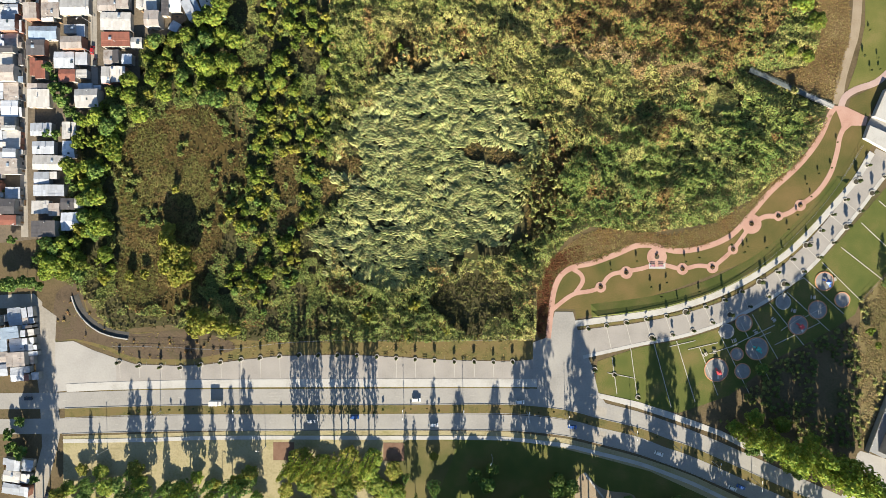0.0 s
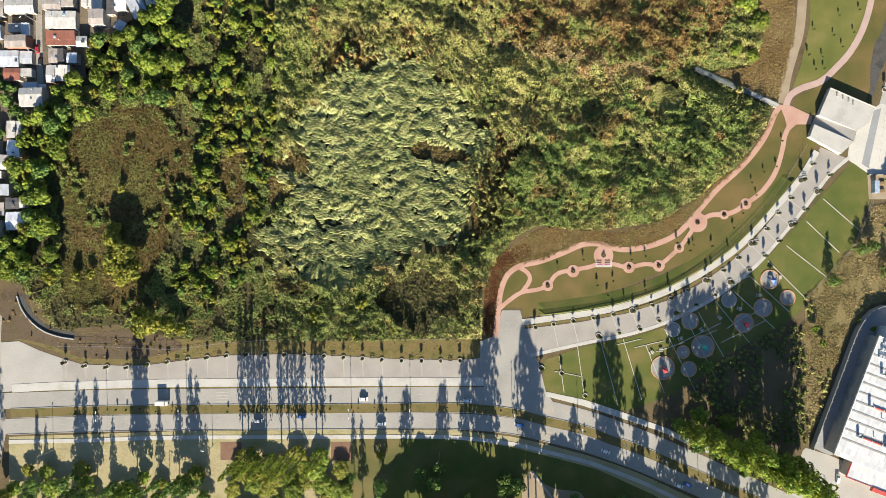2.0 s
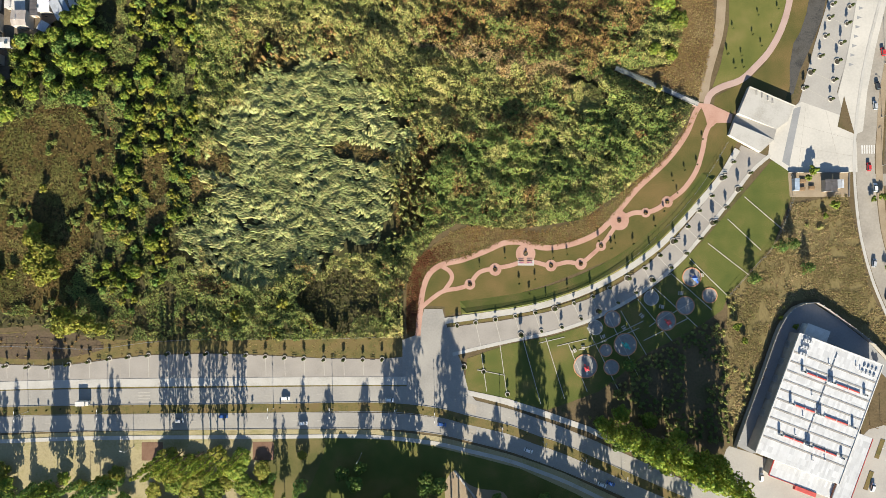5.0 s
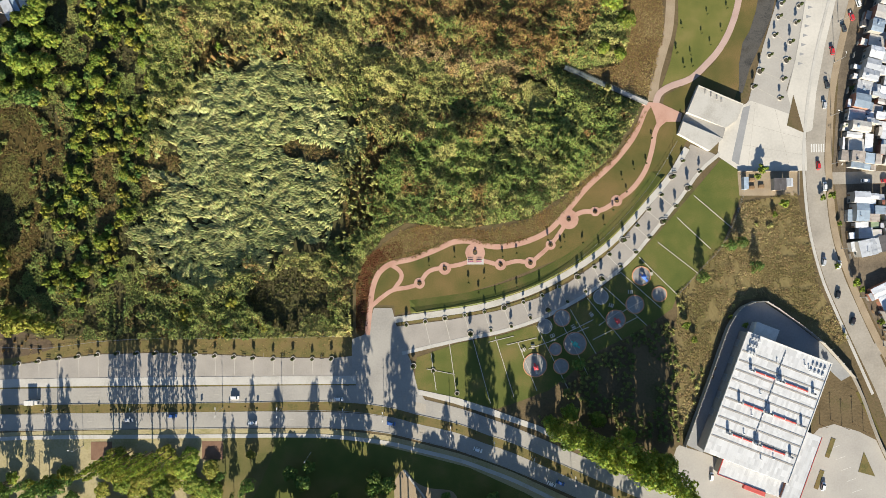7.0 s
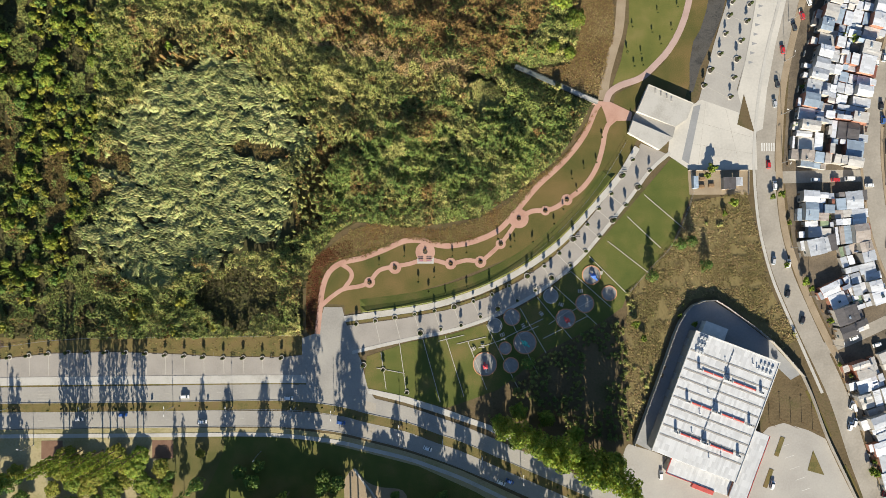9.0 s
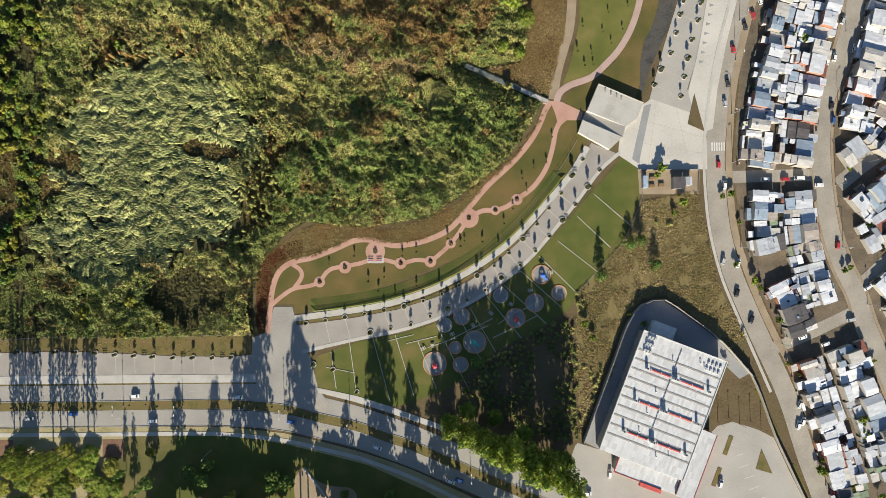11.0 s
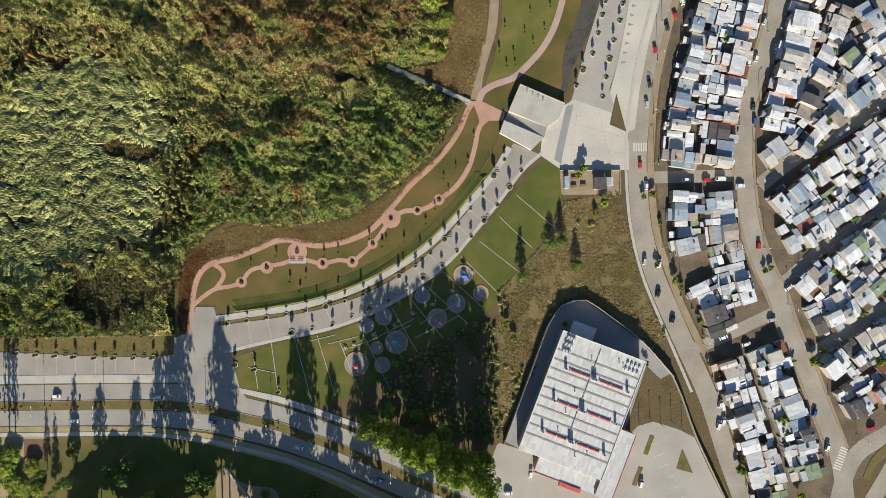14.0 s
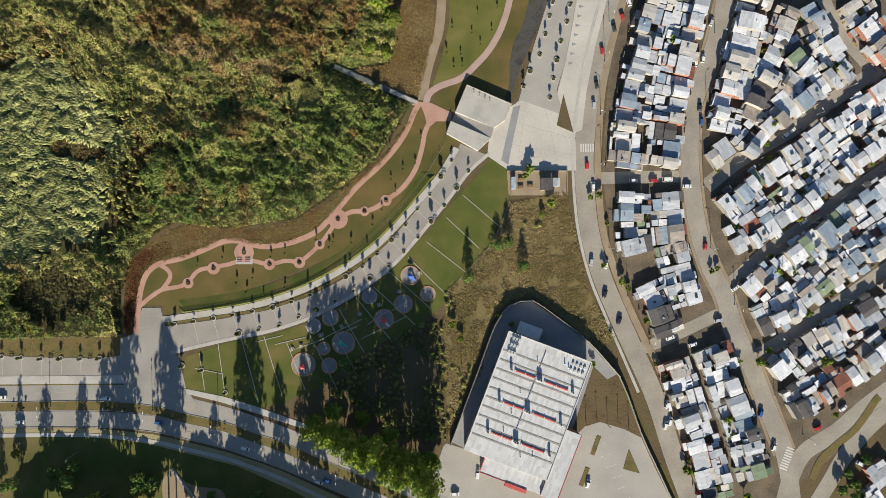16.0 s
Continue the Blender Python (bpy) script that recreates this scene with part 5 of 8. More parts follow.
BEDS = {
    "reed": [(-61.8, 6.7), (-51.8, 23.6), (-37.7, 40.4), (-51.7, 53.2), (-40.4, 71.5), (-23.4, 85.5), (-6.5, 93.8), (13.3, 94.3), (30.1, 79.5), (46.9, 63.9), (49.1, 51.3), (39.7, 40.1), (42.4, 11.9), (32.5, -0.7), (12.8, -6.2), (-6.9, -7.6), (-23.8, -24.4), (-40.7, -15.9), (-51.9, -7.4)],
    "marsh": [(-160.7, 52.4), (-149.3, 65), (-133.7, 72), (-113.9, 70.5), (-99.8, 57.7), (-97, 32.3), (-106.9, 18.2), (-109.8, 4.1), (-116.4, -7.1), (-122.6, -24.1), (-136.8, -32.5), (-155.2, -29.6), (-163.7, -15.4), (-158, 7.1), (-163.6, 29.8)],
    "pit": BED_PIT,
    "brown": [(64.1, 135.6), (173.3, 134.8), (176, 117.9), (159.1, 101.2), (150.7, 92.8), (133.9, 88.7), (111.5, 92.5), (91.9, 96), (77.9, 97.5), (49.9, 107.6), (55.6, 121.6)],
    "ridge": [(48.5, 105.3), (77.9, 98.4), (111.5, 90.3), (142.2, 81.6), (131, 78.9), (103.1, 86.1), (72.3, 93.3), (47, 100.5)],
    "green": [(55.1, 10), (52.4, 29.8), (69.4, 49.4), (92, 66.1), (111.8, 75.9), (142.9, 79.9), (165.4, 68.3), (183.7, 65.4), (179.3, 51.2), (165.1, 37.2), (145.2, 23.2), (125.4, 13.5), (97.2, 11.8), (69.1, 9.9)],
    "swirl": [(127.3, 80), (134.4, 83.4), (142.9, 79.9), (147, 72.8), (142.7, 67.1), (134.3, 67.2), (128.1, 71.5)],
    "golden": [(5, 136.1), (61.2, 135.6), (56.9, 107.5), (83.5, 93.3), (131, 78.9), (128.1, 56.5), (94.4, 39.8), (60.9, 54), (32.9, 90.8), (4.8, 99.4)],
    "soft_west": [(-60.4, 44.7), (-51.1, 47.3), (-40.5, 44.6), (-31.3, 34), (-36.6, 26), (-47.2, 18.2), (-59.2, 23.5)],
    "soft_east": [(47.4, 56), (61.1, 49.3), (61, 28.2), (55.8, 20.3), (53.1, 6), (42, 4), (42, 23), (45.3, 33.6)],
    "soft_north": [(-32.4, 104.1), (-15.1, 105.3), (-9.9, 96), (-12.6, 88.1), (-29.8, 84.2)],
    "soft_south": [(-84, 44), (-74, 50), (-69, 34), (-73, 12), (-80, 6), (-82, 24)],
    "lane": [(-88.6, 18.1), (-82.9, 18.1), (-81.6, -7.3), (-73.2, -24.2), (-72.4, -43.9), (-80.9, -43.9), (-83.6, -15.7), (-86.4, 1.2)],
}
slab("ground_open_marsh", BEDS["marsh"], 0.05, M["marsh_bed"], "brown matted grass of the open marsh", "marsh", smooth=3.0)
shrub_forms = []
for s in range(6):
    rg = np.random.default_rng(40 + s)
    bits = [core((0, 0, 0.35), (0.55, 0.55, 0.45), rg, 5)]
    for k in range(3):
        c = (0.38 * math.cos(2.1 * k + s), 0.38 * math.sin(2.1 * k + s), rg.uniform(0.3, 0.62))
        p, d = lobe_points(rg, 13, c, (0.5, 0.5, 0.36), -0.05, 1.1)
        bits.append(cards(p, d, 0.15, rg))
    shrub_forms.append(joined(bits))
blade_forms = []
for s in range(7):                                    # a lock of reeds: a bent, keeled tress that tapers to its tip
    rg = np.random.default_rng(60 + s)
    vv, ff = [], []
    for k in range(3):
        y0, ln, bend, w0 = (k - 1) * 0.2 + rg.uniform(-0.06, 0.06), rg.uniform(0.7, 1.1), rg.uniform(-0.28, 0.28), rg.uniform(0.11, 0.17)
        prof = [(-0.05, 0.1, 0.6), (0.15, 0.75, 1.0), (0.45, 1.0, 0.95), (0.75, 0.85, 0.65), (1.0, 0.5, 0.1)]
        i0 = len(vv)
        for px, pz, pw in prof:
            yy, ww = y0 + bend * px * px + 0.05 * math.sin(9 * px + k + s), w0 * pw
            vv += [(px * ln, yy - ww, max(0.0, pz - 0.34 * pw)), (px * ln, yy, pz), (px * ln, yy + ww, max(0.0, pz - 0.34 * pw))]
        for j in range(4):
            for q in (0, 1):
                ff.append((i0 + 3 * j + q, i0 + 3 * j + 3 + q, i0 + 3 * j + 4 + q, i0 + 3 * j + 1 + q))
    blade_forms.append((np.array(vv), np.array(ff)))
bush_forms = []
for s in range(5):
    rg = np.random.default_rng(70 + s)
    bits = []
    for k in range(6):
        c = (0.5 * math.cos(1.05 * k + s) * (k > 0), 0.5 * math.sin(1.05 * k + s) * (k > 0), rg.uniform(0.4, 0.75) + 0.12 * (k == 0))
        p, d = lobe_points(rg, 15, c, (rg.uniform(0.3, 0.46), rg.uniform(0.3, 0.46), 0.3), -0.2, 0.9)
        bits.append(cards(p, d, 0.15, rg))
        bits.append(core(c, (0.28, 0.28, 0.24), rg, 5))
    bush_forms.append(joined(bits))
tuft_forms = []
for s in range(5):
    rg = np.random.default_rng(80 + s)
    vv, ff = [], []
    for k in range(7):
        a, r, hh = rg.uniform(0, 6.28), rg.uniform(0.4, 0.9), rg.uniform(0.6, 1.0)
        c, d = math.cos(a), math.sin(a)
        i0 = len(vv)
        vv += [(-d * 0.12, c * 0.12, 0), (d * 0.12, -c * 0.12, 0), (c * r + d * 0.1, d * r - c * 0.1, hh), (c * r - d * 0.1, d * r + c * 0.1, hh)]
        ff.append((i0, i0 + 1, i0 + 2, i0 + 3))
    tuft_forms.append((np.array(vv), np.array(ff)))


fan_forms = []
for s in range(6):                                     # a tussock of long thin blades that bow outwards
    rg = np.random.default_rng(85 + s)
    vv, ff = [], []
    for k in range(10):
        a, r, hh, wd = rg.uniform(0, 6.28), rg.uniform(0.6, 1.1), rg.uniform(0.7, 1.0), rg.uniform(0.05, 0.09)
        c, d = math.cos(a), math.sin(a)
        i0 = len(vv)
        for t, z, q in ((0.02, 0.0, 0.7), (0.4, 0.9, 1.0), (1.0, 0.75, 0.35)):
            vv += [(c * r * t - d * wd * q, d * r * t + c * wd * q, hh * z), (c * r * t + d * wd * q, d * r * t - c * wd * q, hh * z)]
        ff += [(i0, i0 + 1, i0 + 3, i0 + 2), (i0 + 2, i0 + 3, i0 + 5, i0 + 4)]
    fan_forms.append((np.array(vv), np.array(ff)))


def marsh_plants():
    x, y = jitter_grid(WETLAND, 2.6, 3)
    k = ~(inside(BEDS["marsh"], x, y) | inside(BEDS["reed"], x, y))
    x, y = x[k], y[k]
    r = np.random.default_rng(4)
    stuff("marsh_undergrowth", tuft_forms, x, y, 1.5 + 1.0 * r.random(len(x)), 0.5 + 0.8 * r.random(len(x)), M["undergrowth"], "low rank undergrowth of the marsh", "undergrowth", seed=5)
    # open marsh: feathery tussocks in drifts over the brown grass
    x, y = jitter_grid(BEDS["marsh"], 1.7, 34)
    lump = 0.65 * lumps(x, y, 11.0, 35) + 0.35 * lumps(x, y, 4.0, 37) + 0.16 * (x < -143)
    for name, k, mat in (("marsh_tussocks", (lump > 0.40) & (lump <= 0.60), "plume"), ("olive_tussocks", lump > 0.60, "plume_green")):
        n = int(k.sum())
        stuff(name, fan_forms, x[k], y[k], 1.3 + 1.3 * r.random(n), 0.3 + 0.55 * r.random(n), M[mat], "feathery tall grass of the open marsh", "grass", seed=36)
    # feathery dry grass in drifts between bushes and reeds
    for q, bed_name in enumerate(("soft_west", "soft_east", "soft_south", "soft_north")):
        x, y = jitter_grid(BEDS[bed_name], 1.25, 140 + q)
        k = lumps(x, y, 6.0, 145 + q) > 0.3
        x, y = x[k], y[k]
        stuff("plume_grass", fan_forms, x, y, 1.5 + 1.3 * r.random(len(x)), 0.5 + 1.1 * lumps(x, y, 5.0, 150), M["plume"], "feathery brown grass among the bushes", "grass", seed=150 + q)
    # the close cover: sprays of leaves over a billowing surface
    x, y = jitter_grid(WETLAND, 0.43, 5)
    rng = np.random.default_rng(6)
    drift = [11 * (lumps(x, y, 6.0, q) - 0.5) + 3 * (lumps(x, y, 2.0, q + 9) - 0.5) for q in (61, 62)]
    bed = {k: inside(v, x + drift[0], y + drift[1]) for k, v in BEDS.items()}
    free = ~(bed["reed"] | bed["marsh"] | bed["pit"] | bed["lane"] | bed["swirl"])
    for bed_name in ("soft_west", "soft_east", "soft_south", "soft_north"):
        free &= ~(bed[bed_name] & (lumps(x, y, 3.0, 12) < 0.8))
    west = x < -55
    free &= ~((x > 150) & (np.abs((y - 88.6) + 0.45 * (x - 152)) < 1.6))
    free &= ~west | (lumps(x, y, 5.0, 13) > 0.5)
    free &= lumps(x, y, 2.4, 15) + 0.25 * rng.random(len(x)) > 0.29
    x, y, west = x[free], y[free], west[free]
    bed = {k: v[free] for k, v in bed.items()}
    puff = lambda px, py, size, q: 1 - np.abs(2 * lumps(px, py, size, q) - 1) ** 1.4

    def canopy(px, py):
        """Height of the leaves: low rank growth with swells, bushes and single shoots."""
        swell = 3.4 * lumps(px, py, 17.0, 77) ** 2 + 3.8 * puff(px + 0.5 * py, py, 7.0, 7) * lumps(px, py, 10.0, 17) + 2.5 * puff(px + 0.3 * py, py, 3.6, 8) ** 1.5 * (0.3 + 0.7 * lumps(px, py, 8.0, 18)) + 0.8 * lumps(px, py, 1.4, 9)
        beside = np.abs((py - 88.6) + 0.45 * (px - 152)) / 1.097
        near = np.where((px > 146) & (px < 196), np.clip((beside - 2.5) / 9.0, 0.0, 1.0), 1.0)
        return 0.4 + swell * np.where(px < -55, 0.35, 1.25) * near
    z = canopy(x, y)
    gx, gy = (canopy(x + 0.5, y) - z) / 0.5, (canopy(x, y + 0.5) - z) / 0.5
    tone, tone2 = lumps(x, y, 26.0, 1), lumps(x, y, 5.0, 2)
    mix = rng.random(len(x))
    brown = (bed["brown"] & (tone2 + mix * 0.6 > 0.6)) | bed["ridge"] | (tone + 0.4 * tone2 + 0.5 * mix > 1.45) | (lumps(x, y, 9.0, 14) + 0.25 * mix > 1.0)
    pale = ~brown & ~west & (tone * 0.6 + tone2 * 0.4 + rng.random(len(x)) * 0.4 > 0.76 - 0.14 * bed["golden"]) & ~(bed["green"] & (tone2 < 0.6))
    lush = bed["green"] & ~brown & ~pale
    ridge = bed["ridge"] & (tone2 + 0.4 * rng.random(len(x)) > 0.4)
    normal = np.stack((-gx - 0.15, -gy - 0.1, np.ones(len(x))), -1)
    normal = normal / np.linalg.norm(normal, axis=1, keepdims=True) + rng.normal(size=(len(x), 3)) * 0.42
    place = np.stack((x, y, z + 0.35 * (rng.random(len(x)) - 0.5)), -1)
    for name, mask, mat, label in (("marsh_shrubs", ~brown & ~pale & ~lush, "shrub", "dense green marsh shrubs"), ("lush_shrubs", lush, "shrub_green", "lush dark green marsh shrubs"), ("ridge_plants", ridge, "ridge_grass", "straw-coloured growth on a low ridge"), ("pale_marsh_shrubs", pale, "shrub_pale", "pale yellow-green marsh plants"), ("dry_shrubs", brown & ~ridge, "shrub_brown", "brown withered marsh plants")):
        v, f = cards(place[mask], normal[mask], 0.36, rng)
        tagged(quads_object(name, v, f, M[mat]), label, "shrubs", kind="stuff")
    # leaning rushes stand out of it here and there
    x, y = jitter_grid(WETLAND, 3.4, 16)
    bed = {k: inside(v, x, y) for k, v in BEDS.items()}
    k = ~(bed["reed"] | bed["marsh"] | bed["pit"] | bed["lane"] | bed["swirl"] | (x < -55)) & (lumps(x, y, 15.0, 18) > 0.45)
    x, y = x[k], y[k]
    dry = lumps(x, y, 20.0, 19) + 0.4 * bed["brown"][k] > 0.68
    for name, k, mat in (("leaning_rushes", ~dry, "shrub_pale"), ("dry_rushes", dry, "shrub_brown")):
        n = int(k.sum())
        stuff(name, blade_forms, x[k], y[k], 1.3 + 1.2 * rng.random(n), canopy(x[k], y[k]) + 0.5, M[mat], "leaning marsh rushes among the shrubs", "rushes", turn=np.pi + 2.2 * (rng.random(n) - 0.5), seed=51)
    lx, ly = jitter_grid(BEDS["lane"], 1.3, 45)
    stuff("creeper_cover", shrub_forms, lx, ly, 1.0 + 0.4 * rng.random(len(lx)), 0.5 + 0.3 * rng.random(len(lx)), M["shrub"], "smooth green creeping cover over a ditch", "creepers", seed=46)
    mx, my = jitter_grid(BEDS["marsh"], 3.6, 47)
    k = lumps(mx, my, 13.0, 48) + 0.35 * (mx > -115) * (my > 30) + 0.2 * rng.random(len(mx)) > 0.86
    mx, my = mx[k], my[k]
    stuff("marsh_bed_shrubs", bush_forms, mx, my, 1.3 + 1.3 * rng.random(len(mx)), 1.2 + 1.4 * rng.random(len(mx)), M["shrub"], "low green bushes in the open marsh", "bushes", seed=49)
    # larger bushes stand out of the cover
    bx, by = jitter_grid(WETLAND, 5.6, 41)
    ok = ~(inside(BEDS["reed"], bx, by) | inside(BEDS["marsh"], bx, by) | inside(BEDS["pit"], bx, by)) & (bx > -60)
    ok &= lumps(bx, by, 20.0, 42) + 0.4 * rng.random(len(bx)) > 0.86
    bx, by = bx[ok], by[ok]
    tint = lumps(bx, by, 30.0, 43) + 0.5 * (rng.random(len(bx)) - 0.5)
    for name, mask, mat in (("tall_bushes", tint < 0.5, "shrub"), ("pale_bushes", tint >= 0.5, "shrub_pale")):
        n = int(mask.sum())
        stuff(name, bush_forms, bx[mask], by[mask], 1.5 + 1.4 * rng.random(n), 2.4 + 1.9 * rng.random(n), M[mat], "rounded leafy bushes in the marsh", "bushes", seed=44)
    # reeds lie over in waves
    around = [(p[0] + (14 if p[0] > 15 else -14), p[1] + (12 if p[1] > 25 else -12)) for p in BEDS["reed"]]
    x, y = jitter_grid(around, 1.12, 15)
    r = np.random.default_rng(25)
    ragged = lambda q, m: m * (lumps(x, y, 9.0, q) - 0.5) + 5 * (r.random(len(x)) - 0.5)
    within = inside(BEDS["reed"], x + ragged(16, 18), y + ragged(17, 18))
    wave = 0.6 * lumps(x + 0.5 * y, 2.0 * y, 4.5, 21) + 0.4 * lumps(x, y, 2.0, 19)
    hx, hy = (26.1, 47.8)
    hollow = np.hypot((x - hx) / 19, (y - hy - 0.12 * (hx - x)) / 5) < 0.7 + 0.7 * lumps(x, y, 4.0, 20)
    keep = within & ((wave > 0.38) | (r.random(len(x)) < 0.28)) & ~hollow & (lumps(x, y, 14.0, 23) < 0.985)
    tx, ty = x[within & hollow], y[within & hollow]
    pick = r.random(len(tx)) < 0.4
    tx, ty = tx[pick], ty[pick]
    stuff("hollow_grass", fan_forms, tx, ty, 1.3 + 1.0 * r.random(len(tx)), 0.5 + 0.8 * r.random(len(tx)), M["plume"], "yellowish grass in the hollow of the reeds", "grass", seed=29)
    x, y, wave = x[keep], y[keep], wave[keep]
    flow = np.clip((x + 20) / 60, 0, 1)
    turn = np.pi - 0.45 + 1.1 * flow + 1.6 * (lumps(x, y, 14.0, 24) - 0.5) + 1.7 * (lumps(x, y, 5.0, 28) - 0.5) + 0.55 * (r.random(len(x)) - 0.5)
    stuff("reed_bed", blade_forms, x, y, 2.1 + 1.7 * r.random(len(x)), 0.7 + 3.2 * wave ** 1.3, M["reed"], "pale green reeds lying in waves", "reeds", turn=turn, seed=27)
    x, y = jitter_grid(BEDS["swirl"], 1.1, 55)
    stuff("pale_reed_patch", blade_forms, x, y, 2.2 + 1.4 * r.random(len(x)), 1.6 + 1.8 * lumps(x, y, 3.5, 56), M["shrub_pale"], "pale lodged reeds among the shrubs", "reeds", turn=2.5 + 3.0 * lumps(x, y, 7.0, 57), seed=58)
    # low sedge in the open marsh and the pit
    for name, bedname, mat, sp in (("marsh_sedge", "marsh", "sedge", 2.6), ("pit_sedge", "pit", "sedge", 2.0)):
        x, y = jitter_grid(BEDS[bedname], sp, 31)
        r = np.random.default_rng(32)
        stuff(name, tuft_forms, x, y, 0.7 + 0.6 * r.random(len(x)), 0.5 + 0.7 * r.random(len(x)), M[mat], "low brownish sedge on wet ground", "sedge", seed=33)


marsh_plants()


def woods(outline, spacing, kinds, seed, lo, hi, group, gap=0.0, avoid=(), low=1.0):
    rng = random.Random(seed)
    x, y = jitter_grid(outline, spacing, seed)
    hole = lumps(x, y, 16.0, seed)
    for a, b, g in zip(x, y, hole):
        if g < gap or any(inside(p, np.array([a]), np.array([b]))[0] for p in avoid):
            continue
        k = rng.uniform(lo, hi)
        tree(rng.choice(kinds), a, b, k, rng.uniform(0, 6.28), rng, group, k * low)


def wood_stuff(name, outline, spacing, kinds, seed, lo, hi, label, gap=0.0, avoid=()):
    """Close-grown bushes too many to count, joined: one mesh for each leaf colour."""
    rng = random.Random(seed)
    x, y = jitter_grid(outline, spacing, seed)
    hole = lumps(x, y, 16.0, seed)
    bits = {}
    for a, b, g in zip(x, y, hole):
        if g < gap or any(inside(p, np.array([a]), np.array([b]))[0] for p in avoid):
            continue
        bits.setdefault(rng.choice(kinds), []).append((a, b, rng.uniform(lo, hi), rng.uniform(0, 6.28)))
    for key, places in sorted(bits.items()):
        forms = []
        for trunk, crown in TREES[key][0]:
            v = np.empty(len(crown.vertices) * 3)
            crown.vertices.foreach_get("co", v)
            f = np.empty(len(crown.loops), int)
            crown.loops.foreach_get("vertex_index", f)
            forms.append((v.reshape(-1, 3) - np.array((0, 0, 0.5)), f.reshape(-1, 4)))
        q = np.array(places)
        stuff(name, forms, q[:, 0], q[:, 1], q[:, 2], q[:, 2], TREES[key][0][0][1].materials[0], label, "bushes", turn=q[:, 3], seed=seed)


G, Y, D = "clump_green", "clump_yellow", "clump_dark"
woods([(-179.7, 65.2), (-169.2, 73.6), (-162, 80.7), (-150.7, 85.7), (-150.1, 104.7), (-135, 107.4), (-122.2, 118.6), (-102.4, 125.5), (-99.7, 71.8), (-128, 74.8), (-156.4, 60.8), (-163.6, 32.6), (-160.8, -7), (-167.9, -15.4), (-185, -15.4), (-204.8, -6.8), (-191.2, 6.1), (-180.4, 11.5), (-180.6, 27), (-187.1, 32.1), (-187.1, 44), (-182, 51.9), (-182, 63.2)], 6.3, [G, G, Y, D, "broad_green", "broad_green", "broad_dark", "broad_green"], 11, 0.75, 1.2, "trees of the marsh wood", 0.16, [BEDS["marsh"]])
wood_stuff("marsh_bushes", [(-99.5, 131.2), (-51.5, 130.8), (-40.3, 102.5), (-51.6, 88.5), (-57.4, 51.8), (-63.1, 18), (-68.9, -10.1), (-88.7, -32.6), (-108.5, -15.6), (-105.6, 6.9), (-97, 32.3), (-96.9, 63.3), (-99.6, 97.3)], 4.5, [G, "broad_green", Y, D, G, Y], 12, 0.46, 0.86, "close-grown bushy trees in the marsh", 0.27, [BEDS["lane"], BEDS["soft_south"], BEDS["soft_west"]])
wood_stuff("scattered_bushes", [(-51.5, 130.8), (55.6, 130), (33, 107.7), (-6.4, 99.5), (-40.3, 99.7)], 7.5, [G, G, D, Y], 13, 0.5, 0.8, "scattered green bushes in the marsh", 0.4)

# ---- single trees ----
M["crown_small"] = surface("sapling_leaves", ((0.04, 0.06, 0.018), (0.09, 0.11, 0.03)), 1, 3, 0.8, 0, island=0.4, through=0.2)
tree_kind("sapling", "sapling", M["crown_small"], 4, "young staked tree with a small round crown")
def place_trees(key, spots, group="", seed=1):
    rng = random.Random(seed)
    for x, y, s in spots:
        tree(key, x, y, s, rng.uniform(0, 6.28), rng, group)


place_trees("broad_yellow", [(-134.7, 5.6, 1.2), (-128.6, -1.4, 1.5), (-133.1, -7, 1.4), (-125.3, -9.2, 1.4), (-129.7, -12.6, 1.2), (-134.7, 11.1, 0.8), (-116.7, -34.8, 1.4), (-120.9, -37.6, 1.2), (-108.3, -36.3, 1.1), (-122.2, -31.5, 1), (-102.8, -39, 0.8)], "yellow-green trees in the marsh")
place_trees("clump_yellow", [(-104.9, 18.6, 1.1), (-154.9, -12.5, 0.9), (-147.9, -11.1, 0.8), (-132.3, 30.7, 0.7), (-37.5, -32.4, 1), (-32.5, -31.1, 0.8), (-13.8, -26.9, 1), (-6.9, -35.3, 0.8), (1.5, -39.5, 0.8), (-18, -40.8, 0.9)], "yellow-green trees in the marsh")
place_trees("broad_green", [(-192, -5.4, 1), (-187.8, 4.4, 0.9), (-169.6, 26.6, 1.2), (-168.2, 12.7, 1.3), (-165.5, -1.3, 1), (-161.1, 51.6, 1.1), (170.6, 96.9, 0.8), (181.7, 110.6, 1.15), (174.9, 119, 1.3), (178.8, 94.1, 0.8)], "trees at the marsh edge")
# belt south of the road
place_trees("broad_yellow", [(-100.8, -113.2, 1.1), (-66.3, -107.7, 1.2), (-4.8, -101.5, 0.6), (-189.5, -120, 1)], "roadside trees", 2)
place_trees("tall", [(-175.8, -112.8, 0.6), (-171.6, -114.2, 0.5), (-155.2, -117.6, 0.95), (-152.3, -119.3, 0.9), (-146.1, -117.6, 0.95), (-138.2, -117, 0.6), (-126.3, -114.2, 1.15), (-122.3, -117.6, 1.1), (-115, -114.2, 0.7), (-105.4, -114.3, 0.85), (-99.1, -113.1, 0.95), (-96, -114.3, 0.9), (-91.8, -119.9, 0.6), (-18.5, -111, 0.55), (-4.5, -114.4, 0.9), (-14.3, -122.8, 0.7)], "tall roadside trees")
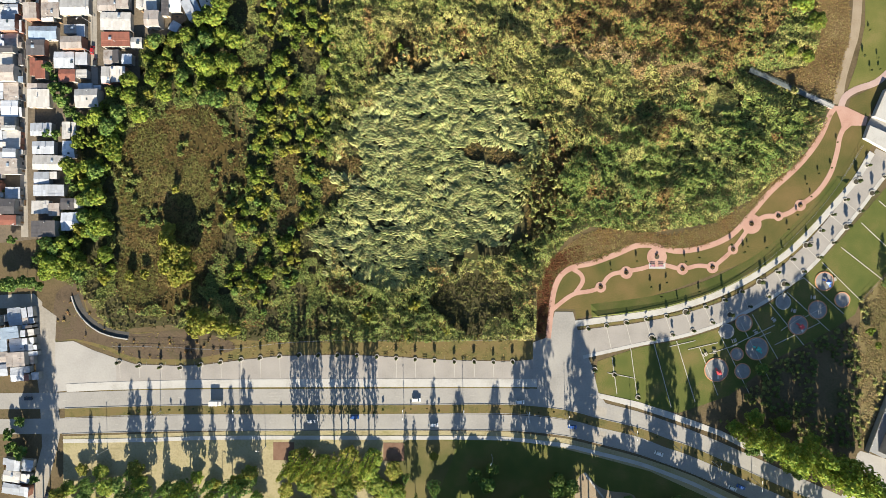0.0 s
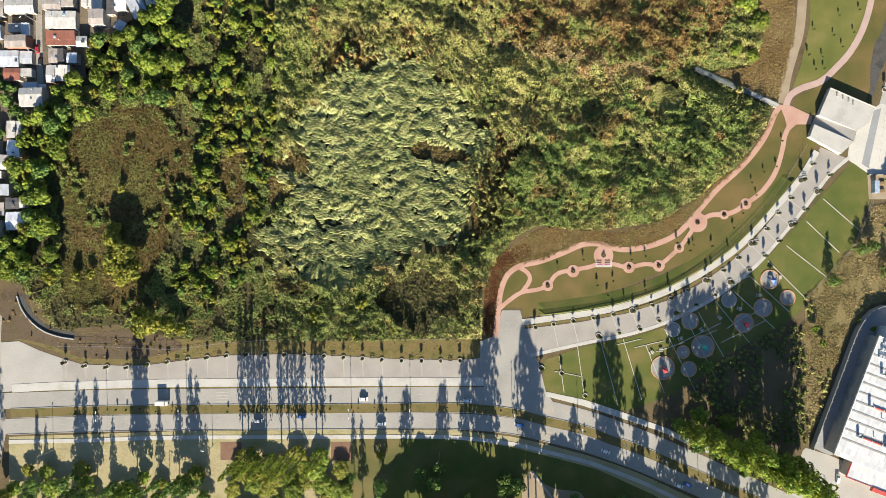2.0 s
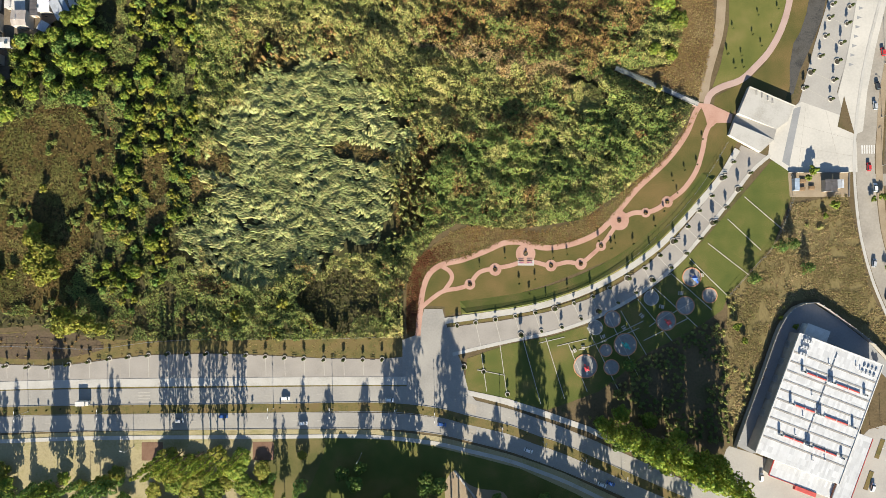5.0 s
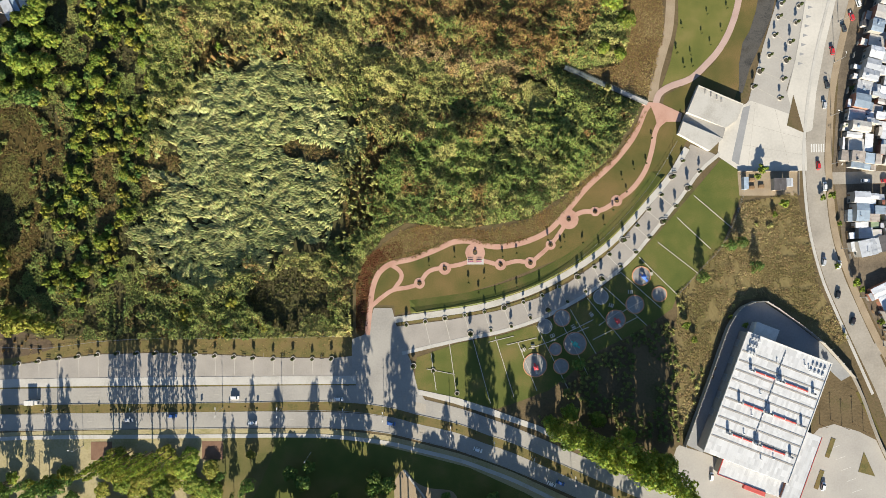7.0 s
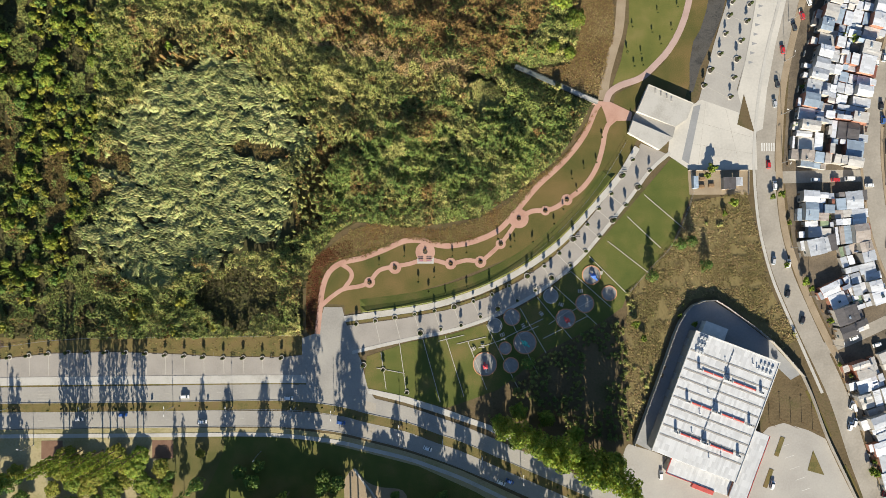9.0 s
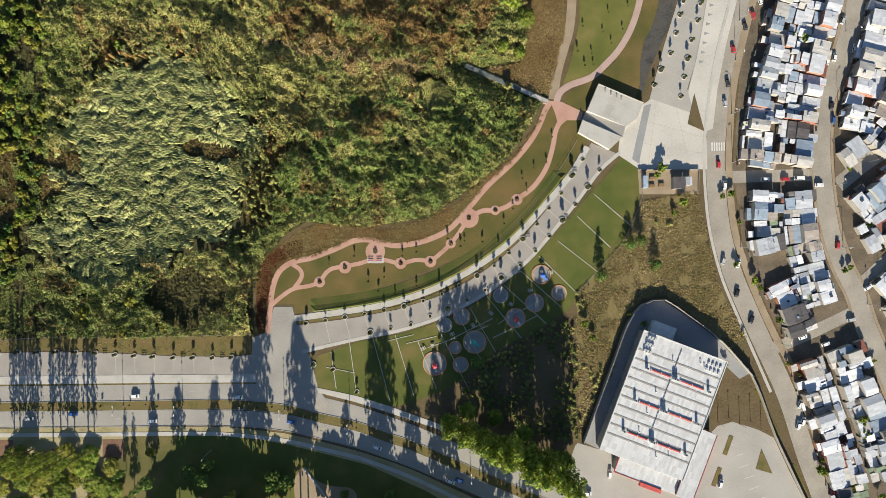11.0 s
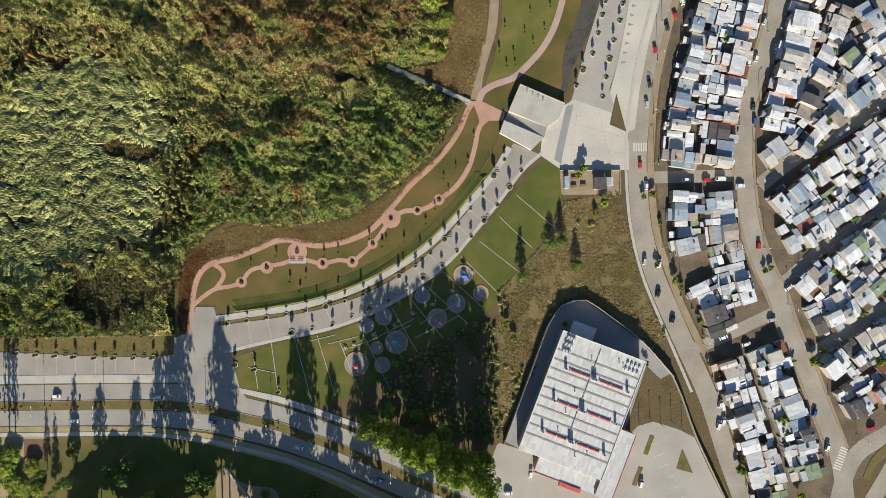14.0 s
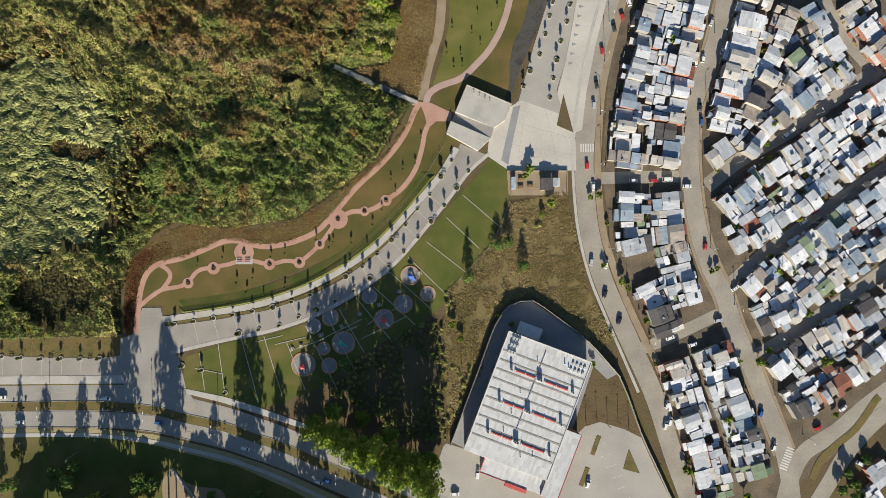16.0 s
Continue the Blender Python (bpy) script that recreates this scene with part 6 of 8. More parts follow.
place_trees("giant", [(37.5, -122.2, 0.75), (44.2, -124.5, 1), (49.6, -126, 1.08), (68.2, -136, 1.1), (72, -138, 1.0), (91.7, -132.2, 0.6), (106.2, -135.2, 1), (111.2, -137.2, 1.05), (124.1, -142.5, 0.9), (137, -146.9, 1), (143.1, -148.9, 1), (163.2, -158.4, 1), (170.2, -161.3, 1), (184.2, -167.2, 1)], "very tall roadside trees", 3)
# The last three stand out of view, added to shade the west street.
place_trees("giant", [(-124.3, -114.2, 0.8), (8.1, -128.4, 0.65), (26.4, -129.8, 0.7), (-204.5, -129.7, 0.95), (-200, -132.5, 1), (-196.6, -129.7, 0.9)], "very tall roadside trees", 31)
place_trees("giant", [(141.4, -88, 0.71), (148.4, -90.1, 0.80), (155.4, -93.8, 0.80), (161.5, -97.6, 0.84), (168, -100.5, 0.90), (172.8, -94.9, 0.86), (177.8, -104, 1.02), (184, -107.4, 0.98), (188.5, -101.3, 0.93), (194.1, -110.4, 1.02), (198.6, -112.1, 0.98), (144.8, -86.1, 0.67), (152.1, -89, 0.75), (158.8, -91.9, 0.75), (165.5, -95.4, 0.80), (180.7, -99.8, 0.98), (190.7, -105.8, 0.93)], "grove beside the store", 32)
place_trees("slim", [(-73.7, -101.9, 1), (-70.9, -100.2, 0.95), (-67.8, -101.9, 1.05), (-64.7, -100.2, 0.9), (-61.9, -101.9, 1), (-54.5, -100.3, 1), (-50.6, -102, 1.05), (-47.2, -100, 0.95), (-43.8, -102, 1), (-37.1, -101.4, 1.05), (-34.2, -100.3, 0.85)], "slender trees of the roadside grove", 33)
# Mostly out of view; added so that their shadows cover the south lawn.
wood_stuff("trees_beyond_lawn", [(-10, -146), (3.9, -130), (32, -126.2), (48.7, -127.9), (59.8, -129.2), (61.1, -149.9), (48.7, -145.3), (3.8, -146)], 8.6, ["broad_dark", "broad_green"], 41, 1.5, 2.1, "dense trees, mostly out of view, added to shade the lawn")
# Unseen belt, scaled until its shadows reach the lawn and carriageways.
wood_stuff("trees_beyond_road", [(83, -134), (129.7, -148.1), (163.2, -162.6), (157.4, -176.5), (118.3, -164.7), (83, -156)], 8.6, ["broad_dark", "broad_green"], 45, 1.9, 2.7, "dense unseen trees added to shade the road and lawn")
woods([(-77.1, -101.9), (-63.5, -99.7), (-41, -99.7), (-26.9, -103.7), (-19.9, -111.5), (-18.6, -128.4), (-41.1, -129.8), (-79.2, -129.8)], 7.8, ["broad_green", "broad_yellow", "broad_green", "broad_yellow"], 42, 0.95, 1.4, "roadside grove", low=0.36)
woods([(-188.6, -103.4), (-171, -105.7), (-137, -108), (-86.1, -107), (-83.4, -128.3), (-188.6, -128.3)], 8.8, ["broad_dark", "broad_green", "broad_green", "broad_yellow"], 43, 0.8, 1.25, "roadside grove", low=0.45)
woods([(143.2, -86.5), (165, -89.5), (196, -103.5), (203, -110), (203, -120.6), (175.7, -112), (148.5, -98)], 8.5, ["broad_green", "broad_dark", "eucalypt"], 44, 0.75, 1.05, "grove beside the store")
place_trees("broad_green", [(151, -82.2, 1.1), (164.7, -85.7, 1), (178.4, -93.6, 1.1), (141.3, -87.1, 1), (198.4, -106.5, 1.1)], "grove beside the store", 5)
rng = random.Random(6)
for x, y, k in [(217.7, -16.9, 0.43), (232.4, -1.6, 0.3), (237.6, 0.1, 0.38), (245.2, -11.8, 0.34), (156.3, -58.7, 0.3)]:
    tree("tall", x, y, 0.85, rng.uniform(0, 6.28), rng, "slender trees by the lawn", k)
place_trees("clump_green", [(248.8, 36.1, 0.8), (246.8, 32.7, 0.6), (238.9, -41.1, 0.5), (231.9, -36.8, 0.4), (209.4, -40.8, 0.7), (213.6, -47.8, 0.6), (259.3, 19.1, 0.8), (255, 13.5, 0.5), (279.5, -61.2, 0.5), (283.4, 23.1, 0.6), (312.3, 72.2, 0.5), (321.2, 100.5, 0.7), (403.4, 85.7, 0.9), (370.2, 57.6, 1), (371.9, -15.9, 0.8), (387.2, -37.2, 0.7), (362.7, -60.8, 0.8), (395.3, -61.2, 0.9), (345.3, -90.1, 0.9), (346.6, -95.7, 0.8), (354.6, -128.1, 0.8), (325.2, -113.7, 0.7), (294.1, -20.7, 0.7)], "garden trees", 7)
place_trees("clump_dark", [(-195.1, 91.2, 0.9), (-192.6, 86.7, 0.8), (-191.7, 80.5, 1.1), (-188.4, 74.9, 1.2), (-183.9, 69.3, 1.1), (-180.5, 66.5, 0.9), (-186.7, 80, 1), (-196.3, 58.7, 0.8), (-191.8, 58.1, 0.8), (-185.1, 35.7, 0.8), (-208.4, -98.9, 1.2), (-213.4, -96.1, 1.1), (-209.8, -83.6, 0.9), (-215.4, -90.5, 1), (-202.8, -112.9, 0.8), (-215.3, -54.2, 0.5), (-213.8, 5.9, 0.8)], "garden trees", 8)


rng = random.Random(55)
for i, (x, y) in enumerate(spline(MID, 6.2)[5:62]):
    if rng.random() < 0.62:
        tree("sapling", x + rng.uniform(-1.5, 1.5), y + rng.uniform(-1.2, 1.2), rng.uniform(0.45, 0.75), rng.uniform(0, 6.28), rng, "young trees of the median")
place_trees("clump_dark", [(405, -116.6, 0.9), (408.3, -122.2, 1), (402, -125, 0.9), (410.4, -128.4, 1), (415, -110.3, 0.8)], "garden trees", 23)
place_trees("broad_dark", [(-216.8, -16.6, 0.85), (-212.3, -15.8, 0.95), (-207.8, -15, 0.8), (-203.4, -15, 0.75), (-200, -17.2, 0.6), (-195.5, 4.4, 0.9), (-191.3, 1.6, 0.9)], "trees above the lane", 19)
place_trees("broad_dark", [(14.4, -110.1, 0.9), (21, -114.5, 1), (23.8, -107.4, 0.8), (62.3, -115.7, 0.9), (54.9, -118.4, 0.9), (113.3, -123.3, 0.8), (55.6, -112.9, 0.9), (60.3, -117.6, 0.9), (90.4, -123, 0.6)], "trees on the shaded lawn", 9)


# ---- tree rings ----


def ring_planter(x, y, r, tall, label):
    """A concrete ring with soil and a staked young tree."""
    root = thing("tree_ring", Matrix.Translation((x, y, 0.08)), label, "planter", "tree rings of the parking bays")
    part("ring_wall", ring(bmesh.new(), r - 0.32, r, -0.1, 0.32), M["line"], root, "pale concrete ring")
    bm = bmesh.new()
    bmesh.ops.create_cone(bm, cap_ends=True, segments=16, radius1=r - 0.33, radius2=r - 0.5, depth=0.3, matrix=Matrix.Translation((0, 0, 0.08)))
    part("soil", bm, M["shade_soil"], root)
    return root




def rings(spots, group):
    rng = random.Random(77)
    for x, y, r in spots:
        ring_planter(x, y, r, 0, "concrete tree ring on the paving" if r < 1.5 else "wide concrete tree ring on the paving")
        tree("sapling", x, y, rng.uniform(0.8, 1.05) * (1.0 if r < 1.5 else 1.25), rng.uniform(0, 6.28), rng, group)


rings([(-161.8, -55.2, 1.15), (-151.9, -57, 1.15), (-141.1, -57.6, 1.15), (-131.2, -57.9, 1.15), (-121, -56.5, 1.15), (-111.1, -55.4, 1.15), (-100.9, -54, 1.15), (-91.3, -53.2, 1.15), (-81.7, -52.4, 1.15), (-71.8, -51.8, 1.15), (-62.2, -51.9, 1.15), (-52.7, -51.9, 1.15), (-43.1, -52.2, 1.15), (-33.2, -52.8, 1.15), (-23.6, -53.6, 1.15), (-14.1, -54.2, 1.15), (-4.5, -54.8, 1.15), (5.3, -55.4, 1.15), (15.2, -55.4, 1.15), (24.7, -55.7, 1.15), (34.3, -55.5, 1.15)], "young trees of the parking")
rings([(71.6, -39.1, 1), (80.9, -37.8, 1.2), (90.7, -36.3, 1.3), (100.5, -34.7, 1), (110.4, -33.1, 1), (120.2, -31.3, 1.6), (129.8, -28.6, 1), (139.1, -25.3, 1), (147.6, -21.1, 1), (156.7, -16.4, 1.6), (165.2, -11.5, 1), (172.6, -5.3, 1), (179.7, 1.7, 1.6), (186.8, 8.9, 1), (192.8, 16.8, 1), (199.1, 24.1, 1), (204.6, 33.1, 1.6), (210.1, 41, 1)], "young trees of the promenade")
rings([(103.3, -44, 1.6), (113.4, -42.2, 1), (123.5, -40.3, 1), (133.1, -36.2, 1), (141.9, -32.6, 1.6), (151.5, -28.5, 1), (160.5, -23.5, 1), (168.8, -17.4, 1.6), (178.2, -11.3, 1), (185.8, -4.3, 1), (193, 2.9, 1), (199.6, 10.8, 1.6), (206.2, 18.4, 1), (212.5, 27.4, 1.6), (218.5, 35.5, 1), (74.8, -59.7, 1.5), (84.6, -62.1, 1.2), (96.3, -73.4, 1.2)], "young trees of the promenade")
rings([(246.5, 77.9, 1.2), (250, 85.8, 1.6), (255, 93.8, 1.2), (257.9, 104, 1.2), (260, 113.1, 1.2), (261.8, 120.2, 1.2), (259.8, 72.1, 1.2), (261.6, 81.8, 1.2), (263.5, 91.2, 1.6), (265.6, 100.3, 1.2), (268.8, 110.2, 1.2), (270.4, 118.8, 1.2)], "young trees of the eastern parking")


# ---- paving lines ----
def line_strip(name, a, b, width, top, material, parent):
    d = Vector((b[0] - a[0], b[1] - a[1])).normalized()
    n = Vector((-d.y, d.x)) * width / 2
    return part(name, prism(bmesh.new(), [(a[0] + n.x, a[1] + n.y), (b[0] + n.x, b[1] + n.y), (b[0] - n.x, b[1] - n.y), (a[0] - n.x, a[1] - n.y)], top - 0.15, top), material, parent)


bays = bpy.data.objects["parking_west"]
for x, y in [(-161.8, -55.2), (-151.9, -57), (-141.1, -57.6), (-131.2, -57.9), (-121, -56.5), (-111.1, -55.4), (-100.9, -54), (-91.3, -53.2), (-81.7, -52.4), (-71.8, -51.8), (-62.2, -51.9), (-52.7, -51.9), (-43.1, -52.2), (-33.2, -52.8), (-23.6, -53.6), (-14.1, -54.2), (-4.5, -54.8), (5.3, -55.4), (15.2, -55.4), (24.7, -55.7), (34.3, -55.5)]:
    line_strip("bay_line", (x, y - 1.2), (x + 0.2, -63.3), 0.28, 0.09, M["line"], bays)
prom = bpy.data.objects["promenade"]
for a, b in zip([(80.9, -38.4), (90.7, -37.1), (100.5, -35.5), (110.4, -34), (120.2, -32.1), (129.8, -29.4), (139.1, -26.1), (147.6, -22), (156.7, -17.6), (165.2, -12.3), (172.6, -6.2), (179.7, 0.8), (186.8, 8.1), (192.8, 16), (199.1, 23.3)], [(83.3, -49.4), (93.4, -47.8), (103.3, -45.1), (113.4, -43), (123.5, -40.9), (133.1, -37), (141.9, -33.5), (151.5, -29.4), (160.5, -24.4), (168.8, -18.6), (178.1, -12.2), (185.8, -5.2), (193, 2.1), (199.6, 9.9), (206.1, 17.5)]):
    line_strip("bay_line", a, b, 0.3, 0.09, M["line"], prom)
lawn = bpy.data.objects["ground_play_lawn"]
for a, b in zip([(83.6, -53.6), (92.8, -48.7), (104.4, -46.8), (115.6, -45.6), (126.8, -48.5), (136.2, -40.7), (147.5, -36.6), (153.1, -32.5), (161.6, -26.9), (170.2, -21.4), (178.7, -14.4), (187.8, -6.9), (197.2, 0.6), (207.2, 12.7), (215.8, 23.7), (81.3, -61.2), (121.2, -49.8), (112.2, -48.3), (131.9, -51.9), (153, -45.2), (167.2, -40.5), (178.5, -34.2), (164.4, -37.7), (157.4, -24.1), (164.3, -47.5)], [(86, -71.9), (96, -73.4), (112.8, -78.4), (124.6, -75.8), (135.9, -72.5), (151.9, -72.7), (161.8, -65.8), (165.6, -54.6), (178.4, -47.7), (191.1, -40.8), (198.3, -32.4), (206.3, -25.5), (218.8, -16.6), (223.5, -3), (236, 5.9), (95.3, -64.1), (136.1, -46.4), (124.9, -45.4), (146, -47.3), (162.1, -41.3), (178.5, -33.1), (189.8, -28.1), (141.7, -48.7), (178.7, -14.4), (186.9, -36.5)]):
    line_strip("terrace_edge", a, b, 0.32, 0.2, M["line"], lawn)
for x, y, r in [(153, 12.4, 4.9), (106.1, -3.8, 4.9), (143.8, -0.2, 2.5), (133.6, -9.1, 2.9), (118.7, -9.8, 2.9), (90.9, -11.5, 3.1), (78.2, -18.7, 2.7), (166.3, 16.2, 2.4), (177.1, 21.5, 2.8)]:
    bm = bmesh.new()
    bmesh.ops.create_cone(bm, cap_ends=True, segments=32, radius1=r, radius2=r, depth=0.4, matrix=Matrix.Translation((x, y, -0.07)))
    tagged(mesh_object("path_circle", bm, M["redpath"]), "round terracotta resting place on the path", "path", kind="structure")
    bm = bmesh.new()
    bmesh.ops.create_cone(bm, cap_ends=True, segments=18, radius1=1.2, radius2=1.1, depth=0.5, matrix=Matrix.Translation((x, y, 0.05)))
    tagged(mesh_object("planting_bed", bm, M["shade_soil"]), "round planted bed in the terracotta circle", "planter")
slab("path_bay", [(102.2, -5.1), (110.3, -5.2), (110.3, -9.7), (102.1, -9.6)], 0.115, M["pale"], "pale paved bench bay", "path")


# ---- play rings ----
M["sand"] = surface("pale_sand", ((0.21, 0.205, 0.195), (0.31, 0.30, 0.28)), 0.4, 3, 0.95, 0.2)
M["orange"] = surface("orange_rim", ((0.5, 0.22, 0.11), (0.6, 0.32, 0.18)), 0.5, 4, 0.7, 0.1)
M["play_red"] = surface("red_plastic", ((0.55, 0.05, 0.06), (0.65, 0.08, 0.09)), 0.5, 4, 0.4, 0)
M["play_blue"] = surface("blue_plastic", ((0.05, 0.12, 0.45), (0.08, 0.2, 0.6)), 0.5, 4, 0.4, 0)
M["play_teal"] = surface("teal_plastic", ((0.03, 0.35, 0.30), (0.05, 0.45, 0.40)), 0.5, 4, 0.4, 0)
for x, y, r, rim in [(135.2, -59.9, 5.6, 1), (140.4, -40.8, 3.3, 0), (148.9, -36.7, 3.9, 1), (145.4, -52.1, 2.9, 1), (155.2, -49.4, 5.4, 1), (148.1, -60.6, 3.6, 1), (168.4, -26.4, 3.4, 0), (175.6, -37.8, 4.6, 1), (188.8, -16.2, 4.4, 1), (185.3, -30.3, 4.3, 1), (197.5, -25.4, 3.5, 1)]:
    bm = bmesh.new()
    bmesh.ops.create_cone(bm, cap_ends=True, segments=30, radius1=r, radius2=r, depth=0.4, matrix=Matrix.Translation((x, y, -0.08)))
    pad = tagged(mesh_object("play_ring", bm, M["sand"]), "round sand play area with an orange rim" if rim else "round pale sand play area", "playground", "play rings")
    part("rim", ring(bmesh.new(), r - 0.02, r + 0.42, -0.2, 0.28, 30, x, y), M["orange"] if rim else M["line"], pad)


def slide_tower(x, y, turn, mats):
    root = thing("play_tower", Matrix.Translation((x, y, 0.1)) @ Matrix.Rotation(turn, 4, "Z"), "play tower with coloured roof and slide", "playground")
    for px in (-0.8, 0.8):
        for py in (-0.8, 0.8):
            part("post", tube(bmesh.new(), (px, py, 0), (px, py, 2.9), 0.07, 0.07), M["steel"], root)
    part("deck", box(bmesh.new(), -0.9, 0.9, -0.9, 0.9, 1.3, 1.42, 0.02), M["timber"], root)
    bm = bmesh.new()
    bmesh.ops.create_cone(bm, cap_ends=True, segments=4, radius1=1.6, radius2=0.1, depth=1.0, matrix=Matrix.Translation((0, 0, 3.3)) @ Matrix.Rotation(math.pi / 4, 4, "Z"))
    part("roof", bm, mats[0], root)
    part("slide", lean_to(bmesh.new(), -0.45, 0.45, -0.9, -3.6, 1.4, 0.25, 0.1), mats[1], root)
    part("ladder", lean_to(bmesh.new(), -0.4, 0.4, 0.9, 1.8, 1.35, 0.05, 0.08), mats[0], root)


slide_tower(*(135.2, -60.7), 0.2, (M["play_red"], M["white"]))
slide_tower(*(154.7, -49.4), 0.9, (M["play_teal"], M["play_teal"]))
slide_tower(*(175.9, -38.4), 0.6, (M["play_red"], M["white"]))
slide_tower(*(189.1, -16.5), 0.8, (M["play_blue"], M["play_blue"]))


# ---- concrete decks at the east end of the park ----
def deck(name, outline, z, label, rails=()):
    root = mesh_object(name, prism(bmesh.new(), outline, -0.3, z), M["pale"])
    tagged(root, label, "platform", kind="structure")
    for a, b in rails:
        d = Vector((b[0] - a[0], b[1] - a[1])).normalized()
        n = Vector((-d.y, d.x)) * 0.12
        part("parapet", prism(bmesh.new(), [(a[0] + n.x, a[1] + n.y), (b[0] + n.x, b[1] + n.y), (b[0] - n.x, b[1] - n.y), (a[0] - n.x, a[1] - n.y)], z - 0.1, z + 0.5), M["kerb"], root)
    return root


p = [(218.1, 78.4), (240.4, 68.6), (237, 60.9), (231.2, 57), (212.3, 65.1), (229.8, 51.9), (210, 60.6), (223.2, 45.7), (207.7, 54.4)]
upper = deck("deck_upper", [p[0], p[1], p[2], p[3], p[4]], 2.2, "raised concrete viewing deck", ((p[0], p[4]), (p[0], p[1])))
deck("deck_lower", [(p[6][0], p[6][1] - .1), (p[5][0], p[5][1] - .1), p[7], p[8]], 2.2, "raised concrete deck beside the ramp", ((p[6], p[8]),))
for x, y in [(221.5, 75), (224.3, 73.5), (227.1, 72.1), (229.4, 70.7)]:
    part("deck_seat", box(bmesh.new(), x - 0.35, x + 0.35, y - 0.9, y + 0.9, 2.2, 2.65, 0.05), M["kerb"], upper, "concrete seat block")


def ramp():
    a, b, c, d = p[4], p[3], p[5], p[6]
    bm = bmesh.new()
    top = [bm.verts.new((*q, z)) for q, z in ((a, 0.13), (b, 2.16), (c, 2.16), (d, 0.13))]
    low = [bm.verts.new((*q, -0.3)) for q in (a, b, c, d)]
    bm.faces.new(top)
    for i in range(4):
        j = (i + 1) % 4
        bm.faces.new((low[i], low[j], top[j], top[i]))
    bmesh.ops.recalc_face_normals(bm, faces=bm.faces)
    tagged(mesh_object("deck_ramp", bm, M["concrete"]), "sloping concrete ramp between the decks", "ramp", kind="structure")


ramp()


# ---- footbridge ----
M["grate"] = surface("grey_green_grating", ((0.10, 0.115, 0.11), (0.17, 0.19, 0.18)), 0.6, 5, 0.75, 0.1)


def footbridge():
    a, b, c = [(152, 88.6), (179.6, 75.9), (193.1, 70.1)]
    m = frame_of(a, c)
    ln, mid = math.dist(a, c), math.dist(a, b)
    root = thing("footbridge", m, "narrow steel-grated footbridge over the marsh", "bridge")
    n = int(mid / 0.9)
    for i in range(n):
        part("grate_panel", box(bmesh.new(), i * mid / n + 0.03, (i + 1) * mid / n - 0.03, -0.9, 0.9, 1.02, 1.1), M["grate"], root)
    part("end_deck", box(bmesh.new(), mid, ln, -1.0, 1.0, 0.2, 1.1), M["pale"], root, "pale concrete approach")
    for s in (-1, 1):
        part("rail", tube(bmesh.new(), (0, s * 1.0, 2.0), (ln, s * 1.0, 2.0), 0.05, 0.05), M["grate"], root)
        part("edge_beam", box(bmesh.new(), 0, ln, s * 1.0 - 0.08, s * 1.0 + 0.08, 0.8, 1.14), M["grate"], root)
        for i in range(0, int(ln / 2.5) + 1):
            part("post", tube(bmesh.new(), (i * 2.5, s * 1.0, -0.3), (i * 2.5, s * 1.0, 2.0), 0.06, 0.05, 6), M["grate"], root)


footbridge()


# ---- street lamps ----
def street_lamp_kind(arms, tall):
    root = thing("street_lamp", Matrix.Identity(4), "grey steel street lamp with two arms" if arms == 2 else "grey steel street lamp with one arm", "lamp", "street lamps")
    part("pole", tube(bmesh.new(), (0, 0, 0), (0, 0, tall), 0.14, 0.08), M["steel"], root)
    part("base", tube(bmesh.new(), (0, 0, 0), (0, 0, 0.5), 0.26, 0.24), M["kerb"], root)
    for i in range(arms):
        s = 1 - 2 * i
        part("arm", tube(bmesh.new(), (0, 0, tall - 0.1), (0, s * 1.6, tall + 0.3), 0.06, 0.05), M["steel"], root)
        part("lamp_head", box(bmesh.new(), -0.2, 0.2, min(s * 1.4, s * 2.5), max(s * 1.4, s * 2.5), tall + 0.24, tall + 0.4, 0.05), M["white"], root, "pale lamp head")
    return root


lamp2, lamp1 = street_lamp_kind(2, 9.0), street_lamp_kind(1, 8.0)
spots2 = [(-141.2, -79.6), (-101.6, -79.1), (-60.6, -79.2), (-19.8, -79.2), (9.7, -79.6), (41.2, -80.5), (60.2, -82.2), (92.8, -89.4), (113.8, -96.9), (132.8, -105.1), (152.4, -113.7)]
lamp2.matrix_basis = Matrix.Translation((*spots2[0], 0.16))
for x, y in spots2[1:]:
    copy_thing(lamp2, Matrix.Translation((x, y, 0.16)))
spots1 = [(287.7, 90.1), (290.2, 110.1), (285.3, 63.1), (285.3, 38.9), (288.7, -3.7), (297.5, -27.9), (308.5, -52.1), (325.3, -74.9), (333.4, -100.4), (343.5, 104), (338.7, 64), (336.7, 27), (339.9, -4.3), (351.5, -32.8), (370.7, -78.3), (352.6, 38.3), (393, 62.1), (410.4, 76.3), (357.4, -17.2), (390.7, 8), (415.3, 26.3), (372.6, -50), (405.8, -30.5), (384.7, -98.3), (-209, 75.3), (-209, 41.3), (-208.9, 109.3), (-176.2, 114.7), (-174.8, 99.2), (-210.5, 13), (-168.1, -98.7), (-88.9, -97.4), (23.7, -101.8), (-110.2, -119.9)]
lamp1.matrix_basis = Matrix.Translation((*spots1[0], 0.05))
for i, (x, y) in enumerate(spots1[1:]):
    copy_thing(lamp1, Matrix.Translation((x, y, 0.05)) @ Matrix.Rotation(i * 1.3, 4, "Z"))


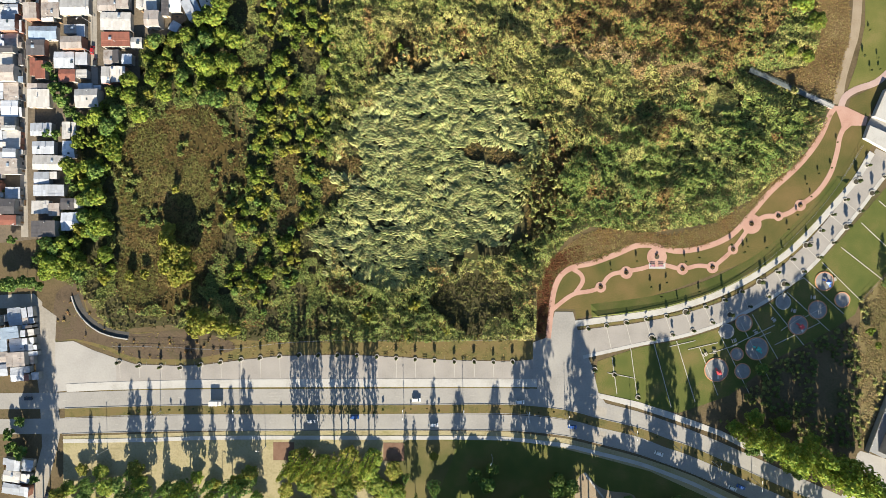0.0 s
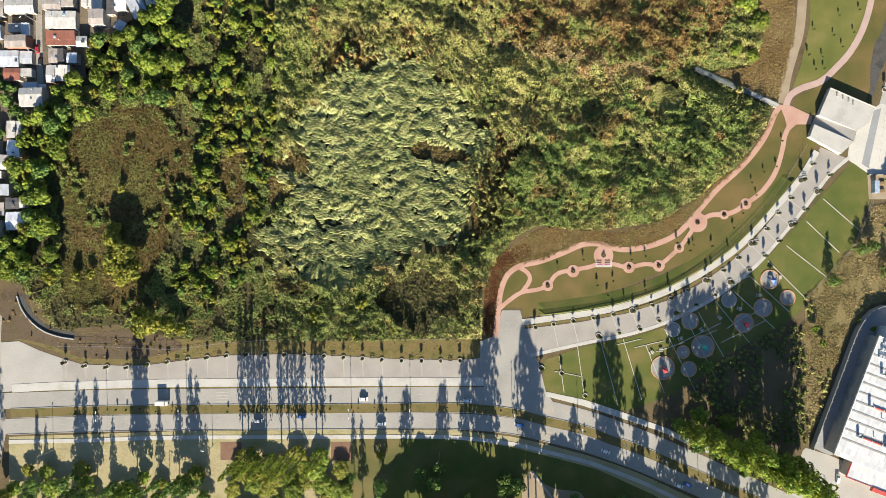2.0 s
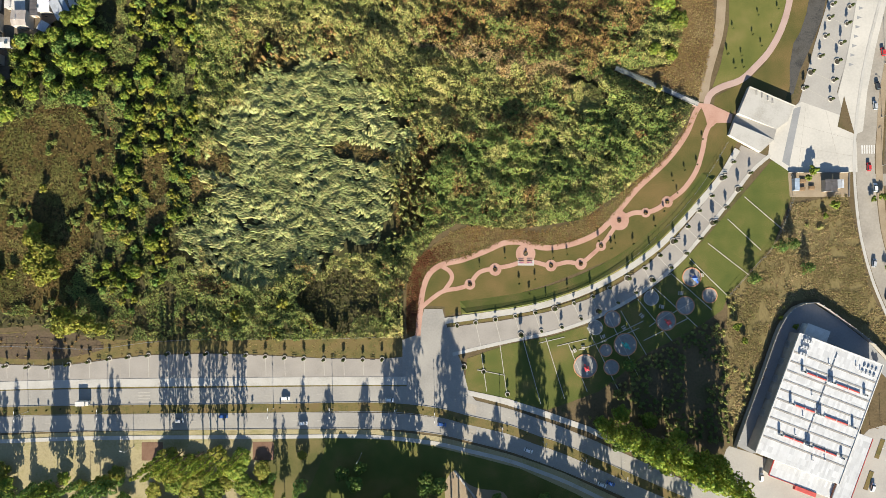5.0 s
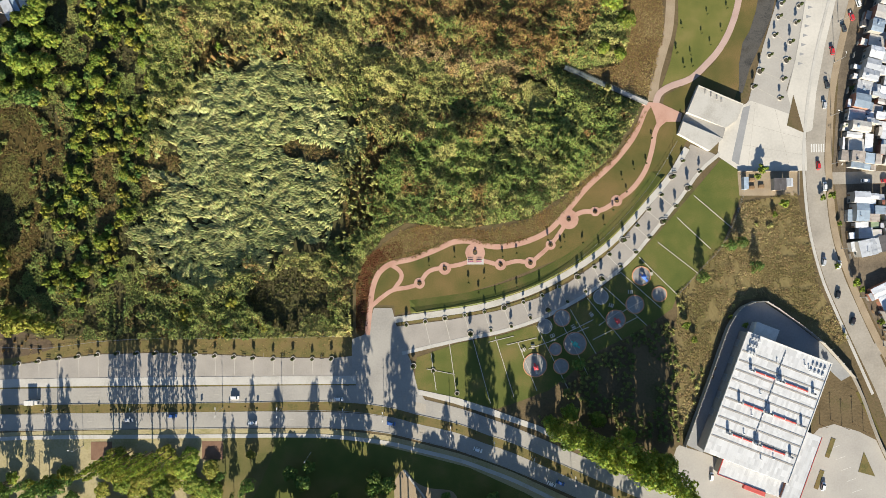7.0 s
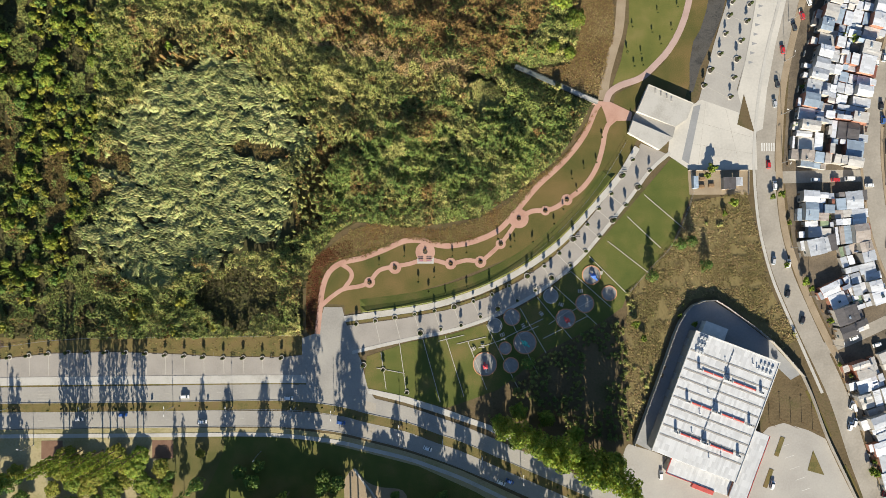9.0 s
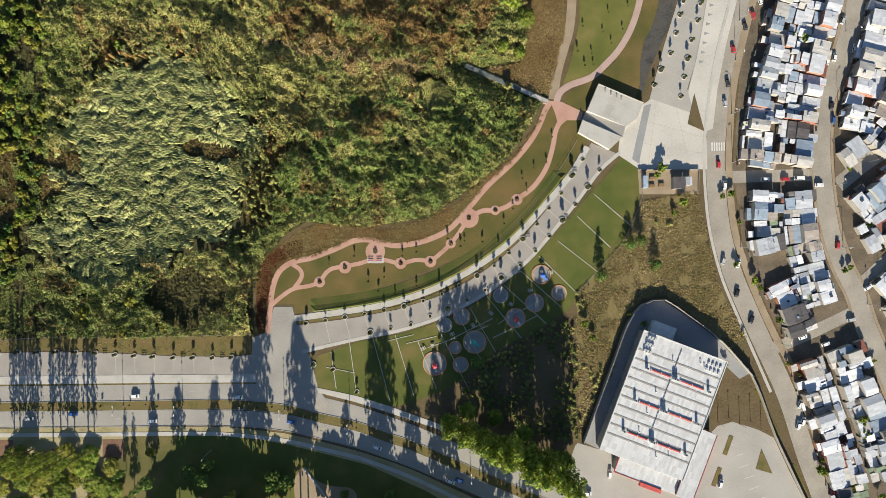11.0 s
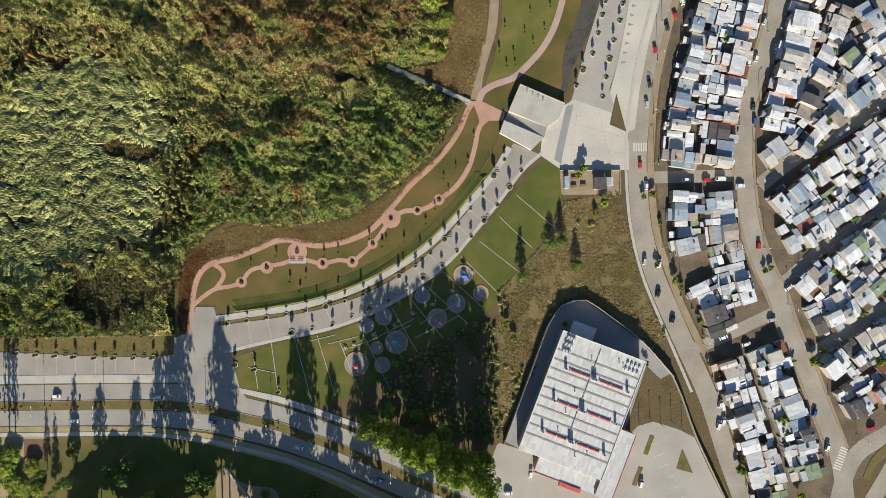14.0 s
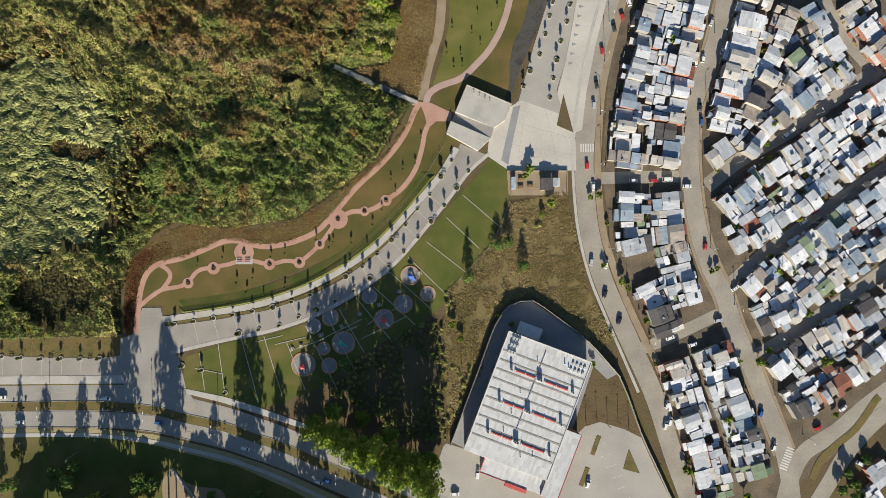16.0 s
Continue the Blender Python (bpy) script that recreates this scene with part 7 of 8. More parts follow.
# ---- cars ----
def car_kind(paint, word, van=False):
    root = thing("car", Matrix.Identity(4), f"{word} {'van' if van else 'hatchback car'} standing on the street", "van" if van else "car", "cars")
    L, W = (5.2, 1.95) if van else (4.3, 1.75)
    bm = bmesh.new()
    box(bm, -L / 2, L / 2, -W / 2, W / 2, 0.32, 0.95 if not van else 1.2, 0.14)
    part("body", bm, paint, root)
    bm = bmesh.new()
    t = 1.5 if not van else 2.2
    x0, x1 = (-L * 0.42, L * 0.2) if not van else (-L * 0.47, L * 0.3)
    z0 = 0.9 if not van else 1.15
    lo = [bm.verts.new(v) for v in ((x0, -W * 0.46, z0), (x1 + 0.55, -W * 0.46, z0), (x1 + 0.55, W * 0.46, z0), (x0, W * 0.46, z0))]
    hi = [bm.verts.new(v) for v in ((x0 + 0.35, -W * 0.39, t - 0.06), (x1 - 0.15, -W * 0.39, t - 0.06), (x1 - 0.15, W * 0.39, t - 0.06), (x0 + 0.35, W * 0.39, t - 0.06))]
    for i in range(4):
        j = (i + 1) % 4
        bm.faces.new((lo[i], lo[j], hi[j], hi[i]))
    bm.faces.new(hi)
    part("window_band", bm, M["glass"], root, "dark glass")
    part("roof", box(bmesh.new(), x0 + 0.3, x1 - 0.1, -W * 0.4, W * 0.4, t - 0.06, t + 0.02, 0.03), paint, root)
    for sx in (-1, 1):
        for sy in (-1, 1):
            bm = bmesh.new()
            tube(bm, (sx * L * 0.31, sy * W * 0.36, 0.32), (sx * L * 0.31, sy * (W * 0.5 + 0.02), 0.32), 0.32, 0.32, 12)
            part("wheel", bm, M["tyre"], root)
    for sy in (-1, 1):
        part("headlight", box(bmesh.new(), L / 2 - 0.06, L / 2 + 0.02, sy * W * 0.36 - 0.18, sy * W * 0.36 + 0.18, 0.62, 0.78, 0.02), M["white"], root)
    return root


def paint(name, c):
    return surface(name, (c, tuple(min(1, q * 1.1) for q in c)), 0.3, 2, 0.3, 0)


CARS = [car_kind(paint("white_car_paint", (0.72, 0.72, 0.72)), "white"), car_kind(paint("silver_car_paint", (0.42, 0.43, 0.45)), "silver"), car_kind(paint("black_car_paint", (0.03, 0.03, 0.035)), "black"),
        car_kind(paint("red_car_paint", (0.45, 0.03, 0.035)), "red"), car_kind(paint("blue_car_paint", (0.04, 0.10, 0.30)), "blue"), car_kind(paint("white_van_paint", (0.74, 0.73, 0.71)), "white", True)]
used = set()
# plan position, heading in degrees, kind
def park(spots):
    for x, y, deg, k in spots:
        k = int(k)
        m = Matrix.Translation((x, y, 0.07)) @ Matrix.Rotation(radians(deg), 4, "Z")
        if k in used:
            copy_thing(CARS[k], m)
        else:
            CARS[k].matrix_basis = m
            used.add(k)


park([(-4.9, -86.6, 0, 0), (-66, -84.8, 0, 1), (-44.3, -82.8, 0, 4), (-13.6, -74.2, 0, 0), (37.8, -75.4, -2, 0), (63.6, -87.8, -8, 4), (106.3, -101.1, -20, 0), (142.5, -118.2, -24, 0), (-207.2, -73.2, 0, 2), (-198, -122, 80, 2), (-174.8, 100.6, 85, 3), (-173.4, 94.3, 88, 2), (286.3, 95.8, 100, 3), (296.5, 112.9, 110, 3), (300, 120, 108, 0), (292.4, 107.2, 105, 2), (283.2, 78.7, 100, 2), (281.7, 68.8, 97, 1), (277.9, 38.1, 92, 3)])
park([(280.9, 27.6, 90, 0), (279.5, -9.9, 80, 1), (286.9, -11.6, 78, 0), (293.1, -39.7, 68, 2), (286.1, -26.4, 72, 2), (301.1, 30.2, 0, 0), (311.1, 30.1, 0, 3), (318.2, 30.6, 0, 5), (328.1, 27.1, 0, 0), (347.1, 95.4, 75, 0), (337, 91.2, 80, 0), (333.3, 89.2, 85, 0), (335, 66.9, 85, 2), (335.7, 59.8, 88, 4), (341.6, 109.7, 70, 1), (336.8, -2.8, 85, 3), (411, 109.2, 130, 0), (378.5, 52.3, 40, 0), (381.4, 54.5, 38, 0)])
park([(398.3, 72.1, 35, 1), (387.3, 64.2, 40, 0), (356.6, 22.6, 40, 0), (365.3, 31.9, 38, 1), (359.6, 29.1, 38, 0), (386.4, 8.6, 35, 0), (374.3, 1.9, 33, 0), (383.4, -0.5, 33, 3), (389.7, 3.2, 33, 3), (392.2, 13.7, 30, 3), (402.8, -39, 33, 3), (395.6, -41.8, 33, 0), (351.6, -24.3, 35, 0), (422.9, -35, 30, 0), (420.4, -9.4, 35, 0), (406.1, -10.6, 35, 0), (329.8, -52.3, 15, 0), (318.5, -48.8, 20, 0), (342.8, -40.3, 10, 1)])
park([(351, -62.5, 75, 0), (363.5, -86.7, 70, 4), (369.8, -103.8, 70, 0), (314, -63.5, 20, 0), (316.6, -81.9, 70, 0), (317.9, -90.4, 75, 0), (315.6, -92.3, 75, 0), (331.6, -125.8, 75, 3), (404.9, -85, 35, 0), (391.9, -94.7, 20, 3), (413, -112.8, -30, 0), (420.1, -115.7, -35, 1), (221.4, -115.3, 85, 0), (210, -124.9, 0, 0), (276.4, -120.8, 75, 0), (146.7, -117.6, -24, 4)])


# ---- truck on the road ----
def truck():
    x, y = (-113.2, -75.4)
    root = thing("delivery_truck", Matrix.Translation((x, y, 0.07)), "white box truck on the carriageway", "truck")
    part("cargo_box", box(bmesh.new(), -2.9, 1.6, -1.15, 1.15, 0.9, 3.2, 0.05), M["white"], root)
    part("cab", box(bmesh.new(), 1.7, 3.2, -1.05, 1.05, 0.5, 2.5, 0.18), M["white"], root)
    part("windscreen", box(bmesh.new(), 3.12, 3.24, -0.85, 0.85, 1.5, 2.25, 0.03), M["glass"], root)
    part("chassis", box(bmesh.new(), -2.9, 3.0, -0.5, 0.5, 0.5, 0.88), M["dark_metal"], root)
    for sx in (-2.0, 2.4):
        for sy in (-1, 1):
            part("wheel", tube(bmesh.new(), (sx, sy * 0.8, 0.45), (sx, sy * 1.1, 0.45), 0.45, 0.45, 14), M["tyre"], root)


truck()


# ---- slender poles on the bare plot ----
for x, y in [(275.8, -90.5), (281.2, -88.4), (286.6, -91.6), (292, -90.2), (297.3, -93.9)]:
    pole = thing("wooden_pole", Matrix.Translation((x, y, 0.05)), "thin dark pole on bare ground beside the store", "pole", "poles of the bare plot")
    part("shaft", tube(bmesh.new(), (0, 0, -0.2), (0, 0, 5.6), 0.13, 0.1), M["timber"], pole)
    part("crossbar", box(bmesh.new(), -0.5, 0.5, -0.05, 0.05, 5.2, 5.32), M["timber"], pole)


# ---- walls and fences ----
def wall_run(name, pts, height, thick, material, label, category="wall"):
    line = spline(pts, 6.0)
    bm = strip(bmesh.new(), offset(line, thick / 2), offset(line, -thick / 2), -0.3, height)
    bmesh.ops.recalc_face_normals(bm, faces=bm.faces)
    return tagged(mesh_object(name, bm, material), label, category, kind="structure")


wall_run("wall_yard", [(208, -100.2), (221.4, -65.7), (231, -41), (238.1, -31.8), (243.6, -29.6), (249.8, -29.3), (261.9, -37.7), (277.3, -50), (292.4, -67.2)], 3.0, 0.25, M["wall_pale"], "pale block wall round the loading yard")
wall_run("wall_lot", [(292.4, -67.2), (296.8, -77.4), (303.6, -97.2), (311.9, -115.7), (321.5, -136.9)], 2.2, 0.25, M["wall_pale"], "pale block wall of the car park")


def fence(name, pts, height, spacing, label):
    line = spline(pts, 1.0)
    root = thing(name, Matrix.Identity(4), label, "fence")
    run, nxt = 0.0, 0.0
    for a, b in zip(line, line[1:]):
        run += math.dist(a, b)
        if run >= nxt:
            part("post", tube(bmesh.new(), (*a, -0.2), (*a, height), 0.05, 0.05, 6), M["steel"], root)
            nxt += spacing
    for z in (height * 0.3, height * 0.95):
        bm = strip(bmesh.new(), offset(line, 0.03), offset(line, -0.03), z - 0.05, z)
        part("rail", bm, M["steel"], root)


fence("metal_fence", [(-165.2, -47.1), (-136.9, -47.7), (-108.6, -48.9), (-80.3, -45.9), (-52.1, -44.6), (-23.9, -44.9), (4.2, -45), (45, -44.3)], 2.0, 3.4, "thin metal fence on the grass bank")
fence("metal_fence", [(73.9, -33.8), (96.9, -30.7), (116.6, -26.7), (136.4, -19.9), (156.2, -8.5), (173.2, 6), (187.5, 21.4), (199, 36.9), (207.6, 51)], 1.6, 3.4, "thin metal fence along the lawn")
fence("metal_fence", [(238.7, 36.5), (239.9, 23.7), (229.7, -0.3), (219.7, -11.5), (206.8, -25.5)], 1.8, 3.4, "thin metal fence at the lawn's end")


# ---- loose growth ----
def growth():
    field = [(239.9, 19.5), (266.9, 24.9), (272.3, 2.1), (276.3, -20.6), (290.1, -49), (282.9, -54.6), (266.1, -37.4), (250.7, -26), (239.3, -27.2), (229.3, -37.6), (220, -62.3), (207.4, -98.8), (205, -59.3), (206.8, -25.5), (219.7, -11.5), (229.7, -0.3)]
    r = np.random.default_rng(90)
    x, y = jitter_grid(field, 1.2, 91)
    k = lumps(x, y, 3.2, 191) + 0.3 * r.random(len(x)) > 0.42
    x, y = x[k], y[k]
    stuff("dry_field_grass", fan_forms, x, y, 0.9 + 0.9 * r.random(len(x)), 0.25 + 0.7 * lumps(x, y, 3.2, 191), M["field_tuft"], "dry yellow-brown field grass", "grass", seed=92)
    x, y = jitter_grid(field, 3.4, 93)
    k = lumps(x, y, 9.0, 94) + 0.1 * (x < 235) > 0.84
    x, y = x[k], y[k]
    stuff("field_bushes", shrub_forms, x, y, 1.0 + 1.2 * r.random(len(x)), 1.0 + 1.2 * r.random(len(x)), M["shrub_pale"], "low green bushes in the dry field", "shrubs", seed=95)
    x, y = jitter_grid([(124.6, -79.4), (141.5, -73.2), (164.2, -56), (194, -40), (203.9, -33.3), (207.4, -98.8), (180.7, -95.6), (141.4, -88)], 2.4, 96)
    k = lumps(x, y, 9.0, 98) > 0.42
    x, y = x[k], y[k]
    stuff("grove_undergrowth", shrub_forms, x, y, 0.9 + 1.0 * r.random(len(x)), 0.8 + 1.5 * r.random(len(x)), M["shrub"], "rank undergrowth before the grove", "shrubs", seed=97)
    x, y = jitter_grid([(-193.5, -21), (-182.1, -16.8), (-176.5, -32.3), (-156.7, -40.9), (-131.2, -39.5), (-108.5, -43.8), (-74.6, -46.2), (-23.9, -45.2), (45, -44.8), (44.1, -53.3), (4.2, -53.7), (-52.1, -50.8), (-100.1, -52.9), (-131.2, -55.9), (-153.9, -55), (-185, -43.6)], 1.15, 98)
    track = np.array(spline([(-183.9, -21.6), (-181.6, -28.1), (-177.1, -34), (-170.8, -38.6), (-162.9, -41.1), (-157.2, -42)], 1.0))
    k = (r.random(len(x)) < np.where(x < -106, 0.08, 0.3)) & (np.min(np.hypot(x[:, None] - track[:, 0], y[:, None] - track[:, 1]), axis=1) > 1.7)
    x, y = x[k], y[k]
    stuff("bank_grass", tuft_forms, x, y, 0.6 + 0.6 * r.random(len(x)), 0.1 + 0.2 * r.random(len(x)), M["dry_tuft"], "dry grass on the bank", "grass", seed=99)
    x, y = jitter_grid([(180.3, 134.8), (201.2, 134.6), (202.4, 106.5), (193.9, 72.9), (153.4, 84.9), (180, 89.8)], 1.1, 101)
    stuff("verge_grass", fan_forms, x, y, 0.8 + 0.8 * r.random(len(x)), 0.2 + 0.9 * lumps(x, y, 3.0, 100), M["verge_tuft"], "dry orange-brown grass beside the path", "grass", seed=102)
    edge = [(58.4, -1.3), (69.1, 7.6), (80.4, 10.9), (97.2, 10.1), (111.2, 7.2), (131, 11.8), (148, 20.9), (165, 34.9), (179.3, 47.2), (187.9, 60.2), (192.8, 66.4), (185.6, 54), (175.6, 41.3), (161.3, 28.7), (150.2, 15.3), (141.7, 7.4), (130.9, 2.2), (119.6, 0), (112.6, 0.4), (95.8, 2.8), (77.4, -4.9), (63.4, -8.1)]
    x, y = jitter_grid(edge, 1.1, 103)
    gold = lumps(x, y, 10.0, 104) + 0.3 * r.random(len(x)) > 0.62
    for name, k, mat, label in (("edge_groundcover", ~gold, "shrub_brown", "brown dry plants along the path"), ("edge_grass", gold, "dry_tuft", "dry grass along the marsh edge")):
        stuff(name, fan_forms, x[k], y[k], 0.8 + 0.8 * r.random(int(k.sum())), 0.2 + 0.35 * r.random(int(k.sum())), M[mat], label, "grass", seed=104)
    x, y = jitter_grid([(46.9, -41.9), (46.7, -29.3), (47.7, -15.3), (50.5, -7.4), (58.4, -1.3), (68.5, 2), (68.5, -4.8), (60, -9.2), (54.4, -16.7), (52.3, -35), (50.9, -42.8)], 0.9, 105)
    stuff("rusty_groundcover", tuft_forms, x, y, 0.5 + 0.5 * r.random(len(x)), 0.3 + 0.4 * r.random(len(x)), M["rust_plants"], "rust-red low groundcover", "grass", seed=106)


M["field_tuft"] = surface("tan_field_grass", ((0.13, 0.125, 0.038), (0.25, 0.19, 0.08), (0.41, 0.325, 0.155)), 0.035, 0.4, 0.95, 0.0, island=0.28, contrast=0.75, through=0.12)
M["verge_tuft"] = surface("orange_brown_grass", ((0.17, 0.115, 0.04), (0.26, 0.18, 0.068), (0.34, 0.26, 0.11)), 0.06, 0.5, 0.95, 0.0, island=0.3, contrast=0.6, through=0.12)
M["dry_tuft"] = surface("dry_grass_tufts", ((0.14, 0.102, 0.038), (0.25, 0.19, 0.075), (0.19, 0.17, 0.055)), 0.07, 0.6, 0.95, 0.0, island=0.35, contrast=0.6, through=0.2)
growth()

def bank_bushes():
    r = np.random.default_rng(120)
    x, y = jitter_grid([(-194.1, -19.6), (-182.1, -16.8), (-175.1, -32.3), (-156.7, -42.8), (-131.2, -41.5), (-102.9, -44.4), (-108.6, -50), (-131.2, -53.9), (-156.7, -51.6), (-185, -43), (-194.1, -43)], 3.2, 121)
    k = r.random(len(x)) < 0.22
    x, y = x[k], y[k]
    stuff("bank_bushes", shrub_forms, x, y, 0.6 + 0.9 * r.random(len(x)), 0.5 + 0.9 * r.random(len(x)), M["shrub_brown"], "low dry bushes on the bank", "shrubs", seed=122)


bank_bushes()


slab("ground_ditch", [(253.7, 140.0), (248.7, 116.0), (245.5, 106.5), (241.8, 100.5), (239.8, 89.8), (239.5, 74.3), (241.3, 75.2), (245.1, 87.4), (251.3, 100.4), (256.6, 113.5), (257.1, 115.9), (262.6, 140.0)], 0.058, M["ditch"], "dark bare gravel ditch below the parking", "ditch")
slab("ground_bare_patch", [(65.5, -115.3), (70, -110.4), (73.3, -114.3), (76.7, -117.7), (82.8, -120), (94, -121.9), (96.2, -130.9), (93.3, -147.6), (68.1, -147.2), (64.9, -124.8)], 0.055, M["dirt"], "bare trodden earth below the road", "ground", smooth=3.0)
wall_run("wall_bare_patch", [(69.7, -110.9), (73.9, -116.6), (78.3, -122.2), (82.2, -128.4)], 0.6, 0.8, M["pale"], "low pale concrete wall on the bare ground")


# ---- grass bank between the park lawn and the footway ----
def lawn_bank():
    line = spline([(73.9, -35.5), (91.3, -33.5), (111, -30.3), (133.5, -23.5), (153.3, -13.9), (170.3, -2.5), (181.7, 8.1), (193.2, 20.8), (203.2, 33.1)], 3.0)
    rows = [(offset(line, d), z) for d, z in ((8.5, 0.045), (5.0, 0.55), (2.3, 1.25), (1.62, 0.1))]
    bm = bmesh.new()
    grid = [[bm.verts.new((x, y, z if 0 < i < len(pts) - 1 else 0.03)) for i, (x, y) in enumerate(pts)] for pts, z in rows]
    for a, b in zip(grid, grid[1:]):
        for i in range(len(line) - 1):
            bm.faces.new((a[i], b[i], b[i + 1], a[i + 1]))
    bmesh.ops.recalc_face_normals(bm, faces=bm.faces)
    tagged(mesh_object("ground_lawn_bank", bm, M["lawn"]), "grass bank below the footway", "lawn", kind="structure")


lawn_bank()


# ---- fenced plot beside the plaza ----
def plot():
    a, b, c, d = [(237.8, 35.6), (267.9, 35.4), (267.7, 23.2), (238.5, 23.4)]
    slab("ground_plot", [a, b, c, d], 0.06, M["dirt"], "sandy fenced plot", "ground")
    wall_run("wall_plot", [a, b], 1.1, 0.2, M["wall_pale"], "low block wall of the plot")
    wall_run("wall_plot_east", [(b[0] + 0.2, b[1] - 0.3), c], 1.1, 0.2, M["wall_pale"], "low block wall of the plot")
    rng = random.Random(5)
    x, y = (259, 28.6)
    house(Matrix.Translation((x, y, 0.06)), 9.5, 6.0, rng, "sheds of the plot", "roof_dark", 0.0)
    x, y = (240.8, 29.4)
    root = thing("shipping_container", Matrix.Translation((x, y, 0.06)) @ Matrix.Rotation(math.pi / 2, 4, "Z"), "blue steel storage container on sandy ground", "container")
    part("body", box(bmesh.new(), -3.0, 3.0, -1.2, 1.2, 0, 2.5, 0.05), M["roof_blue"], root)
    for s in (-0.6, 0.6):
        part("door_leaf", box(bmesh.new(), 3.0, 3.06, s - 0.55, s + 0.55, 0.15, 2.35, 0.02), M["steel"], root)
    for x, y in [(244.8, 31.3), (244.5, 27.4), (249.3, 27.9)]:
        stack = thing("timber_stack", Matrix.Translation((x, y, 0.06)), "stack of brown timber boards", "timber", "timber stacks")
        for k in range(5):
            part("board", box(bmesh.new(), -1.4 + 0.1 * (k % 2), 1.4, -0.9 + 0.1 * k, 0.9 - 0.1 * (k % 3), k * 0.16, k * 0.16 + 0.14, 0.02), M["timber"], stack)


plot()


# ---- car park islands and bay lines of the store ----
lot = bpy.data.objects["lot_store"]
posts = bpy.data.objects["wall_yard"]
line = spline([(208, -100.2), (221.4, -65.7), (231, -41), (238.1, -31.8), (243.6, -29.6), (249.8, -29.3), (261.9, -37.7), (277.3, -50), (292.4, -67.2)], 4.2)
for x, y in line:
    part("wall_post", box(bmesh.new(), x - 0.18, x + 0.18, y - 0.18, y + 0.18, 3.0, 3.5, 0.03), M["white"], posts, "white post cap")
slab("island_lot_triangle", [(297.3, -104.2), (302.5, -116.4), (294.3, -114)], 0.18, M["median"], "triangular planted island", "island")
for a, b, w in (((282.4, -97.5), (278.9, -106.8), 2.2), ((276.5, -113.2), (273, -122.2), 2.2)):
    band("island_lot", [a, b], w, 0.18, M["median"], "narrow planted island", category="island")
for i in range(9):
    x, y = (286.6, -102.6)
    line_strip("bay_line", (x + i * 2.6 - 6, y - i * 5.4), (x + i * 2.6 - 1.2, y - i * 5.4 + 1.6), 0.16, 0.066, M["white"], lot)


# ---- park furniture ----
def bench_kind(name, label, paint_mat, length=1.8):
    root = thing(name, Matrix.Identity(4), label, "bench", "benches")
    for k in range(3):
        part("seat_slat", box(bmesh.new(), -length / 2, length / 2, -0.25 + 0.17 * k, -0.11 + 0.17 * k, 0.42, 0.47, 0.01), paint_mat, root)
    for k in range(2):
        part("back_slat", box(bmesh.new(), -length / 2, length / 2, 0.27, 0.31, 0.58 + 0.17 * k, 0.7 + 0.17 * k, 0.01), paint_mat, root)
    for sx in (-1, 1):
        part("leg", box(bmesh.new(), sx * length * 0.4 - 0.05, sx * length * 0.4 + 0.05, -0.25, 0.3, 0, 0.43, 0.01), M["dark_metal"], root)
    return root


M["purple"] = surface("purple_paint", ((0.22, 0.05, 0.14), (0.30, 0.08, 0.20)), 0.6, 5, 0.5, 0.05)
bench = bench_kind("park_bench", "purple slatted bench in the paved bay", M["purple"], 2.6)
spots = [(103.8, -8.3), (108, -8.3)]
bench.matrix_basis = Matrix.Translation((*spots[0], 0.12))
copy_thing(bench, Matrix.Translation((*spots[1], 0.12)))
dark_bench = bench_kind("parking_bench", "dark slatted bench between the tree rings", M["dark_metal"], 2.2)
spots = [(-106.3, -54.3), (-85.4, -52.4), (-28.7, -52.8), (-9.3, -54), (10.1, -54.9), (29.5, -55.5), (122.2, -30.4), (158.9, -14.5), (182.2, 3.1), (206.1, 35.4), (201.6, 11.9)]
dark_bench.matrix_basis = Matrix.Translation((*spots[0], 0.08))
for x, y in spots[1:]:
    copy_thing(dark_bench, Matrix.Translation((x, y, 0.08)))


def picnic_table():
    root = thing("picnic_table", Matrix.Identity(4), "pale concrete picnic table with two seats on the lawn", "table", "picnic tables")
    part("table_top", box(bmesh.new(), -0.9, 0.9, -0.4, 0.4, 0.68, 0.76, 0.02), M["line"], root)
    part("pedestal", box(bmesh.new(), -0.25, 0.25, -0.2, 0.2, 0, 0.68, 0.02), M["line"], root)
    for s in (-1, 1):
        part("seat", box(bmesh.new(), -0.9, 0.9, s * 0.95 - 0.17, s * 0.95 + 0.17, 0.0, 0.44, 0.02), M["line"], root)
    return root


table = picnic_table()
spots = [(134.1, -50.6), (154.5, -41.2), (163.5, -35.1), (160.8, -22.7), (168.7, -22.8), (173.4, -30.7), (183.1, -24.1), (193.4, -15.2), (144, -45.3), (129.6, -52.2)]
table.matrix_basis = Matrix.Translation((*spots[0], 0.05))
for i, (x, y) in enumerate(spots[1:]):
    copy_thing(table, Matrix.Translation((x, y, 0.05)) @ Matrix.Rotation(0.5 + 0.2 * i, 4, "Z"))

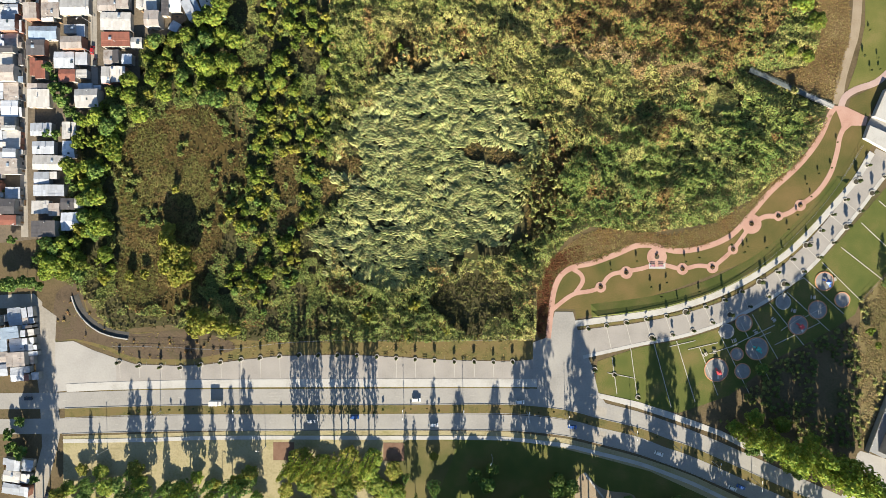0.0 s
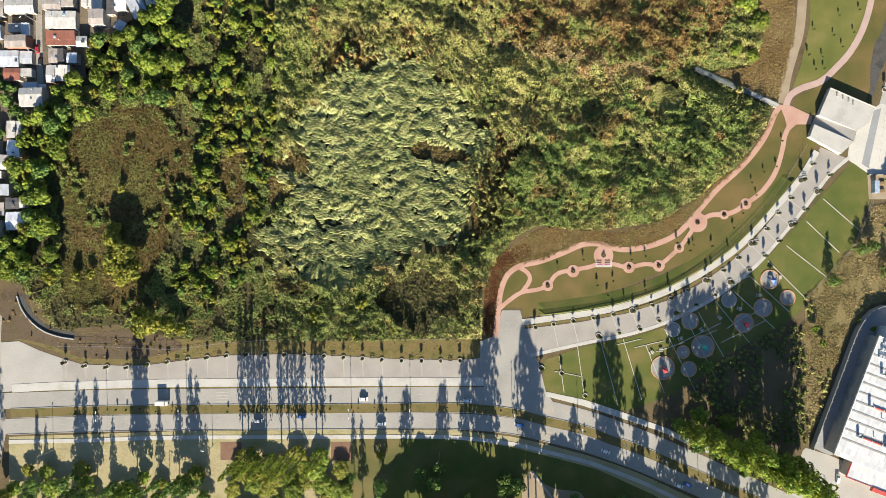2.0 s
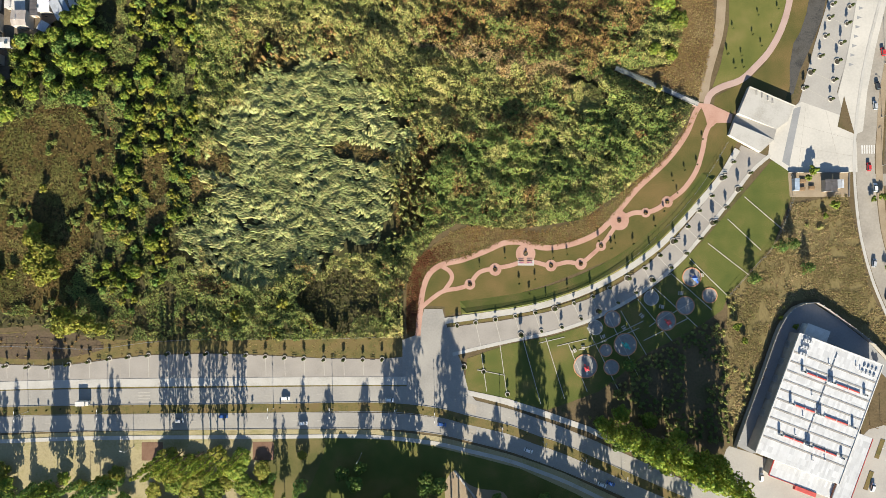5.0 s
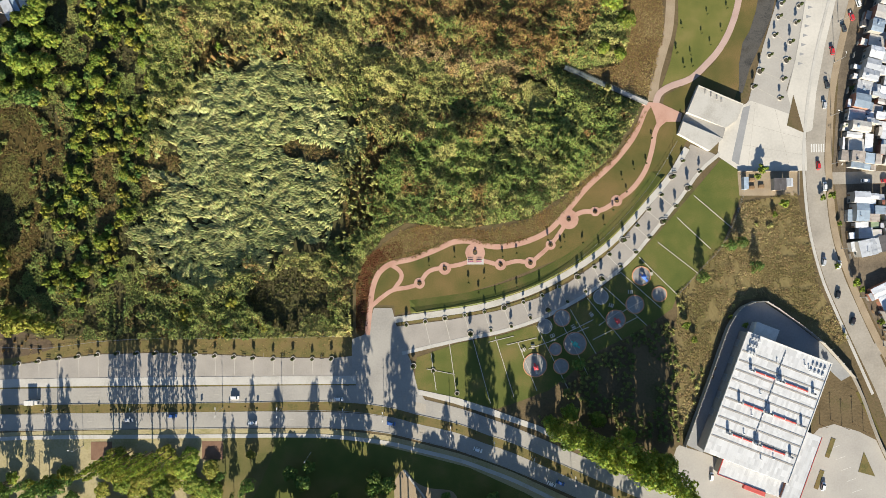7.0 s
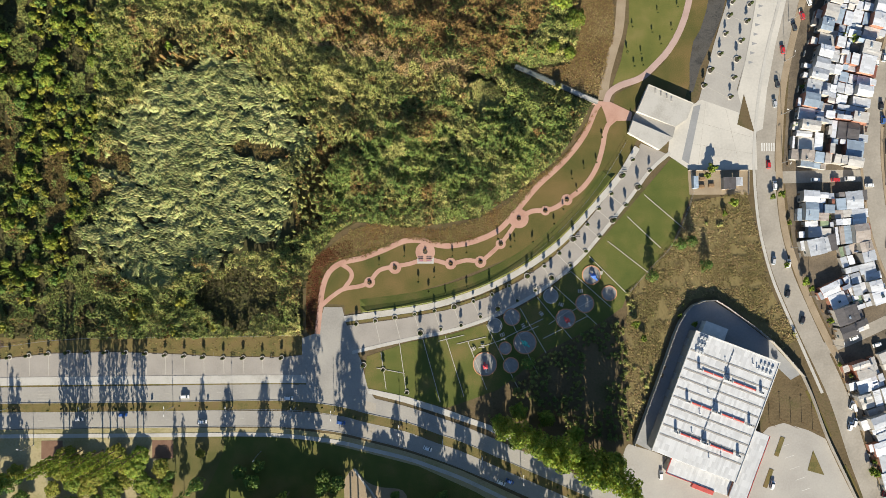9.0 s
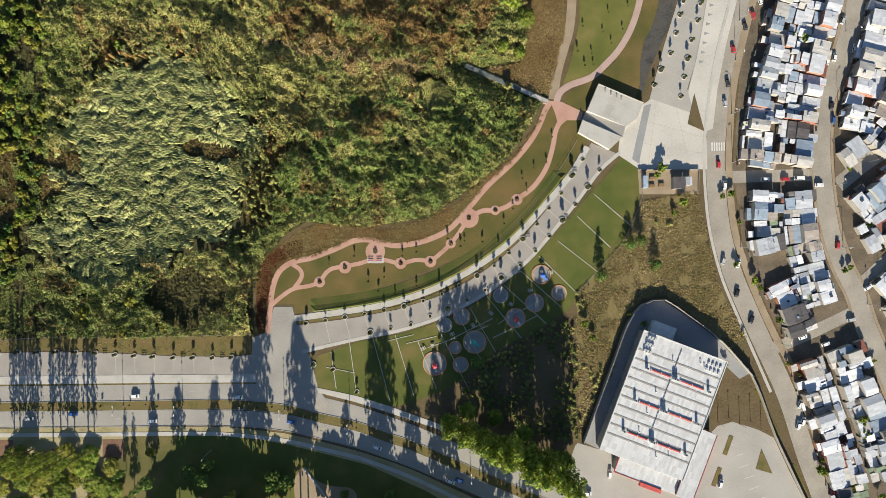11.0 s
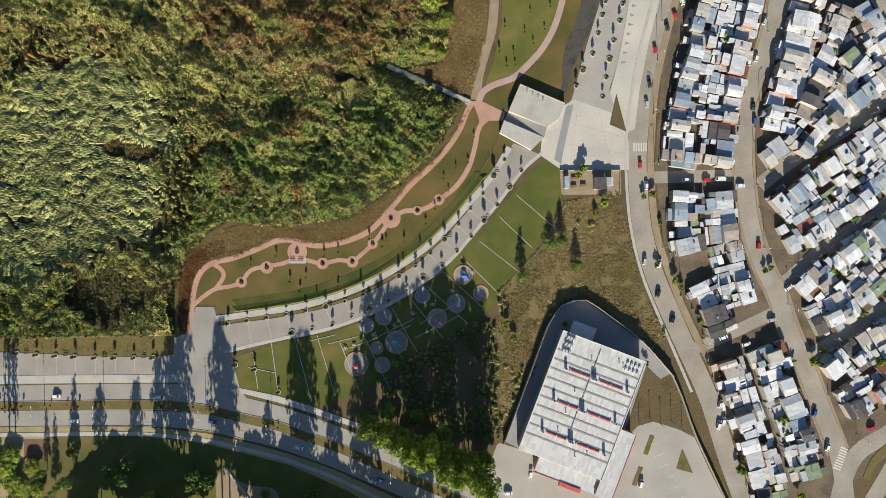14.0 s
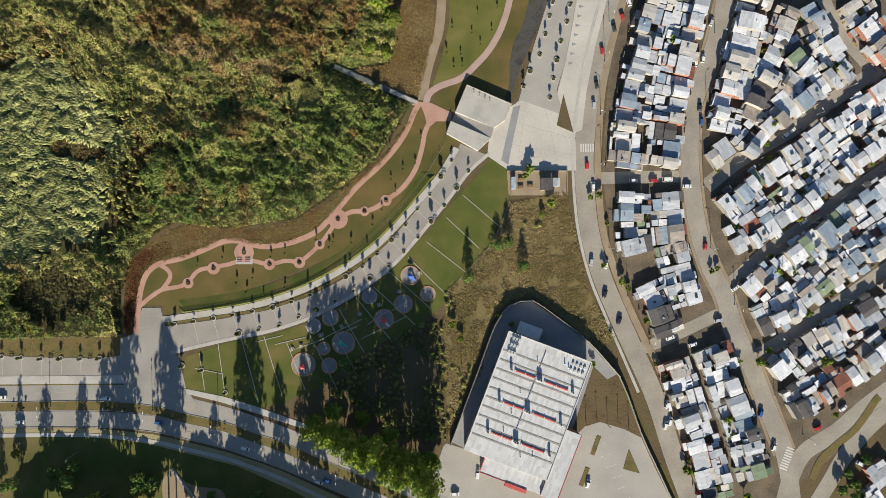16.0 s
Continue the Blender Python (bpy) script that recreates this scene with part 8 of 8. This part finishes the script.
lawn_trees = [(185.7, 37), (179.7, 31.9), (194.9, 52.5), (191.9, 39.8), (110.5, -16.5), (107.6, -23.5), (115.8, -24.7), (126.5, -21.2), (137.8, -18.5), (148.6, -1.7), (150.6, 1.1), (159.6, 0.5), (170.4, 9.4), (175, 16.7), (181.9, 25.7), (119.6, -6.2), (95.7, -5.9), (83, -10), (126.6, -4.3), (142.2, 2.1), (216, 88.4), (211.7, 87.9), (215.2, 94.1), (225.2, 99.1), (230.9, 106.2), (221, 104.9), (208.1, 95), (233.9, 117.6), (223.9, 114.8), (211.1, 107.8), (102.6, -18.7), (159, -8), (167.5, 0.4)]
rng = random.Random(8)
for x, y in lawn_trees:
    tree("sapling", x, y, rng.uniform(0.45, 0.75), rng.uniform(0, 6.28), rng, "young trees of the park lawn")


def bed_plants():
    for x, y in [(153, 12.4), (106.1, -3.2), (143.8, -0.2), (133.6, -9.1), (118.7, -9.8), (90.9, -11.5), (78.2, -18.7), (166.3, 16.2), (177.1, 21.5)]:
        r = np.random.default_rng(int(abs(x * 10)))
        n = 9
        a, q = r.random(n) * 6.28, 0.85 * np.sqrt(r.random(n))
        stuff("bed_plants", shrub_forms, x + q * np.cos(a), y + q * np.sin(a), 0.3 + 0.15 * r.random(n), 0.4 + 0.3 * r.random(n), M["shrub_brown"], "low plants in the round bed", "plants", seed=3, z=0.28)


bed_plants()

place_trees("clump_green", [(287.4, 8.9, 0.4), (285.2, -12.1, 0.5), (297.4, -24.1, 0.5), (310.4, -61.6, 0.4), (327.2, -115.1, 0.6), (330.3, -94.1, 0.4), (306.9, 94.9, 0.5), (315.5, 102, 0.6), (319, 84.9, 0.45), (312.1, 55.3, 0.35), (290.9, 56.9, 0.5), (375, 93, 0.6), (378, 97.2, 0.5), (365, 84.6, 0.5), (397.7, 85.2, 0.7), (365.8, 49.1, 0.5), (362.5, 19.5, 0.5), (342.9, 35.2, 0.5), (384.8, -9, 0.4), (380.4, -16, 0.6), (339.4, -15.5, 0.5), (342.2, -14.2, 0.5), (407.1, -34.6, 0.5), (389.3, -78, 0.5), (400.5, -88, 0.5), (352.8, -60.7, 0.4), (339.4, -109.7, 0.4), (316, -67.3, 0.4), (279.1, 21.7, 0.5), (367.1, -55.3, 0.6), (419.5, -53.1, 0.6), (401.8, -13.4, 0.5)], "garden trees", 17)

rng = random.Random(91)
for spot in YARDS:
    k = rng.uniform(0.28, 0.6)
    tree(rng.choice(("clump_green", "clump_dark", "clump_yellow")), spot.x, spot.y, k, rng.uniform(0, 6.28), rng, "garden trees")

# ---- joints between the paving slabs ----
for i in range(42):
    x = -158 + i * 4.8
    if x < 44:
        top = -55.5 if x < -60 else -54.0 if x > 10 else -52.6
        line_strip("slab_joint", (x, top), (x, -63.4), 0.09, 0.085, M["asphalt"], bays)
carriage = bpy.data.objects["road_north_carriageway"]
mid = spline(NORTH, 12.0)
for a, b in zip(mid[4:44], mid[5:45]):
    u = Vector((b[0] - a[0], b[1] - a[1])).normalized()
    line_strip("lane_mark", a, (a[0] + u.x * 2.2, a[1] + u.y * 2.2), 0.12, 0.066, M["line"], carriage)
carriage = bpy.data.objects["road_south_carriageway"]
mid = spline(SOUTH, 12.0)
for a, b in zip(mid[4:44], mid[5:45]):
    u = Vector((b[0] - a[0], b[1] - a[1])).normalized()
    line_strip("lane_mark", a, (a[0] + u.x * 2.2, a[1] + u.y * 2.2), 0.12, 0.068, M["line"], carriage)


# ---- lines of the north-east parking and the plaza ----
lot_east = bpy.data.objects["parking_east"]
for a, b in zip([(246.5, 77.9), (250, 85.8), (255, 93.8), (257.9, 104), (260, 113.1)], [(259.8, 72.1), (261.6, 81.8), (263.5, 91.2), (265.6, 100.3), (268.8, 110.2)]):
    line_strip("bay_line", (a[0] + 1.4, a[1]), (b[0] - 1.4, b[1]), 0.25, 0.082, M["line"], lot_east)
band("kerb_lot_east", [(276.9, 138.7), (273.8, 121.6), (270.7, 104.5), (267.7, 90.3), (263.5, 74.6)], 0.4, 0.12, M["kerb"], "kerb between the parking and the bare strip", category="kerb")
for i in range(7):
    a, b = [(274.3, 118.2), (268.6, 89.7)]
    t = i / 6
    x, y = a[0] + (b[0] - a[0]) * t + 2.2, a[1] + (b[1] - a[1]) * t
    # A row of dark triangles along the bare strip.
    part("chevron", prism(bmesh.new(), [(x - 1.4, y - 0.9), (x + 1.2, y), (x - 1.4, y + 0.9)], 0.02, 0.075), M["yard"], bpy.data.objects["lot_east"], "dark triangle on the bare strip")
east_plaza = bpy.data.objects["plaza_east"]
for a, b in zip([(247.6, 69.9), (257.5, 66.4), (240.4, 60.6), (238.8, 49.3)], [(242.9, 36.4), (264.2, 36.2), (270.7, 51.8), (272.3, 43.3)]):
    line_strip("slab_joint", a, b, 0.1, 0.079, M["asphalt"], east_plaza)


# ---- stacks in the loading yard ----
rng = random.Random(12)
for x, y in [(222.8, -66.3), (224.2, -62.4), (225.7, -58.7), (227.1, -55.1), (228.6, -51.7), (221, -70.8), (248.2, -43.5), (251.3, -44.6), (254.1, -45.8)]:
    stack = thing("pallet_stack", Matrix.Translation((x, y, 0.066)) @ Matrix.Rotation(1.2 + rng.uniform(-0.1, 0.1), 4, "Z"), "stack of grey wooden pallets beside the wall", "pallets", "pallet stacks")
    for k in range(rng.randint(4, 7)):
        part("pallet", box(bmesh.new(), -1.0, 1.0, -0.6, 0.6, k * 0.16, k * 0.16 + 0.13, 0.02), M["timber"] if k % 2 else M["kerb"], stack)
